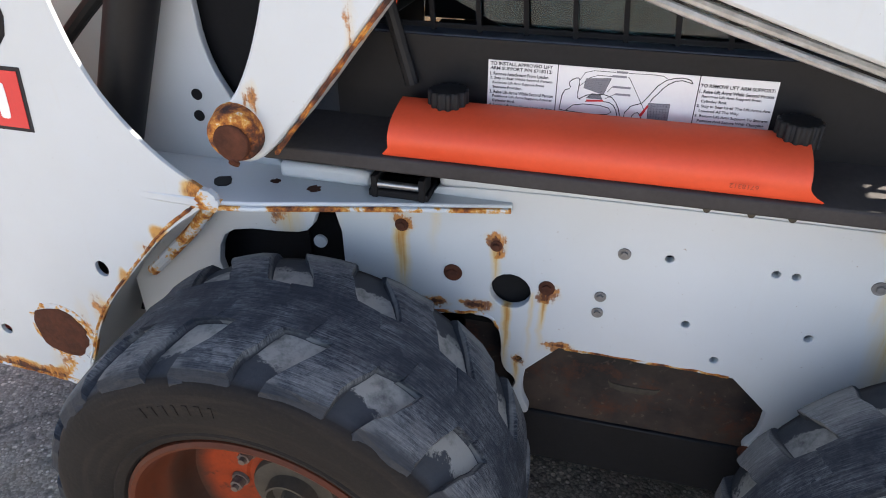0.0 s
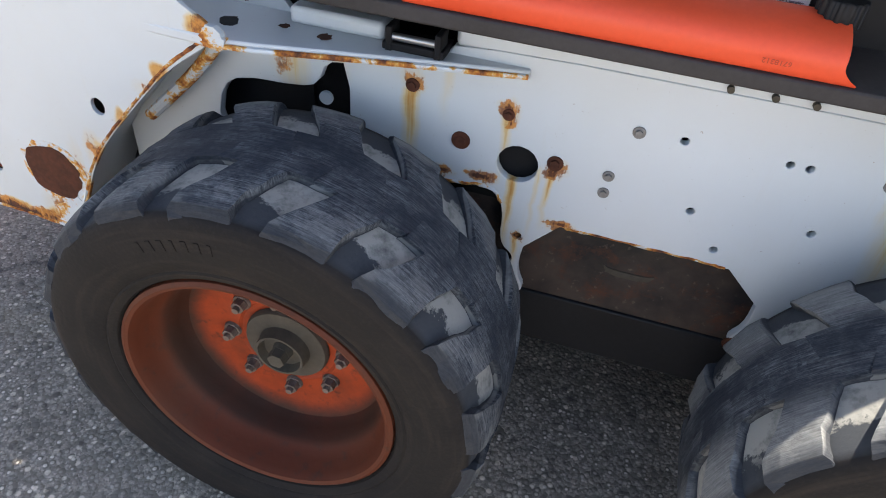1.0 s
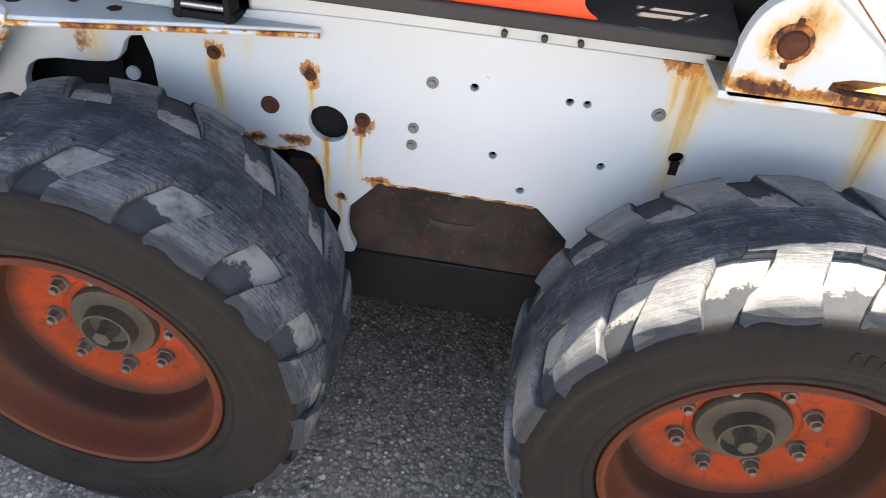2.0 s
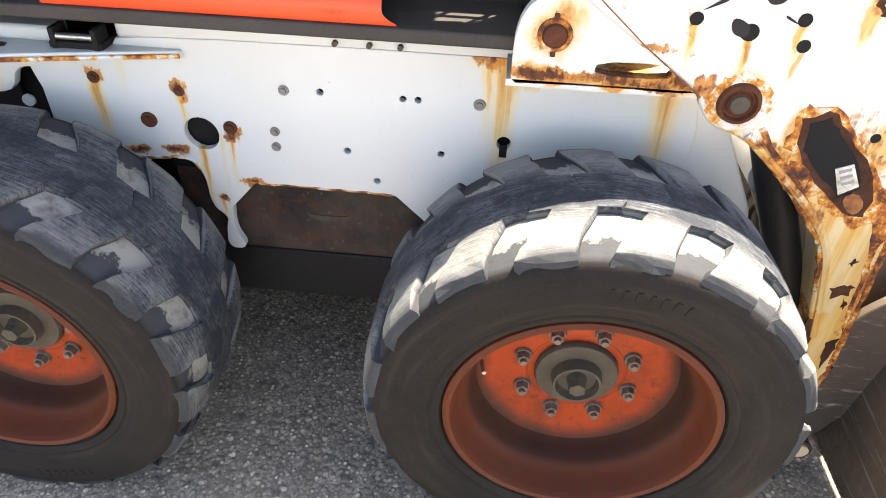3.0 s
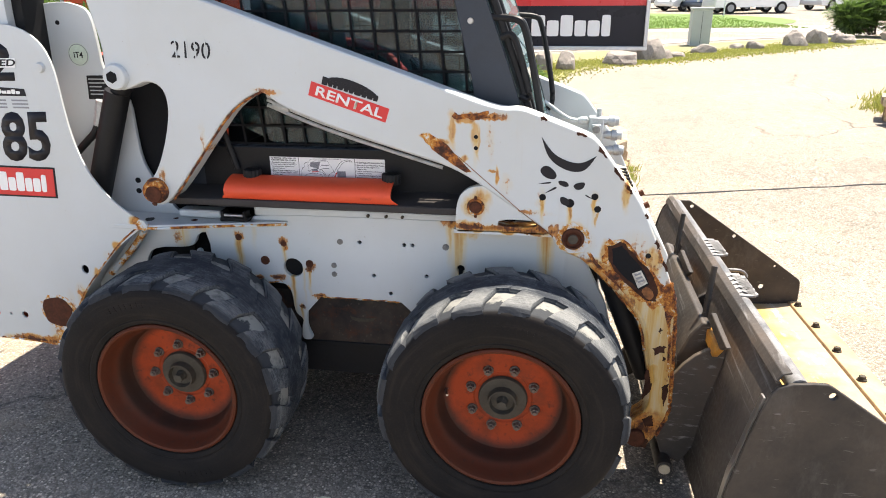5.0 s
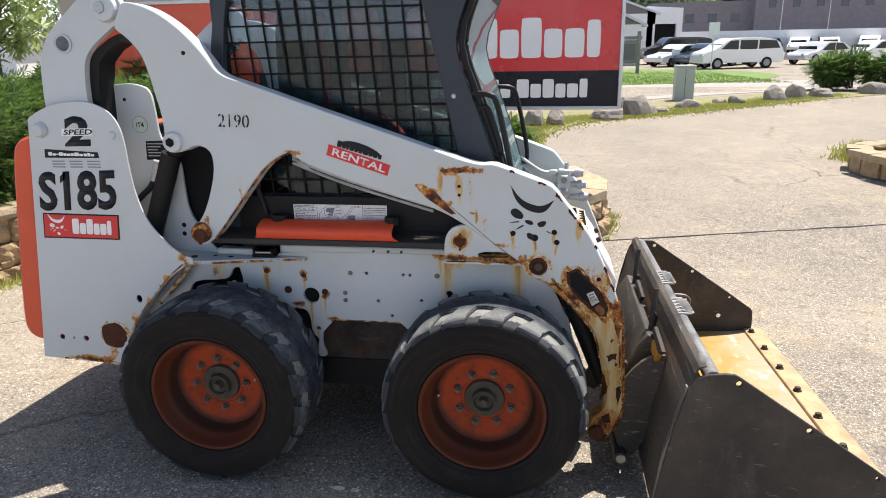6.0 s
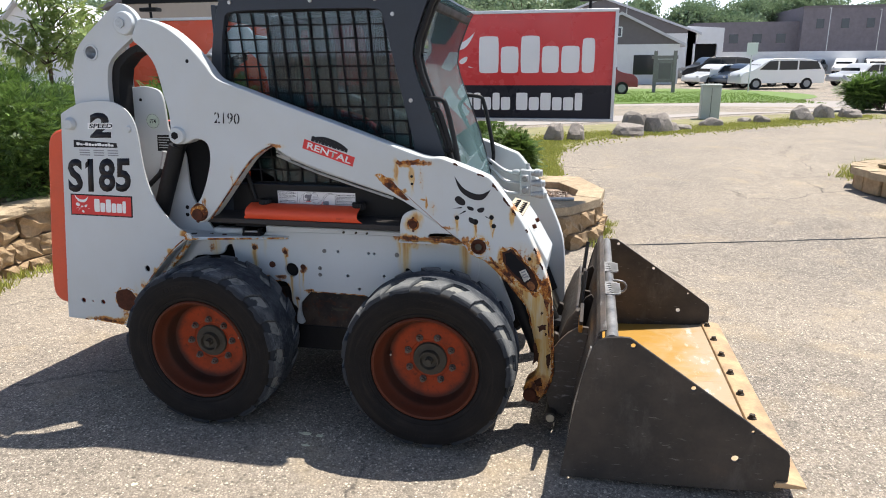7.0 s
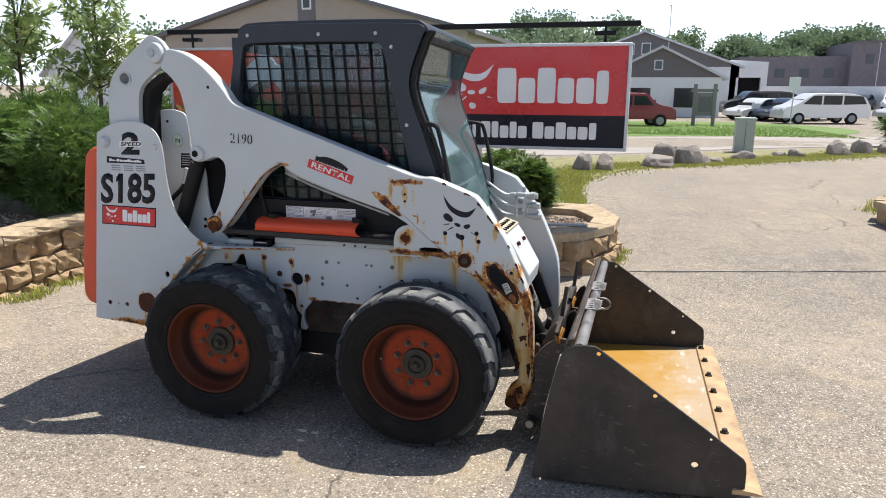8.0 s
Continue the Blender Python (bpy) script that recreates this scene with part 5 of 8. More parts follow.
part("sticker_oval", slab(round_off([(-0.040, 1.288), (0.02, 1.300), (0.10, 1.272), (0.142, 1.235), (0.09, 1.245), (0.01, 1.272)], 2), 0.1846, 0.1840), m_decal, near_arm)
word_blocks("sticker_word", ((-0.034, 1.274), (0.128, 1.226), (-0.026, 1.302)), 0.1838, m_decal, near_arm, [(0.5, 0.1, 0.9), (0.4, 0.1, 0.7), (0.3, 0.1, 0.8), (0.5, 0.1, 0.9), (0.4, 0.1, 0.7), (0.4, 0.1, 0.8), (0.6, 0.1, 0.9), (0.4, 0.1, 0.7), (0.5, 0.1, 0.9), (0.4, 0.1, 0.7)])
emblem(0.672, 1.045, 0.155, 0.1846, m_decal, near_arm, 1, 0.25)

# front brackets on the chassis
BRACKET = [(0.352, 0.853, 1), (0.352, 0.930), (0.372, 0.975), (0.420, 0.993), (0.480, 0.985), (0.560, 0.92), (0.640, 0.858), (0.628, 0.846), (0.50, 0.850), (0.36, 0.846, 1)]


def bracket(f):
    return slab(round_off(BRACKET, 2), f(0.190), f(0.215), [round_off([(0.475, 0.868), (0.585, 0.868), (0.595, 0.880), (0.575, 0.892), (0.48, 0.890)], 1)])


near_br, far_br = both("arm_bracket", bracket, m_bracket, "white bracket with a rusty foot", 0.003)
both("bracket_shelf", lambda f: box(0.345, 0.66, min(f(0.19), f(0.30)), max(f(0.19), f(0.30)), 0.842, 0.853), m_bracket)
part("pin_ring", lathe([(0.019, -0.002), (0.024, -0.002), (0.027, 0.003), (0.019, 0.003), (0.019, -0.002)], 28), m_flake, near_br, at=(0.411, 0.188, 0.926))
part("bracket_pin", lathe([(0, -0.006), (0.016, -0.006), (0.019, 0.0), (0.019, 0.004)], 28), m_rustpin, near_br, at=(0.411, 0.188, 0.926))
for dz in (0.027, -0.027):
    part("pin_key", box(0.407, 0.415, 0.186, 0.192, 0.926 + dz - 0.006, 0.926 + dz + 0.006), m_rustpin, near_br, bevel=0.002)
part("front_post", slab(round_off([(0.60, 0.84), (0.69, 0.84), (0.86, 0.50), (0.80, 0.42), (0.70, 0.42)], 1), 0.30, 0.33), m_white, loader, bevel=0.004)
part("front_post", slab(round_off([(0.60, 0.84), (0.69, 0.84), (0.86, 0.50), (0.80, 0.42), (0.70, 0.42)], 1), far_y(0.33), far_y(0.30)), m_white, loader, bevel=0.004)
for f in (lambda y: y, far_y):
    tc = part("tilt_cylinder", rod((0.775, f(0.27), 0.80), (0.955, f(0.27), 0.36), 0.033, n=24), m_black, loader, "black tilt cylinder")
    part("cylinder_rod", rod((0.955, f(0.27), 0.36), (1.005, f(0.27), 0.24), 0.018, n=16), m_steel, tc)

# front frame: floor, cross member and couplers
STEP = [(0.80, 0.985), (0.872, 0.962), (0.905, 0.915), (0.985, 0.775), (0.976, 0.705), (0.93, 0.70), (0.82, 0.90)]
for f in (lambda y: y,):
    step_box = part("arm_step", slab(STEP, f(0.265), f(0.60)), m_white, loader, "white step box on the inside of the arm", bevel=0.005)
    part("step_plate", slab([(0.805, 0.990), (0.874, 0.967), (0.874, 0.972), (0.805, 0.995)], f(0.27), f(0.595)), m_stepplate, step_box)
    for k_ in range(6):
        for q_ in (0.0, 0.03):
            y = 0.30 + 0.045 * k_
            # dark blocks on the plate: the shade in its slots, as colour
            part("step_tooth", box(0.818 + q_, 0.838 + q_, min(f(y), f(y + 0.016)), max(f(y), f(y + 0.016)), 0.985 - q_ * 0.33, 0.992 - q_ * 0.33), m_dark, step_box)
    for z, y in ((0.90, 0.35), (0.90, 0.50)):
        part("bolt", rod((0.912, f(y), 0.905), (0.925, f(y), 0.912), 0.010, n=8), m_rustpin, step_box)
part("cross_tube", rod((0.84, 0.30, 0.66), (0.84, far_y(0.30), 0.66), 0.045, n=24), m_arm, loader, "tube between the arms")
part("front_plate", slab(round_off([(0.50, 1.02), (0.62, 1.0), (0.76, 0.62), (0.72, 0.34), (0.58, 0.34)], 1), 0.34, far_y(0.34)), m_white, loader, bevel=0.005)
CY = 1.20
coupler = part("coupler_block", add_box(add_box(box(0.765, 0.825, CY - 0.065, CY, 0.915, 1.06), 0.775, 0.815, CY - 0.085, CY - 0.06, 0.93, 0.97), 0.775, 0.815, CY - 0.085, CY - 0.06, 0.995, 1.035), m_zinc, loader, "grey hydraulic coupler block", bevel=0.006)
for z, x in ((1.042, 0.835), (0.985, 0.850), (0.923, 0.862)):
    part("coupler", lathe_x([(0.0, 0.0), (0.018, 0.0), (0.018, 0.02), (0.023, 0.022), (0.023, 0.045), (0.019, 0.048), (0.019, 0.062), (0.012, 0.064), (0.0, 0.064)], (x - 0.012, CY - 0.035, z)), m_zinc, coupler)
    part("coupler_nut", rod((x - 0.035, CY - 0.035, z), (x - 0.012, CY - 0.035, z), 0.015, n=6), m_zinc, coupler)
part("coupler", lathe_x([(0.0, 0.0), (0.013, 0.0), (0.017, 0.012), (0.017, 0.035), (0.013, 0.04), (0.0, 0.04)], (0.722, CY - 0.035, 1.042)), m_zinc, coupler)
for z in (0.95, 1.015):
    part("port_plug", rod((0.795, CY - 0.082, z), (0.795, CY - 0.098, z), 0.017, 0.015, 16), m_scraped, coupler)
part("relief_stem", rod((0.805, CY - 0.03, 1.06), (0.805, CY - 0.03, 1.092), 0.010, n=8), m_zinc, coupler)
for dz, dy in ((0.0, 0.0), (-0.055, 0.012), (-0.115, 0.0)):
    part("hose", tube([(0.50, CY - 0.04 + dy, 1.17 + dz * 0.4), (0.58, CY - 0.04, 1.12 + dz * 0.5), (0.66, CY - 0.035, 1.06 + dz), (0.70, CY - 0.035, 1.042 + dz), (0.77, CY - 0.035, 1.040 + dz)], 0.009), m_zinc, coupler)
part("coupler_bracket", box(0.770, 0.820, CY - 0.002, far_y(0.262), 0.94, 1.03), m_white, coupler, bevel=0.003)

# orange lift-arm support with its knobs, on a black ledge
part("side_cover", slab([(-0.50, 0.855), (0.64, 0.855), (0.60, 1.02), (0.47, 1.06), (-0.50, 1.06)], 0.318, 0.335), m_black, loader, "black cab side cover")
part("side_cover", slab([(-0.50, 0.855), (0.64, 0.855), (0.60, 1.02), (0.47, 1.06), (-0.50, 1.06)], far_y(0.335), far_y(0.318)), m_black, loader)
part("support_ledge", slab(round_off([(0.300, 0.868), (0.345, 0.868), (0.345, 0.935), (0.320, 0.932), (0.208, 0.913), (0.208, 0.892)], 0), -0.58, 0.36, axis="x"), m_ledge, loader, "black ledge under the lift-arm support", bevel=0.003)


def support_bar():
    n, x0, x1 = 12, -0.386, 0.150
    bm = bmesh.new()
    prof = []
    for i in range(n + 1):
        u = i / n
        prof.append((0.212 - 0.010 * math.sin(u * math.pi) + 0.070 * u ** 3, 0.918 + 0.072 * u - 0.010 * u ** 4))
    prof += [(0.31, 0.970)]
    rows = []
    for k in range(41):
        w = k / 40
        x = x0 + (x1 - x0) * w
        row = []
        for i, (y, z) in enumerate(prof):
            dx = 0.0
            if k == 40:
                dx = 0.022 * max(0.0, 1 - i / 4.0) ** 2
            if k == 0:
                dx = -0.010 * max(0.0, 1 - i / 2.0)
            row.append(bm.verts.new((x + dx, y, z)))
        rows.append(row)
    for a, b in zip(rows, rows[1:]):
        for i in range(len(prof) - 1):
            bm.faces.new((a[i], a[i + 1], b[i + 1], b[i]))
    made = bmesh.ops.extrude_face_region(bm, geom=list(bm.faces))
    bmesh.ops.translate(bm, verts=[v for v in made["geom"] if isinstance(v, bmesh.types.BMVert)], vec=(0, 0.005, -0.004))
    return bm


bar = part("arm_support", support_bar(), m_orange, loader, "orange lift-arm support bar")
for x in (-0.318, 0.137):
    flutes = [(x + (0.0275 + 0.0022 * math.cos(14 * q)) * math.cos(q), 0.280 + (0.0275 + 0.0022 * math.cos(14 * q)) * math.sin(q)) for q in (2 * math.pi * i / 84 for i in range(84))]
    knob = slab(flutes, 0.965, 0.998, axis="z")
    part("clamp_knob", knob, m_black, bar, "black fluted clamp knob", bevel=0.003)
lettering("part_number", "6718312", ((0.092, 0.936), (0.058, 0.936), (0.092, 0.930)), 0.2015, m_faint, bar)

# white instruction sticker
label = part("instruction_sticker", quad_plate([(-0.270, 0.950), (0.109, 0.950), (0.109, 1.033), (-0.270, 1.033)], 0.3175, 0.001), m_decal_white, loader, "white printed instruction sticker")
Y0 = 0.3164
LEFT_TEXT = ["TO INSTALL APPROVED LIFT", "ARM SUPPORT P/N 6718312:", "1. Remove Attachment From Loader.", "2. Stay in Seat While Second Person", "   Removes Lift Arm Support From", "   Storage Position.",
             "3. Raise Lift Arms While Second Person", "   Positions Lift Arm Support Against", "   Cylinder Rod.", "4. Lower Lift Arms Slowly Until Lift Arm", "   Support is Held Securely Between Lift"]
RIGHT_TEXT = ["TO REMOVE LIFT ARM SUPPORT:", "1. Raise Lift Arms While Second Person", "   Removes Lift Arm Support From", "   Cylinder Rod.", "2. Stay in Seat Until The Lift Arms Are", "   Lowered All The Way.",
              "3. Return Lift Arm Support To Storage", "   Position And Secure With Clamping", "   Knobs."]
for rows, x0, wide, gap in ((LEFT_TEXT, -0.267, 0.090, 0.0066), (RIGHT_TEXT, 0.014, 0.092, 0.0068)):
    for i, line in enumerate(rows):
        z = (1.0262 if x0 < 0 else 1.0185) - gap * i - (0.0012 if i > 1 or (x0 > 0 and i) else 0.0)
        ind = 0.004 if line[0] == " " else 0.0
        w = min(wide - ind, wide * (len(line.strip()) / (25 if i < 2 else 36)))
        lettering("sticker_line", line.strip(), ((x0 + ind, z), (x0 + ind + w, z), (x0 + ind, z + 0.0048)), Y0, m_ink, label, 0.0003, heavy=0.02)
for x in (-0.1735, 0.0115):
    part("sticker_rule", quad_plate([(x, 0.950), (x + 0.0012, 0.950), (x + 0.0012, 1.033), (x, 1.033)], Y0, 0.0003), m_ink, label)


def drawn(points, r=0.0006):
    part("sticker_drawing", tube([(x, Y0, z) for x, z in points], r, 4, 1), m_ink, label)


# two small line drawings of the machine, with leader lines
drawn([(-0.167, 0.970), (-0.164, 0.998), (-0.153, 1.002), (-0.157, 1.009), (-0.153, 1.014), (-0.145, 1.018), (-0.142, 1.015), (-0.144, 0.990), (-0.139, 0.987)])
drawn([(-0.141, 0.988), (-0.128, 0.996), (-0.100, 0.997), (-0.088, 0.984), (-0.082, 0.964), (-0.085, 0.962), (-0.091, 0.981), (-0.102, 0.988), (-0.132, 0.985)])
drawn([(-0.158, 0.969), (-0.146, 0.981), (-0.101, 0.981), (-0.094, 0.970), (-0.119, 0.967), (-0.155, 0.969), (-0.167, 0.970)])
drawn([(-0.074, 0.960), (-0.079, 0.972), (-0.072, 0.981), (-0.071, 0.984), (-0.057, 0.989), (-0.053, 0.994), (-0.035, 1.022), (-0.014, 1.029), (0.001, 1.027), (0.004, 1.022)])
drawn([(0.004, 1.022), (-0.014, 1.026), (-0.030, 1.016), (-0.040, 1.001), (-0.043, 0.999), (-0.046, 0.992)])
drawn([(-0.070, 0.960), (-0.066, 0.974), (-0.058, 0.976), (-0.052, 0.960)])
for line in ([(-0.142, 1.015), (-0.134, 1.029), (-0.096, 1.029)], [(-0.079, 1.029), (-0.036, 1.030), (-0.029, 1.026)], [(-0.142, 1.006), (-0.125, 1.023), (-0.100, 1.023)], [(-0.079, 1.024), (-0.076, 1.021), (-0.051, 0.978)],
             [(-0.104, 1.001), (-0.098, 1.009)], [(-0.106, 0.991), (-0.093, 0.999)]):
    drawn(line, 0.0004)
for x0, x1, z in ((-0.095, -0.080, 1.0282), (-0.100, -0.081, 1.0222), (-0.098, -0.074, 1.0075), (-0.093, -0.073, 0.9975)):
    part("sticker_word", quad_plate([(x0, z), (x1, z), (x1, z + 0.0028), (x0, z + 0.0028)], Y0, 0.0003), m_chip, label)
for corners in ([(-0.136, 1.004), (-0.109, 0.997), (-0.101, 1.020), (-0.134, 1.017)], [(-0.046, 0.964), (-0.020, 0.965), (-0.020, 0.991), (-0.048, 0.990)], [(-0.131, 0.990), (-0.110, 0.990), (-0.113, 0.996), (-0.124, 0.997)]):
    part("sticker_drawing", quad_plate(corners, Y0, 0.0003), m_chip, label)
    (ax, az), (bx, bz), (cx, cz), (ex, ez) = corners
    for i in range(8):
        u = i / 7
        drawn([(ax + (bx - ax) * u, az + (bz - az) * u), (ex + (cx - ex) * u, ez + (cz - ez) * u)], 0.0004)
        drawn([(ax + (ex - ax) * u, az + (ez - az) * u), (bx + (cx - bx) * u, bz + (cz - bz) * u)], 0.0004)
for corners in ([(-0.131, 0.985), (-0.108, 0.987), (-0.108, 0.9895), (-0.131, 0.988)], [(-0.058, 0.972), (-0.055, 0.970), (-0.047, 0.986), (-0.049, 0.988)]):
    part("sticker_drawing", quad_plate(corners, Y0 - 0.0004, 0.0003), m_decal_red, label)

# cab
CAB = [(-0.60, 0.90, 1), (-0.566, 1.541), (-0.512, 1.806), (-0.480, 1.890), (-0.416, 1.914), (0.420, 1.908), (0.474, 1.885), (0.448, 1.835), (0.396, 1.70), (0.386, 1.63), (0.400, 1.56), (0.440, 1.455),
       (0.505, 1.28), (0.560, 1.10), (0.57, 0.90, 1)]
WINDOW = [(-0.440, 1.826), (-0.20, 1.828), (0.10, 1.826), (0.240, 1.824), (0.262, 1.800), (0.330, 1.50), (0.400, 1.20), (0.395, 1.062, 1), (-0.455, 1.062, 1), (-0.515, 1.50), (-0.472, 1.800)]


# the far side is closed but for a rounded pane and a front pane
FAR_HOLES = [[(-0.36, 1.42), (-0.33, 1.36), (-0.13, 1.36), (-0.09, 1.44), (-0.085, 1.78), (-0.12, 1.835), (-0.32, 1.835), (-0.37, 1.78)],
             [(0.03, 1.10), (0.39, 1.10), (0.385, 1.22), (0.262, 1.800), (0.235, 1.825), (0.07, 1.825), (0.03, 1.78)]]
near_cab = part("cab_side", slab(round_off(CAB, 2), 0.322, 0.362, [round_off(WINDOW, 1)]), m_cab, loader, "black cab side frame", True, 0.006)
far_cab = part("cab_side", slab(round_off(CAB, 2), far_y(0.362), far_y(0.322), [round_off(h, 2) for h in FAR_HOLES]), m_cab, loader, "black cab side frame", True, 0.006)
for f, c, wide in ((lambda y: y, near_cab, 0.0034), (far_y, far_cab, 0.0026)):
    x = -0.49
    while x < 0.42:
        zt = min(1.83, 1.07 + (x + 0.515) / 0.079)
        dx = 0.079 * (zt - 1.05)
        part("screen_bar", slab([(x - wide, 1.05), (x + wide, 1.05), (x + wide - dx, zt), (x - wide - dx, zt)], min(f(0.345), f(0.350)), max(f(0.345), f(0.350))), m_dark, c, smooth=False)
        x += 0.067
    z = 1.065
    while z < 1.83:
        part("screen_bar", box(-0.50, 0.41, min(f(0.3455), f(0.3515)), max(f(0.3455), f(0.3515)), z, z + 2 * wide), m_dark, c, smooth=False)
        z += 0.058
for y0, c in ((0.356, near_cab), (far_y(0.360), far_cab)):
    gl = part("side_window", slab(round_off([(x, z) for x, z, *_ in WINDOW], 1), y0, y0 + 0.004), m_side_glass, c, "tinted side window")
    gl.visible_shadow = False
for x, z in ((-0.435, 1.862), (-0.059, 1.862), (0.229, 1.862), (0.305, 1.80), (0.377, 1.446)):
    part("cab_bolt", rod((x, 0.323, z), (x, 0.317, z), 0.010, 0.008, 8), m_steel, near_cab)
part("cab_roof", slab(round_off([(-0.500, 1.868, 1), (-0.485, 1.905), (-0.42, 1.928), (0.405, 1.928), (0.460, 1.908), (0.488, 1.862), (0.44, 1.862, 1)], 2), 0.335, far_y(0.335)), m_cab, loader, "black rounded cab roof", bevel=0.02)
part("cab_back", slab([(0.37, 1.0), (far_y(0.37), 1.0), (far_y(0.37), 1.86), (0.37, 1.86)], -0.555, -0.53, [[(0.45, 1.35), (far_y(0.45), 1.35), (far_y(0.45), 1.80), (0.45, 1.80)]], axis="x"), m_cab, loader, bevel=0.004)
part("cab_floor", box(-0.55, 0.50, 0.37, far_y(0.37), 0.86, 0.90), m_dark, loader)
DOOR = [(0.482, 1.872), (0.458, 1.835), (0.405, 1.70), (0.395, 1.63), (0.410, 1.56), (0.450, 1.455), (0.515, 1.28), (0.568, 1.10), (0.595, 0.98)]
PANE = [(x + 0.014, z) for x, z in DOOR]


def door_strip(y0, y1, thick, line=DOOR):
    bm = bmesh.new()
    rows = [[bm.verts.new((x, y, z)) for x, z in line] for y in (y0, y1)]
    for i in range(len(line) - 1):
        bm.faces.new((rows[0][i], rows[0][i + 1], rows[1][i + 1], rows[1][i]))
    made = bmesh.ops.extrude_face_region(bm, geom=list(bm.faces))
    bmesh.ops.translate(bm, verts=[v for v in made["geom"] if isinstance(v, bmesh.types.BMVert)], vec=(thick, 0, 0))
    return bm


door = part("cab_door", door_strip(0.322, 0.366, 0.022), m_black, loader, "black front door frame of the cab", bevel=0.006)
part("door_jamb", door_strip(far_y(0.350), far_y(0.324), 0.022), m_black, door, bevel=0.006)
part("door_head", slab(round_off([(0.445, 1.83), (0.470, 1.88), (0.492, 1.86), (0.478, 1.81)], 1), 0.352, far_y(0.352)), m_black, door)
pane = part("windscreen", door_strip(0.352, far_y(0.352), 0.006, PANE), m_glass, door, "tinted windscreen")
pane.visible_shadow = False
part("seal", tube([(x + 0.022, 0.362, z) for x, z in DOOR], 0.009, 8), m_hose, door)
for f in (lambda y: y, far_y):
    o = 0.0 if f(0) == 0 else 0.02
    handle = part("grab_handle", tube([(0.43 + o, f(0.335), 1.457), (0.515 + o, f(0.320), 1.452), (0.534 + o, f(0.315), 1.431), (0.563 + o, f(0.315), 1.312), (0.600 + o, f(0.315), 1.12), (0.575 + o, f(0.325), 1.08), (0.53 + o, f(0.335), 1.09)], 0.011), m_hose, loader, "black tubular grab handle")
part("grip", tube([(0.465, 0.328, 1.40), (0.498, 0.322, 1.415), (0.520, 0.320, 1.36), (0.560, 0.320, 1.22), (0.525, 0.328, 1.235)], 0.010), m_hose, loader)
seat = part("seat_back", slab(round_off([(-0.34, 1.08), (-0.18, 1.08), (-0.215, 1.50), (-0.22, 1.82), (-0.345, 1.82), (-0.36, 1.48)], 2), 0.47, far_y(0.47)), m_seat, loader, "black operator seat", bevel=0.03)
part("seat_cushion", box(-0.33, 0.14, 0.48, far_y(0.48), 1.02, 1.13), m_seat, seat, bevel=0.03)
part("seat_bar", tube([(-0.36, 0.44, 1.35), (-0.12, 0.44, 1.36), (0.06, 0.46, 1.22), (0.06, far_y(0.46), 1.22), (-0.12, far_y(0.44), 1.36), (-0.36, far_y(0.44), 1.35)], 0.017), m_red, seat, "red seat bar")
part("seat_belt", slab([(-0.165, 1.30), (-0.125, 1.30), (-0.14, 1.75), (-0.17, 1.75)], 0.462, 0.468), m_red, seat)
part("control_lever", tube([(0.22, 0.50, 1.0), (0.20, 0.50, 1.22), (0.17, 0.51, 1.33)], 0.014), m_hose, seat)
part("control_lever", tube([(0.22, far_y(0.50), 1.0), (0.20, far_y(0.50), 1.22), (0.17, far_y(0.51), 1.33)], 0.014), m_hose, seat)

# hydraulic pipes under the boom
for dz in (0.0, 0.016, 0.032):
    part("boom_pipe", tube([(-0.24, 0.275, 1.235 - dz), (-0.13, 0.275, 1.19 - dz), (-0.02, 0.275, 1.150 - dz), (0.30, 0.275, 1.055 - dz)], 0.006, 8), m_zinc, near_arm)
for x, z in ((-0.215, 1.235), (-0.18, 1.215), (-0.20, 1.205)):
    part("pipe_fitting", rod((x - 0.02, 0.272, z), (x + 0.03, 0.272, z - 0.012), 0.012, n=8), m_zinc, near_arm)
part("orange_tag", slab([(-0.415, 1.075), (-0.404, 1.08), (-0.398, 1.12), (-0.410, 1.12)], 0.314, 0.317), m_orange, loader)
part("hose", tube([(-0.44, 0.31, 1.22), (-0.41, 0.31, 1.10), (-0.38, 0.31, 0.99)], 0.010), m_hose, loader)


# wheels
def tyre_mesh():
    prof = [(0.228, -0.126), (0.234, -0.137), (0.246, -0.1425), (0.250, -0.1405), (0.254, -0.1435), (0.275, -0.1485), (0.295, -0.150), (0.315, -0.1495), (0.330, -0.1475), (0.3385, -0.145),
            (0.343, -0.142), (0.3465, -0.137), (0.3490, -0.126), (0.3535, -0.105), (0.358, -0.06), (0.360, 0.0), (0.358, 0.06), (0.3535, 0.112), (0.349, 0.135), (0.343, 0.150), (0.300, 0.158), (0.236, 0.142), (0.228, 0.130)]
    return lathe(prof, 96)


LUGS = 17


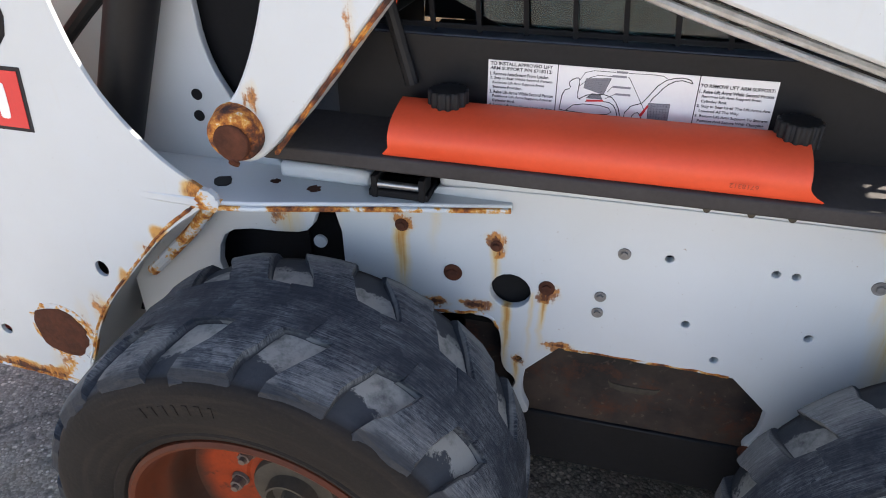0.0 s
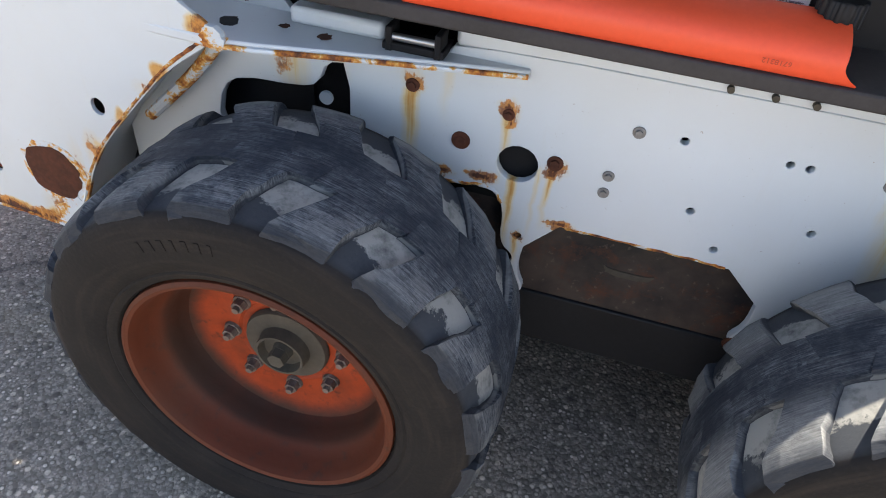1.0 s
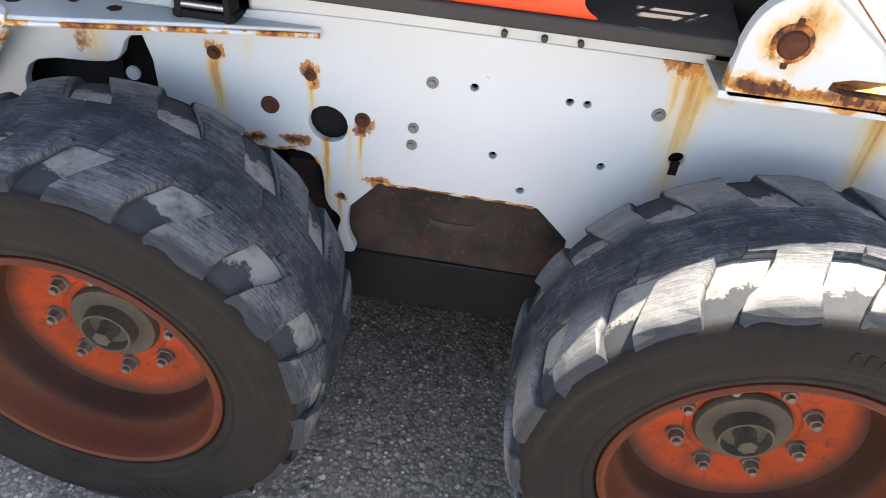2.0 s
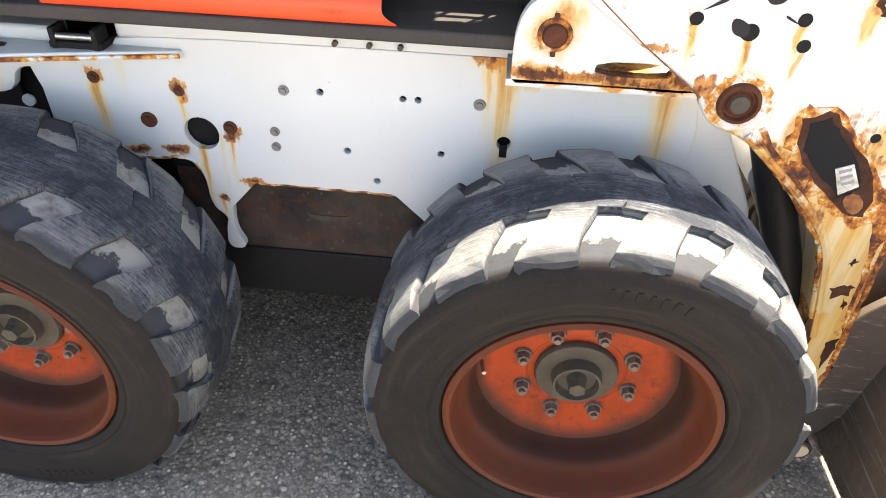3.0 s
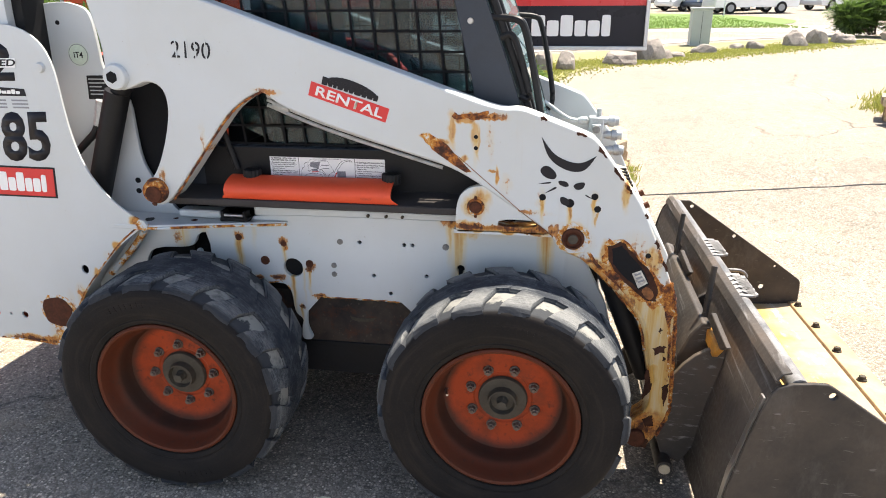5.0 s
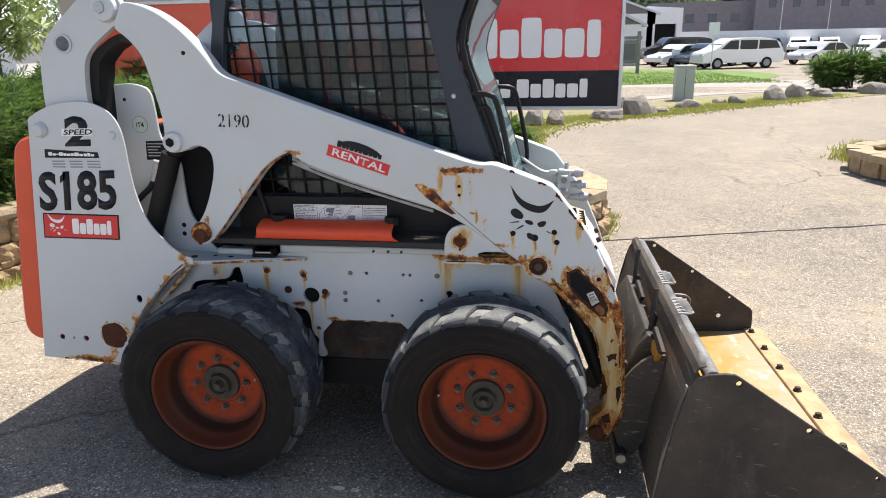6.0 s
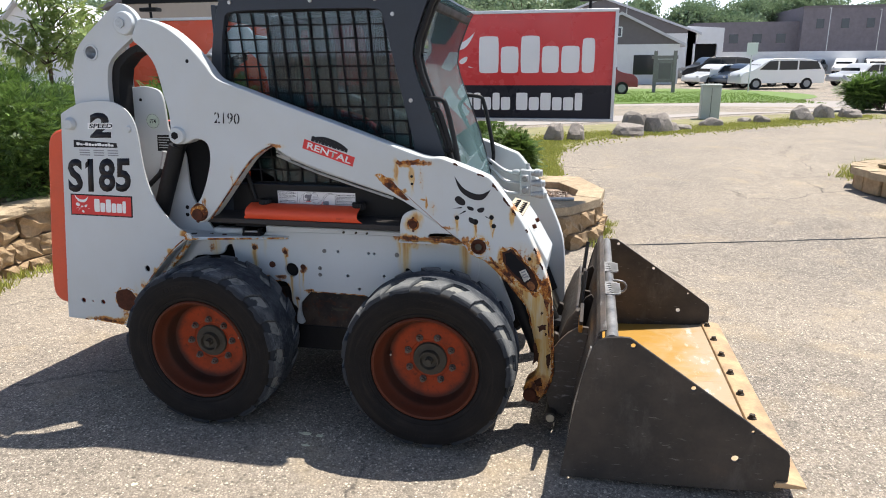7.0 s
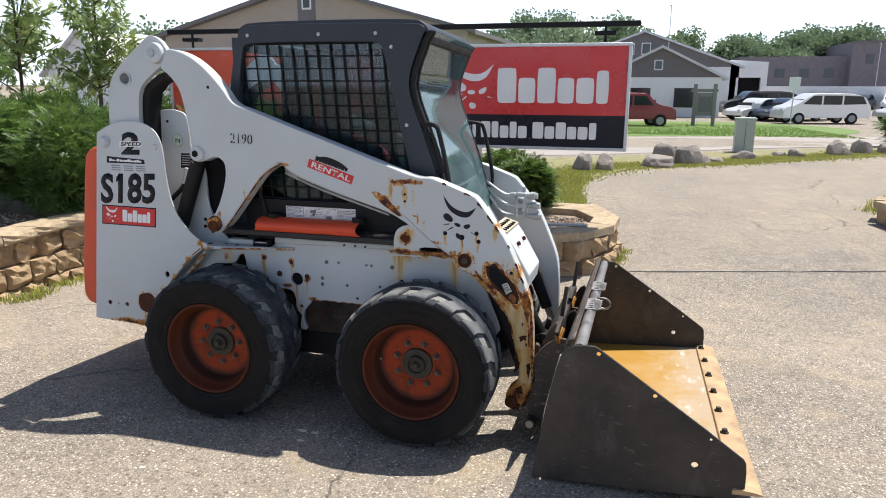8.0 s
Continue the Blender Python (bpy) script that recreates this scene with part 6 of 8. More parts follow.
def lug_mesh(side, seed):
    """One worn lug: a slanting bar from the shoulder that runs into the middle band."""
    rnd = random.Random(seed)
    bm = bmesh.new()
    pitch = 2 * math.pi / LUGS
    # y, slant, height, share of the pitch that the lug fills
    path = [(-0.1435, 0.000, 0.3410, 0.66), (-0.1405, 0.000, 0.3515, 0.66), (-0.1345, -0.004, 0.3600, 0.63), (-0.121, -0.016, 0.3655, 0.58), (-0.104, -0.040, 0.3685, 0.51), (-0.084, -0.072, 0.3703, 0.47),
            (-0.062, -0.103, 0.3718, 0.46), (-0.046, -0.122, 0.3722, 0.48), (-0.043, -0.126, 0.3725, 0.98), (0.004, -0.170, 0.3725, 1.03)]
    if side > 0:
        path = [(y * 1.04, turn, r, share) for y, turn, r, share in path]
    rows = []
    for y, turn, r, share in path:
        half = share * pitch / 2
        row = []
        for s, low in ((-1.13, True), (-1.0, False), (-0.35, False), (0.35, False), (1.0, False), (1.13, True)):
            rr = (r - 0.020 if low else r) + rnd.uniform(-0.0008, 0.0008)
            ang = turn + s * half + rnd.uniform(-0.006, 0.006)
            yy = y + rnd.uniform(-0.003, 0.003)
            row.append(bm.verts.new((rr * math.cos(ang), yy if side < 0 else -yy, rr * math.sin(ang))))
        rows.append(row)
    for a, b in zip(rows, rows[1:]):
        for j in range(5):
            bm.faces.new((a[j], a[j + 1], b[j + 1], b[j]))
    bm.faces.new(rows[-1])
    bm.faces.new(rows[0])
    bmesh.ops.recalc_face_normals(bm, faces=bm.faces)
    me = bpy.data.meshes.new("tread_lug")
    bm.to_mesh(me)
    bm.free()
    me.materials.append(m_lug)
    return me


def add_lugs(w):
    kinds = {side: [lug_mesh(side, 40 + k + side) for k in range(5)] for side in (-1, 1)}
    for side in (-1, 1):
        for i in range(LUGS):
            ob = new("tread_lug", kinds[side][i % 5])
            ob.parent = w
            ob.rotation_euler[1] = -2 * math.pi * (i + (0.5 if side > 0 else 0.0)) / LUGS


def build_wheel():
    # local frame: the axle is the y axis, the outer face looks to -y, the tyre's middle is at y = 0
    rim = lathe([(0.229, -0.128), (0.228, -0.136), (0.222, -0.140), (0.216, -0.137), (0.210, -0.124), (0.207, -0.100), (0.195, -0.082), (0.188, -0.072), (0.186, -0.048), (0.177, -0.030), (0.162, -0.022),
                 (0.135, -0.018), (0.090, -0.020), (0.085, -0.016), (0.0, -0.016), (0.0, 0.0), (0.18, 0.0), (0.20, 0.05), (0.21, 0.12), (0.229, 0.128)], 72)
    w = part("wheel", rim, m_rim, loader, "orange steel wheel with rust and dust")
    part("tyre", tyre_mesh(), m_rubber, w, "worn black chevron tyre, dusty grey tread")
    add_lugs(w)
    marks = bmesh.new()
    for a0, n in ((1.2, 7), (4.4, 7)):
        for i in range(n):
            a = a0 + i * 0.062
            m = pose(0, 0, 0, 0, -math.degrees(a), 0) @ Matrix.Translation((0.300, -0.1502, 0)) @ Matrix.Diagonal((0.017, 0.0014, 0.008 if i % 3 else 0.005, 1))
            bmesh.ops.create_cube(marks, size=1.0, matrix=m)
    part("sidewall_marking", marks, m_rubber, w, "faint raised moulding on the sidewall", smooth=False)["kind"] = "stuff"
    part("hub", lathe([(0.0, -0.030), (0.016, -0.030), (0.018, -0.018), (0.034, -0.018), (0.038, -0.034), (0.042, -0.034), (0.045, -0.012), (0.071, -0.010), (0.074, -0.004), (0.074, 0.002)], 40), m_hub, w, "dusty grey-brown hub", at=(0, -0.02, 0))
    part("axle_nut", rod((0, -0.050, 0), (0, -0.066, 0), 0.017, 0.015, 6), m_hub, w)
    for i in range(8):
        a = 2 * math.pi * (i + 0.58) / 8
        x, z = 0.102 * math.cos(a), 0.102 * math.sin(a)
        bm = rod((x, -0.02, z), (x, -0.025, z), 0.016, 0.0145, 16)
        add_rod(bm, (x, -0.024, z), (x, -0.038, z), 0.0125, 0.0115, 6)
        add_rod(bm, (x, -0.037, z), (x, -0.045, z), 0.0065, 0.006, 10)
        part("lug_nut", bm, m_nut, w)
    part("valve_stem", rod((-0.170, -0.03, 0.02), (-0.163, -0.065, 0.022), 0.004, n=8), m_steel, w)
    return w


AXLE_Y, AXLE_Z = 0.062, 0.372
wheel = build_wheel()
wheel.location = (0.515, AXLE_Y, AXLE_Z)
copy_thing(wheel, pose(-0.515, AXLE_Y, AXLE_Z, 0, 158, 0))
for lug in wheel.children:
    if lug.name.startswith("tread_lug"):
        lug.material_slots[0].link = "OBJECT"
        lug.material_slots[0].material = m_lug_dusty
copy_thing(wheel, pose(0.515, far_y(AXLE_Y), AXLE_Z + fall(far_y(AXLE_Y)), 0, 0, 180))
copy_thing(wheel, pose(-0.515, far_y(AXLE_Y), AXLE_Z + fall(far_y(AXLE_Y)), 0, 40, 180))
for x in (-0.515, 0.515):
    part("axle_tube", rod((x, 0.08, AXLE_Z), (x, far_y(0.08), AXLE_Z), 0.075, n=24), m_dark, loader)

# ---- bucket on its quick mount ----
BN, BF = -0.17, 1.78
bucket = thing("loader_bucket", "scraped black loader bucket with a yellow floor, resting on asphalt", "bucket", at=(0, 0, 0.006))
CHEEK = [(1.214, 0.588), (1.312, 0.600), (1.337, 0.588), (1.898, 0.204), (1.916, 0.172), (1.916, 0.032), (1.80, 0.014), (1.086, -0.012, 1), (1.139, 0.349), (1.185, 0.548)]
for y0, y1 in ((BN, BN + 0.014), (BF - 0.014, BF)):
    cheek = part("cheek_plate", slab(round_off(CHEEK, 1), y0, y1, [disc(1.334, 0.566, 0.009, 12), disc(1.558, 0.416, 0.009, 12), disc(1.777, 0.262, 0.006, 12), disc(1.726, 0.146, 0.013, 14)]), m_bucket, bucket, "black side plate of the bucket", bevel=0.003)
SHELL = [(1.920, 0.062), (1.80, 0.046), (1.20, 0.012), (1.125, 0.030), (1.105, 0.080), (1.135, 0.30), (1.190, 0.545), (1.215, 0.580)]


def sheet(points, y0, y1, thick):
    """A bent plate of even thickness along a line in the plane of the side; the line is its upper face."""
    below = []
    for i, (x, z) in enumerate(points):
        (ax, az), (bx, bz) = points[max(0, i - 1)], points[min(len(points) - 1, i + 1)]
        l = math.hypot(bx - ax, bz - az)
        nx, nz = (bz - az) / l, -(bx - ax) / l
        if nz > 0:
            nx, nz = -nx, -nz
        below.append((x + nx * thick, z + nz * thick))
    return slab(list(points) + below[::-1], y0, y1)


part("bucket_shell", sheet(SHELL[3:], BN + 0.014, BF - 0.014, 0.010), m_shell, bucket, "black curved back of the bucket")
part("bucket_floor", sheet([(1.885, 0.062), (1.80, 0.052), (1.20, 0.018), (1.14, 0.030)], BN + 0.015, BF - 0.015, 0.008), m_floor, bucket, "yellow floor worn to bare steel", smooth=False)
edge = part("cutting_edge", slab(round_off([(1.868, 0.060, 1), (1.876, 0.076), (1.975, 0.068), (1.985, 0.056), (1.868, 0.050, 1)], 1), BN - 0.012, BF + 0.012), m_edge, bucket, "worn steel cutting edge", bevel=0.002)
for y in (-0.10, 0.099, 0.366, 0.633, 0.900, 1.168, 1.435, 1.70):
    bm = rod((1.898, y, 0.068), (1.898, y, 0.080), 0.021, 0.018, 20)
    add_rod(bm, (1.898, y, 0.078), (1.898, y, 0.094), 0.014, 0.013, 6)
    part("edge_bolt", bm, m_hub, bucket)
part("top_tube", rod((1.258, BN + 0.012, 0.575), (1.258, BF - 0.012, 0.575), 0.025, n=28), m_scraped, bucket, "scraped steel top tube")
part("top_strap", sheet([(1.200, 0.588), (1.214, 0.612), (1.236, 0.618)], BN + 0.014, BF - 0.014, 0.006), m_shell, bucket, "scraped grey top lip", bevel=0.002)
for y in (0.407, 0.838):
    step = part("tread_step", slab(round_off([(1.228, y), (1.292, y), (1.292, y + 0.22), (1.228, y + 0.22)], 0), 0.598, 0.604, [[(1.240, y + 0.016 + 0.04 * i), (1.306, y + 0.016 + 0.04 * i), (1.306, y + 0.040 + 0.04 * i), (1.262, y + 0.040 + 0.04 * i)] for i in range(5)], axis="z"), m_stepsteel, bucket, "pierced steel step")
    part("step_leg", box(1.228, 1.236, y + 0.01, y + 0.21, 0.580, 0.599), m_steel, step)
part("hook", tube([(1.27, 0.70, 0.592), (1.325, 0.70, 0.592), (1.345, 0.70, 0.562), (1.325, 0.70, 0.532), (1.28, 0.70, 0.542)], 0.006), m_scraped, bucket)
for y0 in (0.20, 0.80):
    gus = part("mount_ear", slab(round_off([(0.99, 0.12), (1.11, 0.06), (1.185, 0.50), (1.135, 0.505), (1.07, 0.46), (1.01, 0.37)], 1), y0, y0 + 0.02), m_shell, bucket, bevel=0.003)
    part("mount_ear", slab(round_off([(1.02, 0.10), (1.11, 0.06), (1.20, 0.52), (1.17, 0.57), (1.10, 0.45)], 1), y0 + 0.34, y0 + 0.36), m_bucket, bucket, bevel=0.003)
part("wear_strip", sheet([(1.10, 0.06), (1.128, 0.30), (1.18, 0.54)], -0.155, -0.13, 0.006), m_steel, bucket)
part("heel_bar", rod((1.026, 0.142, 0.086), (1.026, 0.42, 0.078), 0.026, n=18), m_bucket, bucket)
part("heel_cap", rod((1.026, 0.138, 0.086), (1.026, 0.142, 0.086), 0.018, n=18), m_stepplate, bucket)

mount = thing("quick_mount", "black quick-attach mount plate with levers and springs, between arms and bucket", "attachment mount")
part("mount_plate", slab(round_off([(1.00, 0.10), (1.07, 0.08), (1.155, 0.54), (1.10, 0.56), (1.02, 0.35)], 1), 0.28, 1.08), m_shell, mount, bevel=0.006)
for y in (0.36, 0.96):
    lever = part("lock_lever", tube([(1.095, y - 0.03, 0.38), (1.125, y - 0.028, 0.48), (1.138, y, 0.62), (1.148, y + 0.016, 0.71)], 0.0095), m_bucket, mount, "worn lock lever")
    coil = [(1.072 + 0.0105 * a / 6.283, y - 0.02 + 0.022 * math.cos(a), 0.455 + 0.022 * math.sin(a) + 0.002 * a / 6.283) for a in (0.785 * i for i in range(8 * 6))]
    spring = tube(coil, 0.0042, 6, 0)
    part("lock_spring", spring, m_zinc, lever)
    part("lever_pad", slab([(y + 0.08, 0.478), (y - 0.06, 0.532), (y - 0.24, 0.541), (y - 0.18, 0.487), (y - 0.05, 0.489)], 1.128, 1.146, axis="x"), m_pad, lever, "yellow chipped pad", bevel=0.004)
    part("pad_plate", slab([(y - 0.045, 0.556), (y - 0.24, 0.543), (y - 0.30, 0.579), (y - 0.085, 0.592)], 1.132, 1.148, axis="x"), m_bucket, lever, bevel=0.003)
for y in (0.46, 0.90):
    part("mount_lug", slab(round_off([(0.88, 0.13), (0.98, 0.10), (1.06, 0.26), (1.04, 0.50), (0.98, 0.30)], 1), y - 0.20, y - 0.17), m_bucket, mount, bevel=0.004)
part("tilt_link", rod((0.86, 0.60, 0.66), (1.01, 0.60, 0.38), 0.032, n=20), m_black, mount)
part("tilt_rod", rod((1.01, 0.60, 0.38), (1.03, 0.60, 0.30), 0.02, n=16), m_steel, mount)
part("link_boot", lathe([(0.02, -0.05), (0.045, -0.04), (0.05, 0.0), (0.045, 0.04), (0.02, 0.05)], 24), m_hose, mount, at=(1.02, 0.60, 0.36))

# ---- retaining walls of the planted bed ----
def stone_block_mesh(name, w, d, h, seed, rough=0.012):
    rnd = random.Random(seed)
    bm = bmesh.new()
    bmesh.ops.create_cube(bm, size=1.0)
    bmesh.ops.subdivide_edges(bm, edges=list(bm.edges), cuts=3, use_grid_fill=True)
    for v in bm.verts:
        edge_ = sum(abs(c) > 0.49 for c in v.co)
        v.co = Vector((v.co.x * w, v.co.y * d, v.co.z * h))
        if v.co.y < -d * 0.45:
            v.co.y += rnd.uniform(-rough, rough * 1.2) + (0.020 if edge_ > 1 else 0.0)
            v.co.x += rnd.uniform(-rough, rough) * 0.4
            v.co.z += rnd.uniform(-rough, rough) * 0.3
        if edge_ > 2:
            v.co *= 0.985
    me = bpy.data.meshes.new(name)
    bm.to_mesh(me)
    bm.free()
    return me


BLOCKS = [stone_block_mesh("wall_stone", 0.270, 0.20, 0.181, i, 0.025) for i in range(6)]
CAPS = [stone_block_mesh("cap_stone", 0.36, 0.30, 0.085, 20 + i, 0.006) for i in range(3)]
for me in BLOCKS:
    me.materials.append(m_block)
for me in CAPS:
    me.materials.append(m_cap)


def wall_along(name, points, courses, label, base=-0.05, curved=2, capped=True, twist=0.0):
    """Courses of split stone along a line in plan, capped; pieces are children of the wall."""
    wall = thing(name, label, "retaining wall", kind="structure")
    pts = [Vector((x, y, 0)) for x, y in points]
    for _ in range(curved):
        out = [pts[0]]
        for a, b in zip(pts, pts[1:]):
            out += [a * 0.75 + b * 0.25, a * 0.25 + b * 0.75]
        pts = out + [pts[-1]]
    lens = [0.0]
    for a, b in zip(pts, pts[1:]):
        lens.append(lens[-1] + (b - a).length)

    def at(s):
        for i in range(len(pts) - 1):
            if s <= lens[i + 1] or i == len(pts) - 2:
                way = (pts[i + 1] - pts[i]).normalized()
                return pts[i] + way * (s - lens[i]), math.degrees(math.atan2(way.y, way.x))

    rnd = random.Random(7)
    for c in range(courses + (1 if capped else 0)):
        cap = c == courses
        pitch = 0.375 if cap else 0.288
        s = 0.0 if c % 2 else pitch / 2
        while s < lens[-1]:
            p, deg = at(s)
            me = rnd.choice(CAPS if cap else BLOCKS)
            ob = new("cap_stone" if cap else "wall_stone", me)
            ob.parent = wall
            z = base + 0.094 + 0.191 * c if not cap else base + 0.191 * courses + 0.045
            back = 0.012 * c
            ob.matrix_basis = pose(p.x, p.y, z, rnd.uniform(-1, 1), 0, deg + (0 if cap else twist) + rnd.uniform(-6, 6)) @ pose(0, back + rnd.uniform(-0.02, 0.02), 0)
            s += pitch
    return wall


# the bed's wall runs from the rear of the loader behind it to the rounded end by the drive
wall_along("wall_bed", [(-4.0, -0.9), (-3.58, 0.3), (-3.50, 1.1), (-3.60, 1.8), (-3.62, 2.4), (-3.30, 3.05), (-2.6, 3.42), (-1.7, 3.60), (-0.8, 3.66), (-0.1, 3.70)], 3, "curved retaining wall of tan split stone blocks", -0.23, twist=10.0)
bed_end = wall_along("wall_bed_end", [(-0.2, 3.50), (0.42, 3.62), (0.90, 3.82), (1.15, 4.24), (1.185, 4.70), (0.94, 5.36), (0.45, 5.38)], 2, "angled end of the low split stone wall with flat tan caps", -0.20, 0, False)
OUTER = [(-0.25, 3.36), (0.36, 3.50), (0.94, 3.74), (1.232, 4.22), (1.272, 4.72), (1.00, 5.44), (0.50, 5.45), (0.05, 5.45)]
INNER_EDGE = [(-0.30, 3.66), (0.28, 3.79), (0.79, 4.00), (0.985, 4.32), (1.005, 4.62), (0.79, 5.04), (0.50, 5.06), (0.05, 5.06)]
for i in range(len(OUTER) - 1):
    halves = [(0.0, 0.497), (0.503, 1.0)] if i in (0, 1, 4) else [(0.004, 0.996)]
    for u, w in halves:
        mix = lambda p, q, k: (p[0] + (q[0] - p[0]) * k, p[1] + (q[1] - p[1]) * k)
        o, n = (OUTER[i], OUTER[i + 1]), (INNER_EDGE[i], INNER_EDGE[i + 1])
        edge_out = ragged_edge([mix(*o, u), mix(*o, (u + w) / 2), mix(*o, w), mix(*n, w), mix(*n, u)], 0.006, 3)
        cap = finish("cap_stone", slab(edge_out, 0.178, 0.262 + 0.003 * (i % 2), axis="z"), m_cap, bed_end, smooth=False, bevel=0.006)
bar_on_bed = thing("metal_bar", "grey metal bar lying across the stone bed's caps", "metal bar", at=(0.62, 3.98, 0.27))
part("bar_body", rod((-0.36, -0.09, 0.016), (0.36, 0.08, 0.010), 0.016, n=10), m_zinc, bar_on_bed)
wall_along("wall_island", [(6.4, 5.2), (5.4, 5.6), (4.80, 6.1), (4.46, 6.75), (4.56, 7.35), (5.2, 7.7), (6.5, 7.9)], 1, "low kerb wall of split stone round an island")
bed = slab(round_off([(-4.2, -0.9), (-3.75, 0.3), (-3.66, 1.1), (-3.76, 1.8), (-3.76, 2.45), (-3.4, 3.2), (-2.6, 3.58), (-1.7, 3.76), (-0.8, 3.78), (-0.30, 3.80), (-0.25, 4.4), (-0.35, 5.2), (-1.0, 7.5), (-7.0, 8.0), (-8.0, 1.0)], 1), -0.1, 0.29, axis="z")
tagged(finish("planting_bed", bed, m_mulch, smooth=False), "raised bed of pale stone mulch behind the wall", "planting bed", kind="structure")
end_fill = slab([(-0.34, 3.66), (0.27, 3.77), (0.78, 3.99), (0.975, 4.32), (0.995, 4.62), (0.78, 5.03), (0.50, 5.05), (-0.34, 5.05)], -0.2, 0.190, axis="z")
tagged(finish("planting_bed", end_fill, m_mulch, smooth=False), "stone mulch inside the capped end of the wall", "planting bed", kind="structure")
tagged(finish("planting_island", slab(round_off([(6.4, 5.35), (5.5, 5.75), (4.94, 6.2), (4.62, 6.75), (4.70, 7.22), (5.25, 7.55), (6.5, 7.75), (9.0, 7.8), (9.0, 5.3)], 1), -0.1, 0.16, axis="z"), m_mulch, smooth=False), "raised island of stone mulch", "planting bed", kind="structure")


# loose stones of the mulch
def pebbles(name, area, count, z, r, material, label, seed):
    """Small angular stones, each a squashed and turned octahedron with cut corners."""
    rnd = random.Random(seed)
    ring = [(1, 0, 0), (0.6, 0.75, 0.25), (-0.3, 0.95, -0.2), (-1, 0.1, 0.15), (-0.5, -0.85, -0.1), (0.55, -0.8, 0.2), (0.15, 0.1, 1), (-0.1, -0.1, -1)]
    tris = [(i, (i + 1) % 6, 6) for i in range(6)] + [((i + 1) % 6, i, 7) for i in range(6)]
    verts, faces = [], []
    for _ in range(count):
        x, y = area(rnd)
        m = pose(x, y, z + r * 0.2, rnd.uniform(0, 360), rnd.uniform(0, 360), 0) @ Matrix.Diagonal((r * rnd.uniform(0.6, 1.5), r * rnd.uniform(0.6, 1.3), r * rnd.uniform(0.4, 0.8), 1))
        o = len(verts)
        verts += [m @ Vector(p) for p in ring]
        faces += [(i + o, j + o, k + o) for i, j, k in tris]
    me = bpy.data.meshes.new(name)
    me.from_pydata(verts, [], faces)
    me.materials.append(material)
    return tagged(new(name, me), label, "stones", kind="stuff")


def pebble_paint():
    k = Mat("mixed_pebbles", (0.3, 0.25, 0.2), 0.9)
    rnd = k.n("NewGeometry").outputs["Random Per Island"]
    k.color(k.ramp(rnd, [(0.0, (0.10, 0.07, 0.055)), (0.4, (0.26, 0.19, 0.14)), (0.75, (0.42, 0.36, 0.30)), (1.0, (0.66, 0.62, 0.56))]))
    return k.m


m_pebble = pebble_paint()
pebbles("mulch_stones", lambda r: (r.uniform(0.1, 0.90), r.uniform(4.08, 4.85)), 1500, 0.192, 0.014, m_pebble, "pale and brown mulch stones in the bed", 3)
pebbles("mulch_stones", lambda r: (lambda t, d: (-3.86 + 0.05 * t - 1.2 * d, 0.4 + 2.2 * t + 0.3 * d))(r.random(), r.random()), 3600, 0.29, 0.014, m_pebble, "pale and brown mulch stones in the bed", 4)


# ---- plants ----
def sprays(bm, rnd, centre, size, count, length, width, fan, up=0.3, shell=0.55):
    """Short sprays of narrow leaves through the outer part of a lumpy volume."""
    for _ in range(count):
        d = Vector((rnd.gauss(0, 1), rnd.gauss(0, 1), rnd.gauss(0, 1))).normalized()
        k = shell + (1 - shell) * rnd.random()
        lump = 1 + 0.25 * noise.noise(d * 2.3 + Vector(centre))
        p = Vector(centre) + Vector((d.x * size[0], d.y * size[1], d.z * size[2])) * k * lump
        way = (d + Vector((rnd.uniform(-.5, .5), rnd.uniform(-.5, .5), up + rnd.uniform(-.3, .3)))).normalized()
        side = way.cross(Vector((rnd.uniform(-1, 1), rnd.uniform(-1, 1), rnd.uniform(-1, 1)))).normalized()
        for j in range(fan):
            a = (j - (fan - 1) / 2) * 0.42 + rnd.uniform(-.15, .15)
            w = (way * math.cos(a) + side * math.sin(a)).normalized()
            c = w.cross(way.cross(side) + Vector((0.01, 0.02, 0.03))).normalized() * width * rnd.uniform(0.7, 1.3)
            l = length * rnd.uniform(0.6, 1.3)
            q = p + w * l * 0.15
            v = [bm.verts.new(q - c * 0.3), bm.verts.new(q + w * l * 0.5 - c), bm.verts.new(q + w * l), bm.verts.new(q + w * l * 0.5 + c)]
            bm.faces.new(v)


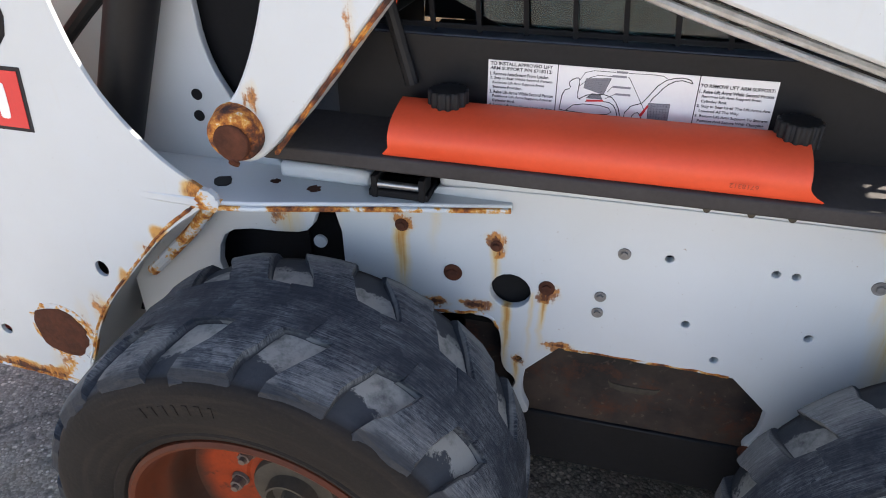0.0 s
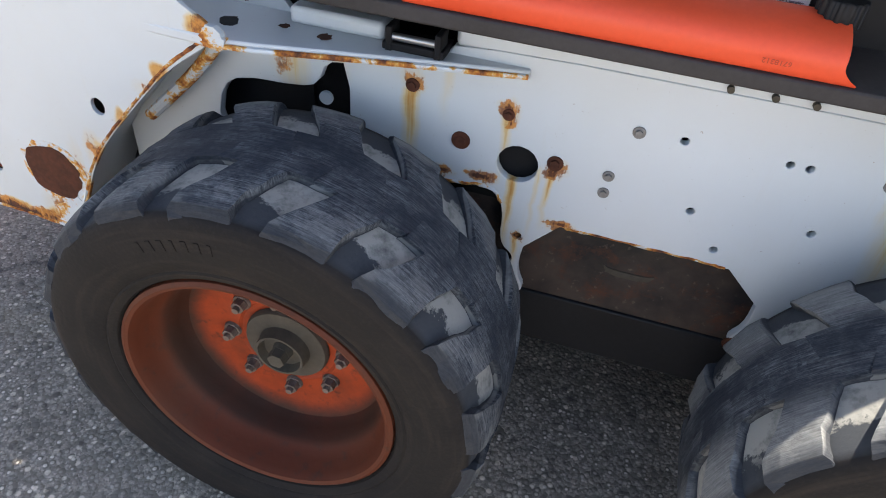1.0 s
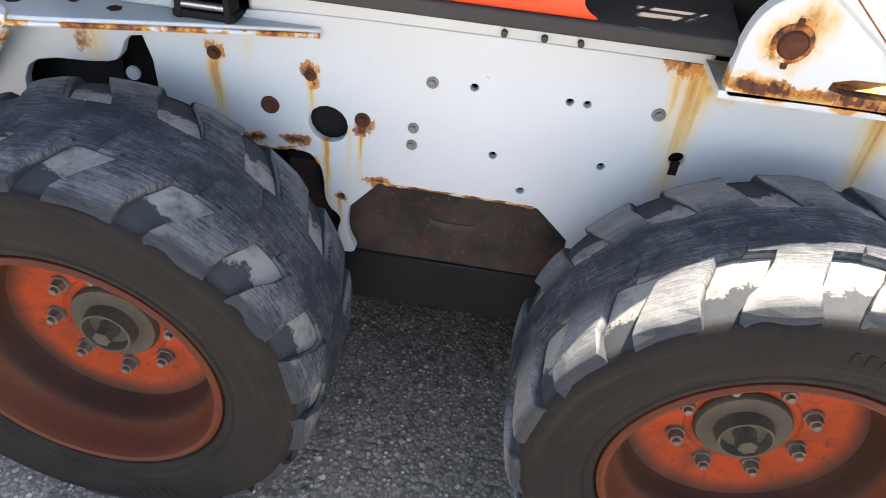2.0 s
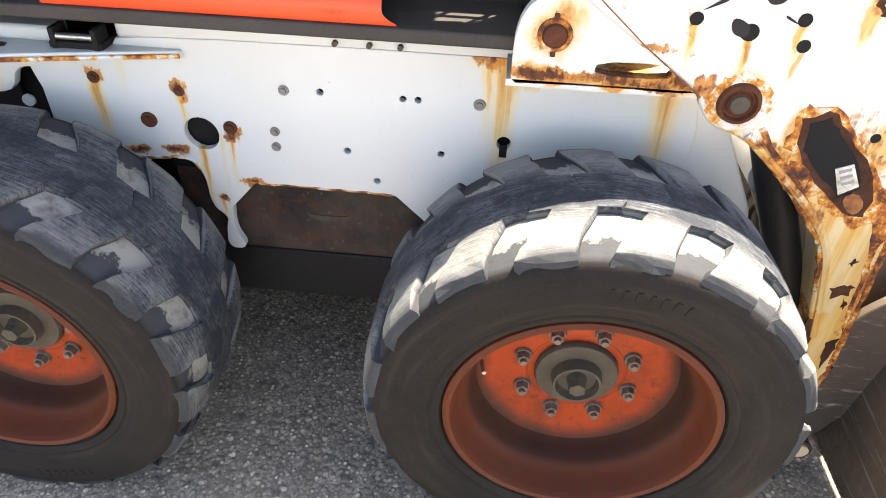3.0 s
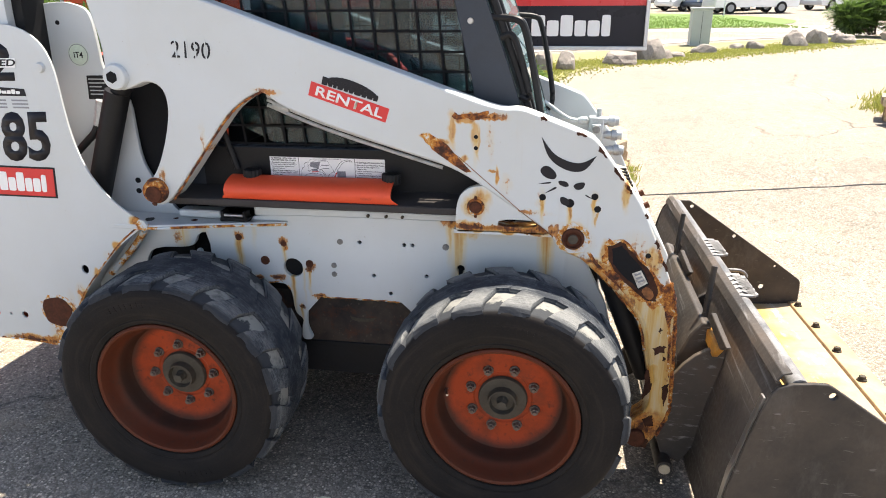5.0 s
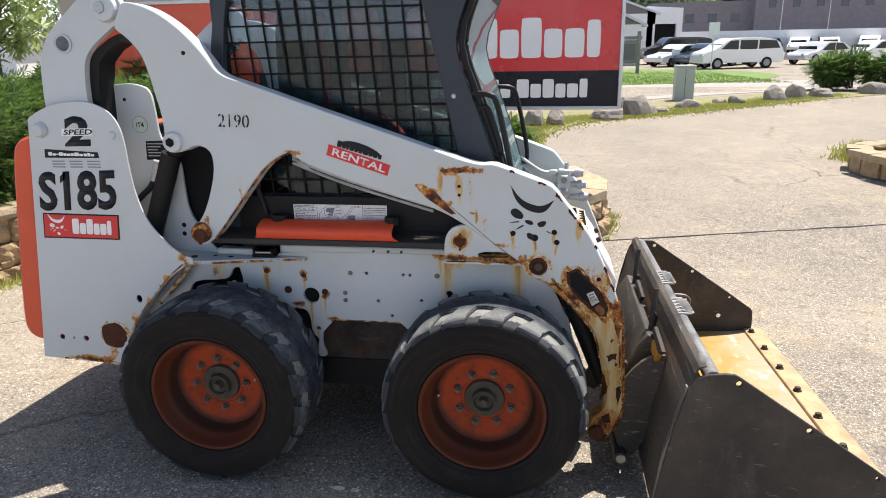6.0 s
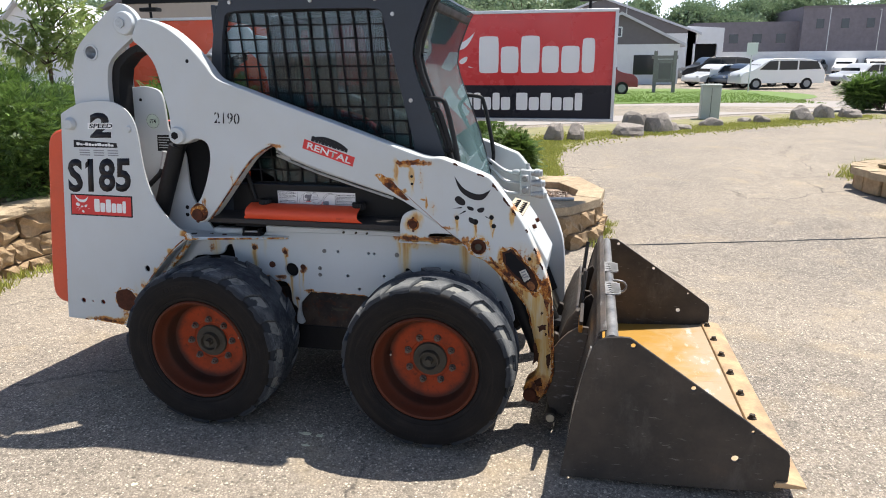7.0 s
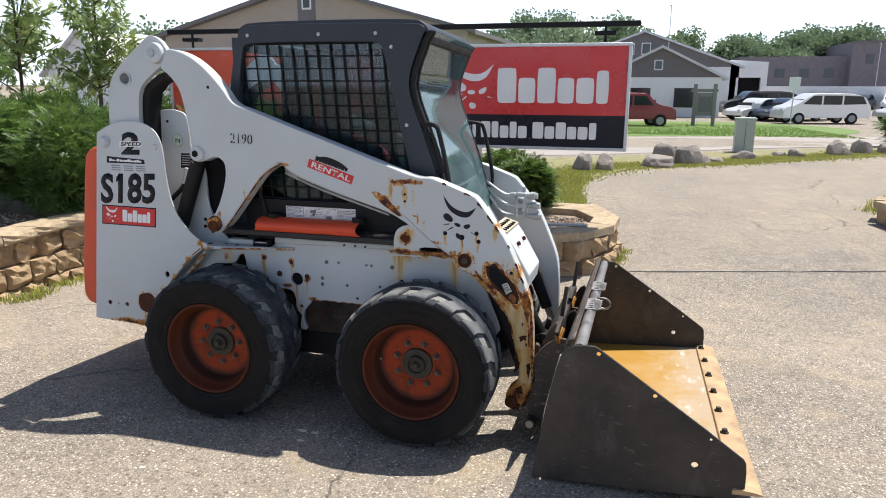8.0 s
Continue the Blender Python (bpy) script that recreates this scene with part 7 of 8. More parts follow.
def fronds(bm, rnd, centre, size, count, length, width):
    """Feathered sprays that arch outwards, needles in two rows along each stem."""
    for _ in range(count):
        d = Vector((rnd.gauss(0, 1), rnd.gauss(0, 1), rnd.gauss(0, 0.9))).normalized()
        k = rnd.uniform(0.45, 0.95)
        p = Vector(centre) + Vector((d.x * size[0], d.y * size[1], d.z * size[2])) * k
        way = (Vector((d.x, d.y, 0.35 * d.z + 0.22)) + Vector((rnd.uniform(-.35, .35), rnd.uniform(-.35, .35), rnd.uniform(-.25, .35)))).normalized()
        side = way.cross(Vector((rnd.uniform(-.3, .3), rnd.uniform(-.3, .3), 1))).normalized()
        reach = length * rnd.uniform(1.8, 3.2)
        n = 9
        for i in range(n):
            u = (i + 0.5) / n
            q = p + way * (u * reach) - Vector((0, 0, 0.25 * reach * u * u))
            l = length * (1.05 - 0.75 * u) * rnd.uniform(0.75, 1.15)
            for sgn in (-1, 1):
                w = (way * 0.75 + side * sgn * 0.8 + Vector((0, 0, rnd.uniform(-0.15, 0.25)))).normalized()
                c = way * (width * rnd.uniform(0.8, 1.4))
                bm.faces.new([bm.verts.new(q - c * 0.4), bm.verts.new(q + w * l * 0.55 - c), bm.verts.new(q + w * l), bm.verts.new(q + w * l * 0.5 + c)])


def shrub(name, base, lumps, material, label, category, seed, length=0.075, width=0.008, fan=6, group=""):
    rnd = random.Random(seed)
    t = thing(name, label, category, group, at=base)
    trunk = bmesh.new()
    for cx, cy, cz, sx, sy, sz, n in lumps:
        add_rod(trunk, (cx * 0.2, cy * 0.2, 0), (cx, cy, cz), 0.03, 0.008, 7)
    part("trunk", trunk, m_bark, t)
    bm = bmesh.new()
    for cx, cy, cz, sx, sy, sz, n in lumps:
        sprays(bm, rnd, (cx, cy, cz), (sx * 0.8, sy * 0.8, sz * 0.8), n // 3, length, width, fan)
        fronds(bm, rnd, (cx, cy, cz), (sx, sy, sz), n // 4, length, width)
    part("crown", bm, material, t, smooth=False)
    return t


def lumps_in(seed, n, span, height, r, count):
    rnd = random.Random(seed)
    return [(rnd.uniform(-span[0], span[0]), rnd.uniform(-span[1], span[1]), rnd.uniform(height[0], height[1]), r * rnd.uniform(0.7, 1.2), r * rnd.uniform(0.7, 1.2), r * rnd.uniform(0.6, 1.0), count) for _ in range(n)]


JL = "dense dark green evergreen shrub behind the stone wall"
shrub("evergreen_shrub", (-4.55, 3.35, 0.28), lumps_in(1, 16, (0.75, 0.6), (0.30, 0.95), 0.42, 900), m_juniper, JL, "shrub", 11, group="evergreens by the wall")
shrub("evergreen_shrub", (-2.95, 3.9, 0.28), lumps_in(2, 12, (0.6, 0.5), (0.3, 0.95), 0.42, 800), m_juniper, JL, "shrub", 12, group="evergreens by the wall")
shrub("evergreen_shrub", (-6.0, 2.0, 0.28), lumps_in(3, 14, (0.8, 0.6), (0.4, 2.1), 0.45, 800), m_juniper, JL, "shrub", 13, group="evergreens by the wall")
shrub("evergreen_shrub", (-4.9, 4.2, 0.28), lumps_in(4, 14, (0.9, 0.6), (0.4, 1.0), 0.45, 700), m_juniper, JL, "shrub", 14, group="evergreens by the wall")
shrub("evergreen_shrub", (-1.9, 4.6, 0.28), lumps_in(5, 9, (0.6, 0.4), (0.2, 0.6), 0.36, 400), m_juniper, JL, "shrub", 15, group="evergreens by the wall")
shrub("evergreen_shrub", (0.22, 5.05, 0.26), lumps_in(6, 8, (0.22, 0.2), (0.08, 0.42), 0.17, 420), m_juniper, "small bright evergreen shrub under the sign", "shrub", 16, 0.06, 0.010)
shrub("evergreen_shrub", (-0.35, 5.6, 0.28), lumps_in(16, 9, (0.35, 0.25), (0.12, 0.5), 0.26, 300), m_juniper, "dark evergreen shrub under the sign", "shrub", 26, 0.06, 0.010)
shrub("evergreen_shrub", (5.50, 6.95, 0.15), lumps_in(7, 10, (0.42, 0.35), (0.2, 0.9), 0.34, 420), m_juniper, "dark evergreen shrub on the stone-edged island", "shrub", 17)
shrub("evergreen_shrub", (9.2, 19.9, 0.0), lumps_in(8, 9, (0.75, 0.5), (0.25, 0.75), 0.42, 260), m_juniper, "spreading evergreen shrub by the boulders", "shrub", 18, 0.16, 0.025)


m_spruce = leaf("bright_spruce_needles", (0.030, 0.075, 0.018), (0.22, 0.36, 0.085))
shrub("spruce", (-5.35, 2.45, 0.28), lumps_in(41, 20, (0.50, 0.45), (0.35, 2.25), 0.38, 900), m_spruce, "bright green spruce with feathery boughs behind the wall", "tree", 47, 0.085, 0.009)


def young_tree(base, seed, high):
    rnd = random.Random(seed)
    t = thing("young_tree", "slender young tree with pale narrow leaves behind the evergreens", "tree", at=base)
    trunk, crown = bmesh.new(), bmesh.new()
    add_rod(trunk, (0, 0, 0), (0.1, 0, high), 0.035, 0.01, 8)
    for i in range(16):
        z = high * (0.35 + 0.6 * rnd.random())
        a = rnd.uniform(0, 6.28)
        tip = Vector((0.1 + math.cos(a) * 0.55, math.sin(a) * 0.5, z + rnd.uniform(0.2, 0.6)))
        add_rod(trunk, (0.05, 0, z), tip, 0.012, 0.004, 5)
        for j in range(6):
            u = 0.3 + 0.14 * j
            sprays(crown, rnd, Vector((0.05, 0, z)).lerp(tip, u), (0.10, 0.10, 0.12), 9, 0.13, 0.016, 3, -0.3, 0.2)
    part("trunk", trunk, m_bark, t)
    part("crown", crown, m_willow, t, smooth=False)


young_tree((-5.7, 5.2, 0.3), 5, 2.6)
young_tree((-6.8, 5.0, 0.3), 6, 2.9)
young_tree((-7.2, 4.0, 0.3), 8, 2.6)


def leafy_tree(base, high, wide, seed, leaves=1500, label="leafy summer tree in the distance", material=None):
    rnd = random.Random(seed)
    t = thing("tree", label, "tree", "distant trees", at=base)
    trunk, crown = bmesh.new(), bmesh.new()
    add_rod(trunk, (0, 0, 0), (0.1, 0, high * 0.55), high * 0.025, high * 0.012, 8)
    for i in range(9):
        a, z = rnd.uniform(0, 6.28), high * rnd.uniform(0.42, 0.85)
        c = (math.cos(a) * wide * rnd.uniform(0.1, 0.6), math.sin(a) * wide * 0.5, z)
        add_rod(trunk, (0.05, 0, high * 0.4), c, high * 0.010, high * 0.003, 6)
        sprays(crown, rnd, c, (wide * 0.48, wide * 0.48, high * 0.20), leaves // 9, wide * 0.052, wide * 0.029, 3, 0.1, 0.1)
    part("trunk", trunk, m_bark, t)
    part("crown", crown, material or m_hazed_treeleaf, t, smooth=False)


# ---- the dealer's sign ----
SY = 4.10
sign = thing("roadside_sign", "wide red and black sign in an aluminium frame behind the wall", "sign")
SX0, SX1, SZ0, SZM, SZ1 = -3.68, 1.275, 1.040, 1.344, 1.985
part("sign_face_orange", box(SX0, -2.004, SY, SY + 0.20, SZ0, SZ1), m_sign_orange, sign, "plain orange end face", smooth=False)
part("sign_face_red", box(-2.0, SX1, SY, SY + 0.20, SZM, SZ1), m_sign_red, sign, "glossy red upper face", smooth=False)
part("sign_face_black", box(-2.0, SX1, SY + 0.001, SY + 0.20, SZ0, SZM), m_sign_black, sign, "black lower face", smooth=False)
frame_bm = box(SX0 - 0.03, SX1 + 0.03, SY - 0.02, SY + 0.22, SZ1, SZ1 + 0.03)
add_box(frame_bm, SX0 - 0.03, SX1 + 0.03, SY - 0.02, SY + 0.22, SZ0 - 0.03, SZ0)
add_box(frame_bm, SX0 - 0.03, SX0, SY - 0.02, SY + 0.22, SZ0, SZ1)
add_box(frame_bm, SX1, SX1 + 0.03, SY - 0.02, SY + 0.22, SZ0, SZ1)
part("sign_frame", frame_bm, m_alu, sign, bevel=0.004)
word_blocks("sign_word", ((0.040, 1.455), (1.110, 1.455), (0.040, 1.790)), SY, m_sign_white, sign, WORD, 0.003)
lower = [(0.5, 0, 1), (0.35, 0, 0.75), (0.18, 0, 1), (0.12, 0, 0), (0.5, 0, 1), (0.35, 0, 1), (0.45, 0, 0.75), (0.35, 0, 1), (0.45, 0, 0.75), (0.15, 0, 0.0), (0.55, 0, 1), (0.48, 0, 0.75), (0.5, 0, 1), (0.45, 0, 0.75), (0.48, 0, 0.75), (0.35, 0, 1)]
word_blocks("sign_small_word", ((-0.40, 1.115), (1.015, 1.115), (-0.40, 1.275)), SY, m_sign_white, sign, [s if s[2] else (s[0], 0.0, 0.004) for s in lower], 0.003)
emblem(-0.20, 1.66, 0.40, SY, m_sign_white, sign)
bar_bm = box(SX0 - 0.07, SX1 + 0.09, SY + 0.06, SY + 0.13, 2.165, 2.215)
light_bar = part("light_bar", bar_bm, m_black, sign, "black lamp rail above the sign", bevel=0.004)
for x in (-3.45, -1.2, 1.05):
    part("sign_lamp", box(x - 0.10, x + 0.10, SY + 0.04, SY + 0.15, 2.085, 2.125), m_black, light_bar, bevel=0.01)
    part("lamp_arm", rod((x, SY + 0.095, 2.17), (x, SY + 0.095, 2.00), 0.014, n=10), m_black, light_bar)
for x in (-2.6, -0.2):
    part("sign_post", box(x - 0.06, x + 0.06, SY + 0.04, SY + 0.16, 0.0, SZ0 - 0.03), m_alu, sign)

# ---- buildings ----
def gabled(name, label, x0, x1, y0, y1, base, eave, ridge, wall_mat, gable_mat, roof_mat, along="y", windows=(), lean=0.4):
    """A building whose gable looks towards the yard."""
    t = thing(name, label, "building", at=((x0 + x1) / 2, (y0 + y1) / 2, base))
    cx, cy = (x0 + x1) / 2, (y0 + y1) / 2
    hw, hd = (x1 - x0) / 2, (y1 - y0) / 2
    e, r = eave - base, ridge - base
    part("wall", box(-hw, hw, -hd, hd, 0, e), wall_mat, t, smooth=False)
    part("gable", slab([(-hw, e), (hw, e), (0, r)], -hd, hd), gable_mat, t, smooth=False)
    ov, th = lean, 0.18
    k = (r - e) / hw
    for s in (-1, 1):
        part("roof", slab([(0, r + th), (s * (hw + ov), e - k * ov + th), (s * (hw + ov), e - k * ov), (0, r)], -hd - ov, hd + ov), roof_mat, t, smooth=False)
    for wx, wz, ww, wh in windows:
        win = part("window", box(wx - ww / 2, wx + ww / 2, -hd - 0.05, -hd + 0.02, wz - wh / 2, wz + wh / 2), m_siding, t, smooth=False)
        part("pane", box(wx - ww / 2 + 0.08, wx + ww / 2 - 0.08, -hd - 0.07, -hd - 0.04, wz - wh / 2 + 0.08, wz + wh / 2 - 0.08), m_window, win, smooth=False)
    return t


shed = gabled("metal_shed", "large grey-tan metal building with a low gable behind the sign", -20.5, -5.8, 26.5, 44.0, 0.0, 3.80, 5.80, m_tanwall, m_tanwall, m_gable, windows=((0.04, 5.22, 0.46, 0.72),))
part("wall_trim", box(-0.40, 0.44, -8.79, -8.74, 3.0, 5.66), m_gable, shed, "dark panel below the gable window", smooth=False)
gabled("white_house", "white building with a dark shingled gable", -1.6, 6.5, 50.0, 60.0, -0.5, 2.25, 4.25, m_siding, m_gable, m_roof,
       windows=((-1.5, 1.35, 1.9, 1.5), (1.7, 1.35, 1.6, 1.5), (-0.2, 3.6, 0.6, 0.7)))
hall = gabled("white_hall", "larger white hall with a dark gable and pale roof edge", -7.0, 9.2, 64.0, 80.0, -0.5, 3.3, 6.3, m_siding, m_gable, m_roof,
              windows=((-1.2, 5.4, 0.8, 1.0), (0.2, 5.4, 0.8, 1.0)))
garage = thing("garage", "white flat garage with an open dark door", "building", at=(9.9, 64.0, -0.5))
part("wall", slab([(-1.4, 0), (1.6, 0), (1.6, 4.2), (-1.4, 4.4)], 0, 8, [[(-0.9, 0.25), (1.1, 0.25), (1.1, 2.9), (-0.9, 2.9)]]), m_siding, garage, smooth=False)
part("door", box(-0.95, 1.15, 0.6, 0.7, 0.2, 3.0), m_dark, garage)
gabled("small_white_house", "small white house beyond the evergreens", -36.0, -30.2, 35.0, 44.0, 0.0, 2.4, 4.9, m_siding, m_siding, m_roof)
brick = thing("brick_building", "long dark brown brick building with rows of windows", "building", at=(38.0, 122.0, -0.5))
part("wall", box(-6.0, 60.0, 0, 20, 0, 9.0), m_hazed_brick, brick, smooth=False)
part("wing", box(-22.0, -6.0, 2, 20, 0, 6.9), m_hazed_brick, brick, smooth=False)
part("parapet", box(-6.1, 60.1, -0.1, 0.2, 8.7, 9.1), m_gable, brick, smooth=False)
for i in range(16):
    for z in (6.4,):
        wx = -4.0 + i * 3.6
        part("window", box(wx, wx + 1.1, -0.06, 0.05, z - 0.7, z + 0.7), m_window, brick, smooth=False)
for i in range(4):
    part("window", box(-20.0 + i * 3.6, -18.6 + i * 3.6, 1.94, 2.05, 3.6, 5.0), m_window, brick, smooth=False)
fence = thing("yard_fence", "long pale panel fence across the far car park", "fence", at=(0, 0, 0))
for i in range(12):
    x = 11.0 + 3.2 * i
    y = 72.6 + 0.28 * 3.2 * i
    part("fence_panel", slab([(x, -0.5), (x + 3.1, -0.5), (x + 3.1, 1.7), (x, 1.7)], y, y + 0.1), m_siding, fence, smooth=False)


# ---- vehicles ----
def vehicle(name, label, category, at, turn, paint_mat, length, high, style, group="parked cars"):
    t = thing(name, label, category, group, at=at)
    t.rotation_euler[2] = radians(turn)
    h, l = high, length
    if style == "van":
        body = [(0, 0.32), (0.02 * l, 0.55 * h), (0.16 * l, 0.62 * h), (0.33 * l, 0.97 * h), (0.45 * l, h), (0.90 * l, 0.97 * h), (0.985 * l, 0.60 * h), (l, 0.5 * h), (l, 0.32), (0.98 * l, 0.20 * h), (0.02 * l, 0.20 * h)]
        glass_ = [[(0.22 * l, 0.64 * h), (0.33 * l, 0.91 * h), (0.43 * l, 0.92 * h), (0.43 * l, 0.63 * h)], [(0.45 * l, 0.63 * h), (0.45 * l, 0.92 * h), (0.66 * l, 0.92 * h), (0.66 * l, 0.63 * h)],
                  [(0.68 * l, 0.63 * h), (0.68 * l, 0.92 * h), (0.89 * l, 0.90 * h), (0.94 * l, 0.65 * h)]]
    elif style == "suv":
        body = [(0, 0.35), (0.01 * l, 0.58 * h), (0.24 * l, 0.66 * h), (0.33 * l, 0.97 * h), (0.42 * l, h), (0.93 * l, 0.98 * h), (0.985 * l, 0.62 * h), (l, 0.35), (0.98 * l, 0.24 * h), (0.02 * l, 0.24 * h)]
        glass_ = [[(0.27 * l, 0.64 * h), (0.36 * l, 0.91 * h), (0.50 * l, 0.92 * h), (0.50 * l, 0.64 * h)], [(0.52 * l, 0.64 * h), (0.52 * l, 0.92 * h), (0.70 * l, 0.92 * h), (0.70 * l, 0.64 * h)],
                  [(0.72 * l, 0.64 * h), (0.72 * l, 0.92 * h), (0.91 * l, 0.90 * h), (0.94 * l, 0.66 * h)]]
    else:
        body = [(0, 0.35), (0.01 * l, 0.50 * h), (0.27 * l, 0.60 * h), (0.40 * l, 0.96 * h), (0.50 * l, h), (0.70 * l, 0.97 * h), (0.86 * l, 0.64 * h), (0.99 * l, 0.60 * h), (l, 0.35), (0.98 * l, 0.20 * h), (0.02 * l, 0.20 * h)]
        glass_ = [[(0.31 * l, 0.62 * h), (0.42 * l, 0.91 * h), (0.54 * l, 0.93 * h), (0.54 * l, 0.62 * h)], [(0.56 * l, 0.62 * h), (0.56 * l, 0.93 * h), (0.69 * l, 0.91 * h), (0.81 * l, 0.64 * h)]]
    b = part("body", slab(round_off(body, 2), -0.88, 0.88), paint_mat, t, bevel=0.06)
    for g in glass_:
        for y0, y1 in ((-0.895, -0.875), (0.875, 0.895)):
            part("window", slab(g, y0, y1), m_window, b, smooth=False)
    part("windscreen", box(0.24 * l, 0.245 * l, -0.7, 0.7, 0.66 * h, 0.80 * h), m_window, b)
    for y in (-0.70, 0.60):
        part("headlight", box(-0.01, 0.06, y, y + 0.18, 0.42 * h, 0.50 * h), m_alu, b)
    r = 0.33
    for x in (0.19 * l, 0.79 * l):
        for y in (-0.90, 0.70):
            w = part("wheel", rod((x, y, r), (x, y + 0.2, r), r, n=24), m_tyre_far, t)
            part("hubcap", rod((x, y - 0.01, r), (x, y + 0.21, r), r * 0.60, n=18), m_hubcap, w)
    return t


def on_ground(x, y):
    return (x, y, ground_z(x, y))


vehicle("minivan", "white minivan parked on the far road", "van", on_ground(9.0, 43.0), 15, m_car["white"], 5.1, 1.78, "van")
suv = vehicle("red_suv", "dark red sport utility vehicle parked beside the white building", "car", on_ground(2.85, 35.6), 195, m_car["red"], 4.4, 1.72, "suv")
vehicle("sedan", "white sedan parked in the row", "car", on_ground(6.9, 46.2), 35, m_car["white"], 4.6, 1.42, "sedan")
vehicle("sedan", "dark blue sedan parked in the row", "car", on_ground(8.4, 45.2), 32, m_car["navy"], 4.6, 1.45, "sedan")
vehicle("sedan", "silver sedan parked in the row", "car", on_ground(9.6, 47.5), 25, m_car["silver"], 4.6, 1.42, "sedan")
vehicle("pickup", "black pickup parked by the garage", "car", on_ground(6.6, 50.9), 12, m_car["black"], 5.2, 1.85, "suv")
rnd_c = random.Random(9)
for i in range(7):
    col = rnd_c.choice(["white", "silver", "navy", "black", "red"])
    vehicle("sedan", f"{'dark blue' if col == 'navy' else col} car parked behind the fence", "car", on_ground(16.5 + i * 3.6, 70.5 + i * 1.0), 70 + rnd_c.uniform(-15, 15), m_car[col], 4.5, 1.5, "sedan")
vehicle("sedan", "silver car parked past the minivan", "car", on_ground(15.8, 47.0), 30, m_car["silver"], 4.5, 1.42, "sedan")
vehicle("sedan", "white car parked past the minivan", "car", on_ground(20.0, 50.0), 20, m_car["white"], 4.5, 1.42, "sedan")


# ---- verge, road, boulders and roadside things ----
patch("verge", [(-3.0, 5.6), (-0.6, 5.6), (0.70, 5.8), (0.72, 7.3), (0.56, 8.9), (0.62, 10.3), (1.1, 11.8), (1.9, 12.9), (4.0, 14.2), (7.6, 17.2), (16, 22), (18, 24), (9, 20.2), (4.5, 17.6), (1.5, 15.0), (-1.0, 13.5), (-6.0, 12.0), (-6, 8.5)], 0.012, m_verge, "dry yellow-green verge under the boulders", "verge")
patch("far_road", [(-30, 12.5), (-6.0, 13.0), (-1.0, 14.2), (1.4, 15.6), (4.4, 18.2), (9, 20.8), (18, 25), (60, 42), (60, 52), (20, 31.5), (10, 26.8), (5, 24.4), (0.5, 22.2), (-10, 20.5), (-30, 18)], 0.010, m_concrete, "pale concrete road beyond the verge", "road")
patch("lawn", [(-14, 20.5), (-2, 21.9), (0.6, 22.8), (5, 25.0), (9.0, 27.4), (11.5, 34), (11.0, 39.5), (8.0, 43.0), (4.0, 43.5), (-6, 41), (-14, 38)], 0.014, m_lawn, "mown green lawn across the road", "lawn")


joint = bmesh.new()
rnd_j = random.Random(15)
last = None
for i in range(130):
    x = -12 + 0.25 * i
    y = 3.66 + 0.262 * x + rnd_j.uniform(-0.012, 0.012)
    w = rnd_j.uniform(0.006, 0.016)
    row = [joint.verts.new((x, y + d, ground_z(x, y + d) + 0.004)) for d in (-w, w)]
    if last:
        joint.faces.new((last[0], row[0], row[1], last[1]))
    last = row
tagged(finish("pavement_joint", joint, m_black, smooth=False), "dark sealed joint across the asphalt", "pavement joint", kind="structure")


m_fleck = worn("pale_yellow_fleck", (0.62, 0.60, 0.42), 0.8, 0, 0.3, 60, 0.1)
for x, y, wide_ in ((-0.04, -0.055, 0.030), (0.03, -0.060, 0.016), (0.0, -0.145, 0.018), (-0.55, -0.55, 0.014)):
    outline = ragged_edge([(x + wide_ * math.cos(k * 0.785), y + 0.010 * math.sin(k * 0.785)) for k in range(8)], 0.006, 2)
    mark = slab(outline, ground_z(x, y) + 0.001, ground_z(x, y) + 0.003, axis="z")
    tagged(finish("paint_spot", mark, m_fleck, smooth=False), "pale paint fleck on the asphalt", "paint mark", kind="structure")


def blades(name, count, area, high, wide, material, label, seed):
    rnd = random.Random(seed)
    bm = bmesh.new()
    for _ in range(count):
        x, y, z = area(rnd)
        a, h = rnd.uniform(0, 6.28), high * rnd.uniform(0.5, 1.4)
        dx, dy = math.cos(a) * wide, math.sin(a) * wide
        lx, ly = rnd.uniform(-.6, .6) * h, rnd.uniform(-.6, .6) * h
        bm.faces.new([bm.verts.new((x - dx, y - dy, z)), bm.verts.new((x + dx, y + dy, z)), bm.verts.new((x + lx, y + ly, z + h))])
    return tagged(finish(name, bm, material, smooth=False), label, "plants", kind="stuff")


def along(points, spread):
    def pick(r):
        i = r.randrange(len(points) - 1)
        a, b, u = points[i], points[i + 1], r.random()
        x, y = a[0] + (b[0] - a[0]) * u + r.gauss(0, spread), a[1] + (b[1] - a[1]) * u + r.gauss(0, spread)
        return x, y, ground_z(x, y)
    return pick


def clumps(points, spread):
    def pick(r):
        p = r.choice(points)
        x, y = p[0] + r.gauss(0, spread), p[1] + r.gauss(0, spread)
        return x, y, ground_z(x, y)
    return pick


def clumps_in(edge, wide):
    """A strip of the given width to the left of a line in plan, thick at the line's foot."""
    def pick(r):
        i = r.randrange(len(edge) - 1)
        u = r.random()
        x = edge[i][0] + (edge[i + 1][0] - edge[i][0]) * u - wide * r.random() ** 1.3 + r.gauss(0, 0.05)
        y = edge[i][1] + (edge[i + 1][1] - edge[i][1]) * u
        return x, y, ground_z(x, y)
    return pick


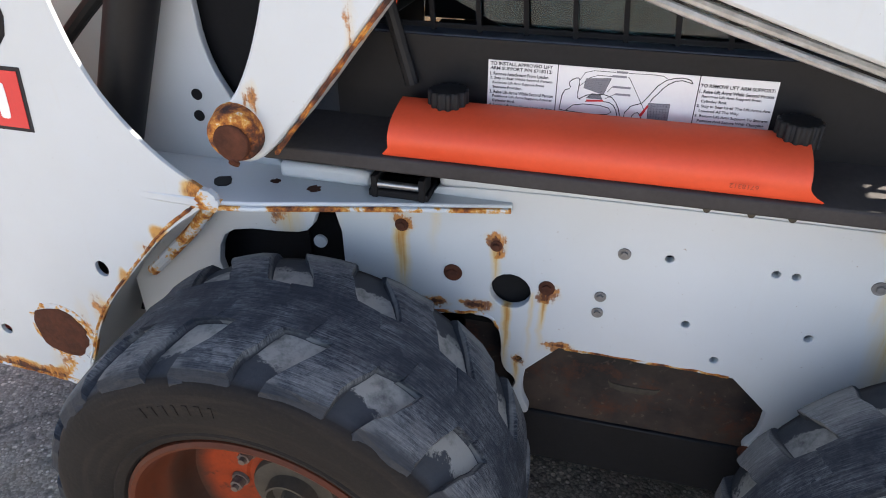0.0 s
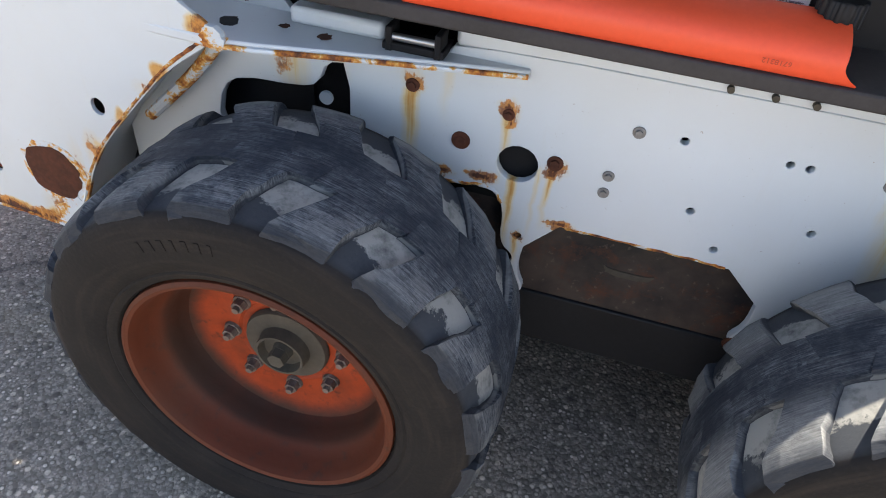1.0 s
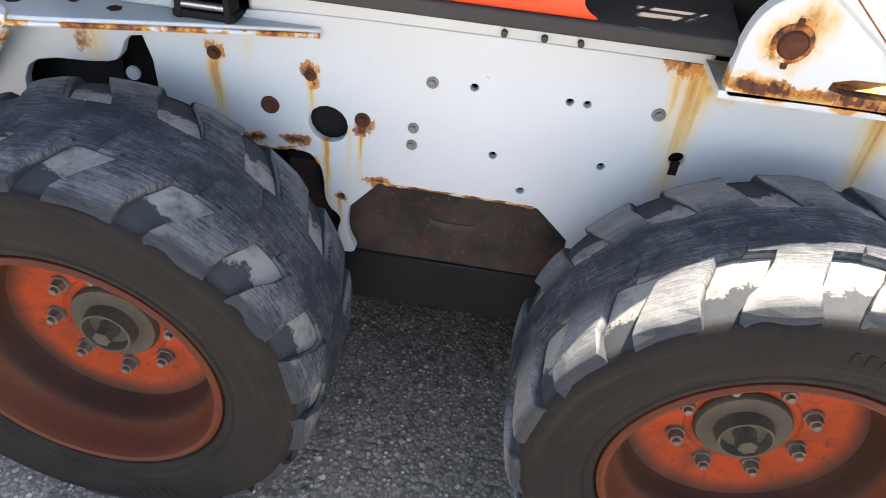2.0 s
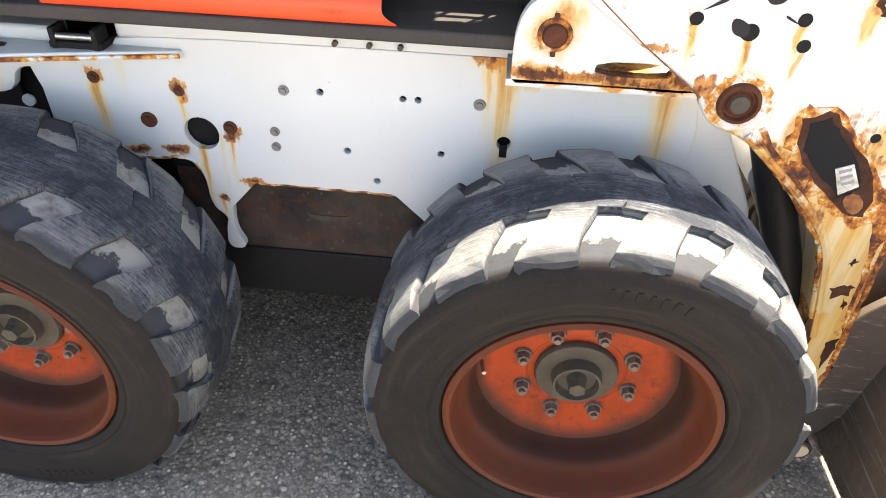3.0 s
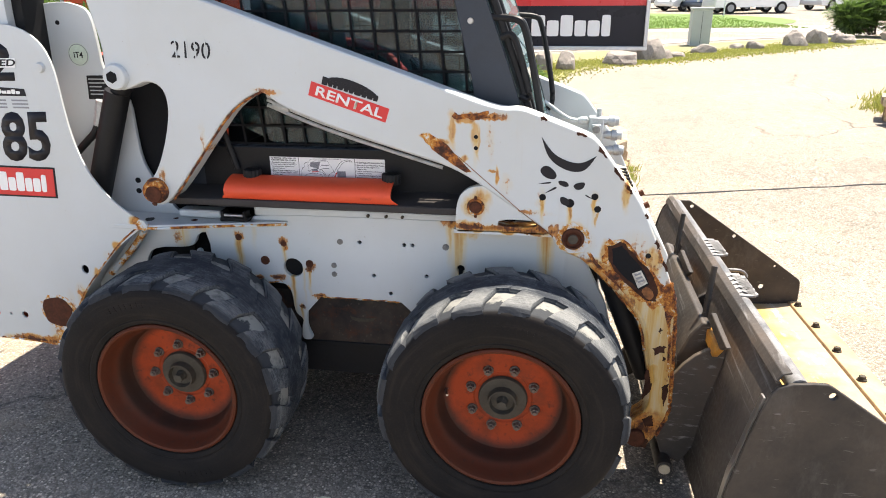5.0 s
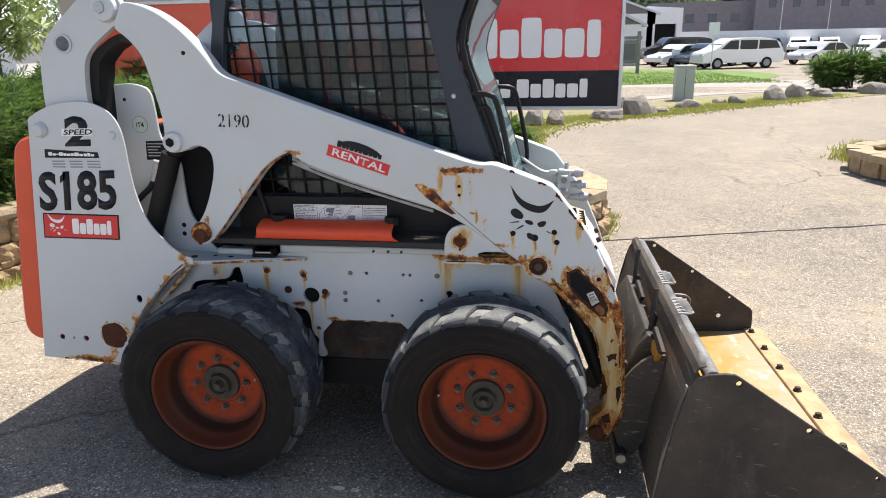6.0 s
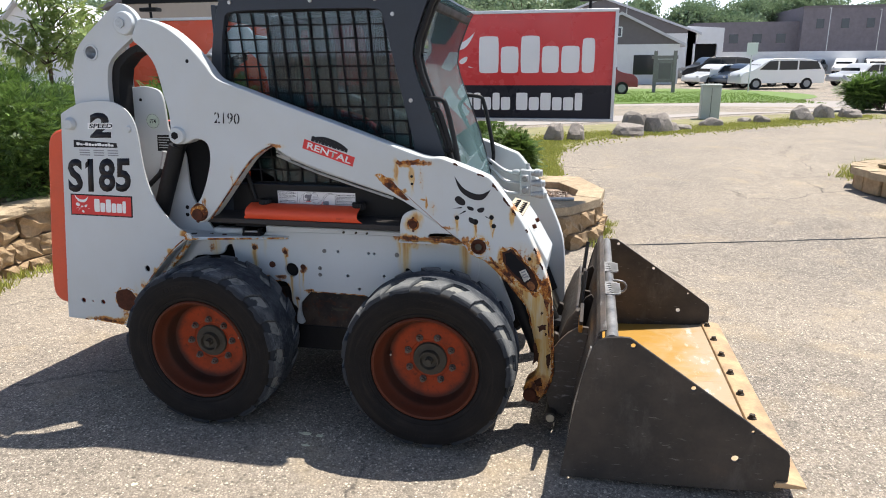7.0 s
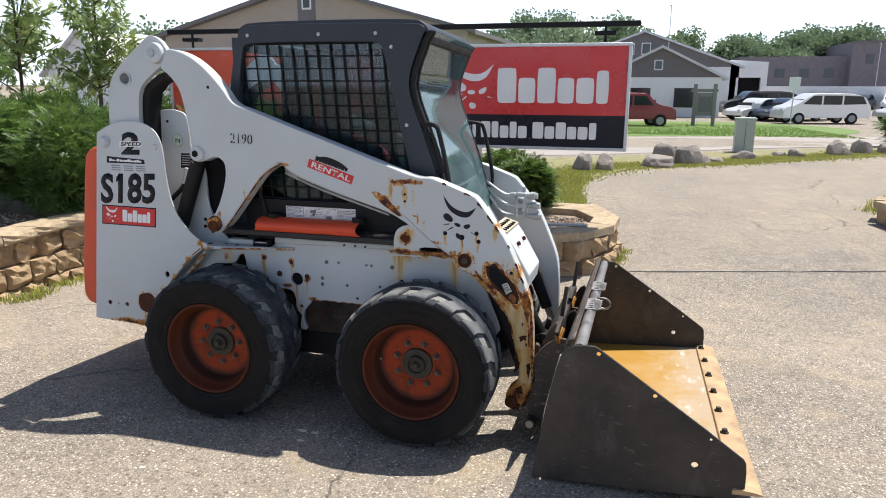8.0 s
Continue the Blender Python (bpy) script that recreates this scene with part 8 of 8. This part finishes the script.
blades("lawn_grass", 16000, lambda r: (lambda x, y: (x, y, ground_z(x, y)))(r.uniform(-3, 9), r.uniform(24.5, 40)), 0.05, 0.03, m_grass, "mown grass blades", 31)
blades("verge_groundcover", 34000, along([(-0.8, 8.8), (0.0, 10.4), (0.6, 12.2), (3.0, 13.9), (5.5, 16.0), (8, 18.2)], 0.30), 0.032, 0.020, m_weed, "yellow-green groundcover on the verge", 32)
blades("wall_weeds", 700, clumps([(-3.34, 1.40), (-3.40, 1.72), (-3.46, 2.0), (-3.44, 2.25), (-3.38, 2.45), (-3.30, 1.55)], 0.06), 0.06, 0.006, m_weed, "weeds at the foot of the wall", 33)
blades("wall_weeds", 300, clumps([(1.16, 4.02), (1.24, 4.25), (1.27, 4.42), (1.33, 4.75), (1.30, 4.5)], 0.045), 0.07, 0.006, m_weed, "weeds at the foot of the wall", 34)
blades("island_weeds", 1500, clumps([(4.70, 7.8), (4.85, 8.0), (5.1, 8.1), (5.0, 8.5), (5.3, 8.4), (5.3, 8.9)], 0.14), 0.10, 0.008, m_weed, "yellow-green weeds beside the stone island", 36)
blades("bed_groundcover", 16000, clumps_in([(0.62, 5.6), (0.66, 7.3), (0.50, 8.9), (0.55, 10.3)], 1.9), 0.040, 0.018, m_weed, "yellow-green groundcover behind the bed", 35)


def boulder(at, size, seed, label="grey-brown boulder on the verge"):
    bm = bmesh.new()
    bmesh.ops.create_icosphere(bm, subdivisions=3, radius=1.0)
    off = Vector((seed * 3.7, seed * 1.3, 0))
    rnd = random.Random(seed)
    planes = [(Vector((rnd.gauss(0, 1), rnd.gauss(0, 1), rnd.uniform(-0.1, 1))).normalized(), rnd.uniform(0.48, 0.62)) for _ in range(11)]
    for v in bm.verts:
        n = v.co.normalized()
        k = 1 + 0.30 * noise.noise(n * 1.3 + off) + 0.10 * noise.noise(n * 3.5 + off)
        c = Vector((n.x * size[0], n.y * size[1], n.z * size[2])) * k
        for ax, cut in planes:
            d = c.dot(ax) - cut * (abs(ax.x) * size[0] + abs(ax.y) * size[1] + abs(ax.z) * size[2])
            if d > 0:
                c -= ax * d * 0.95
        v.co = Vector((c.x, c.y, max(c.z, -0.3 * size[2])))
    ob = finish("boulder", bm, m_rock, smooth=False)
    ob.location = (at[0], at[1], ground_z(*at) + 0.22 * size[2])
    return tagged(ob, label, "boulder", "boulders along the verge")


for i, (x, y, a, b, c) in enumerate(((1.85, 12.75, 0.50, 0.30, 0.24), (1.95, 13.5, 0.42, 0.32, 0.40), (2.45, 13.6, 0.40, 0.30, 0.42), (2.75, 13.7, 0.22, 0.20, 0.16), (3.05, 14.0, 0.28, 0.2, 0.10), (3.85, 15.0, 0.32, 0.25, 0.15), (5.1, 16.0, 0.26, 0.22, 0.16), (4.75, 16.1, 0.2, 0.16, 0.10),
                                    (6.2, 16.8, 0.34, 0.28, 0.30), (6.95, 17.5, 0.34, 0.26, 0.32), (7.6, 17.7, 0.4, 0.3, 0.2), (0.35, 11.6, 0.26, 0.24, 0.30), (0.75, 11.7, 0.24, 0.2, 0.26), (9.3, 18.6, 0.5, 0.35, 0.25))):
    boulder((x, y), (a, b, c), i + 1)

cab_box = thing("utility_box", "grey-green steel utility cabinet on the verge", "utility box", at=on_ground(4.0, 16.9))
part("cabinet_body", box(-0.23, 0.23, -0.2, 0.2, 0, 0.84), m_box, cab_box, bevel=0.01)
part("cabinet_lid", box(-0.25, 0.25, -0.22, 0.22, 0.84, 0.89), m_box, cab_box, bevel=0.01)
part("cabinet_seam", box(-0.004, 0.004, -0.204, -0.198, 0.06, 0.80), m_dark, cab_box)

wood = thing("timber_sign", "weathered timber sign frame on the lawn", "sign", at=on_ground(4.6, 37.6))
for x in (-0.55, 0.45):
    part("post", box(x - 0.09, x + 0.09, -0.09, 0.09, 0, 2.2), m_wood, wood, smooth=False)
part("board", box(-0.46, 0.36, -0.03, 0.03, 0.55, 1.75), m_wood, wood, smooth=False)
part("board_panel", box(-0.36, 0.26, -0.04, -0.03, 0.75, 1.55), m_gable, wood, smooth=False)
part("rail", box(-0.75, 0.60, -0.06, 0.06, 1.78, 1.95), m_wood, wood, smooth=False)
for x, y, h, w in ((9.1, 38.9, 2.6, 0.55), (8.3, 46.0, 1.1, 0.5)):
    post = thing("road_sign", "small pale road sign on a steel post", "sign", at=on_ground(x, y))
    part("post", rod((0, 0, 0), (0, 0, h), 0.035, n=10), m_alu, post)
    part("plate", box(-w / 2, w / 2, -0.05, -0.035, h - 0.65, h), m_siding, post, bevel=0.005)
for x, y, h in ((3.2, 64.0, 9.0), (27.0, 90.0, 7.0), (34.0, 95.0, 7.0)):
    pole = thing("light_pole", "thin grey pole in the distance", "pole", at=on_ground(x, y))
    part("pole_shaft", rod((0, 0, 0), (0, 0, h), 0.05, 0.035, 8), m_alu, pole)
    part("pole_head", box(-0.18, 0.06, -0.06, 0.06, h - 0.02, h + 0.06), m_alu, pole)

# ---- distant trees ----
rnd_t = random.Random(21)
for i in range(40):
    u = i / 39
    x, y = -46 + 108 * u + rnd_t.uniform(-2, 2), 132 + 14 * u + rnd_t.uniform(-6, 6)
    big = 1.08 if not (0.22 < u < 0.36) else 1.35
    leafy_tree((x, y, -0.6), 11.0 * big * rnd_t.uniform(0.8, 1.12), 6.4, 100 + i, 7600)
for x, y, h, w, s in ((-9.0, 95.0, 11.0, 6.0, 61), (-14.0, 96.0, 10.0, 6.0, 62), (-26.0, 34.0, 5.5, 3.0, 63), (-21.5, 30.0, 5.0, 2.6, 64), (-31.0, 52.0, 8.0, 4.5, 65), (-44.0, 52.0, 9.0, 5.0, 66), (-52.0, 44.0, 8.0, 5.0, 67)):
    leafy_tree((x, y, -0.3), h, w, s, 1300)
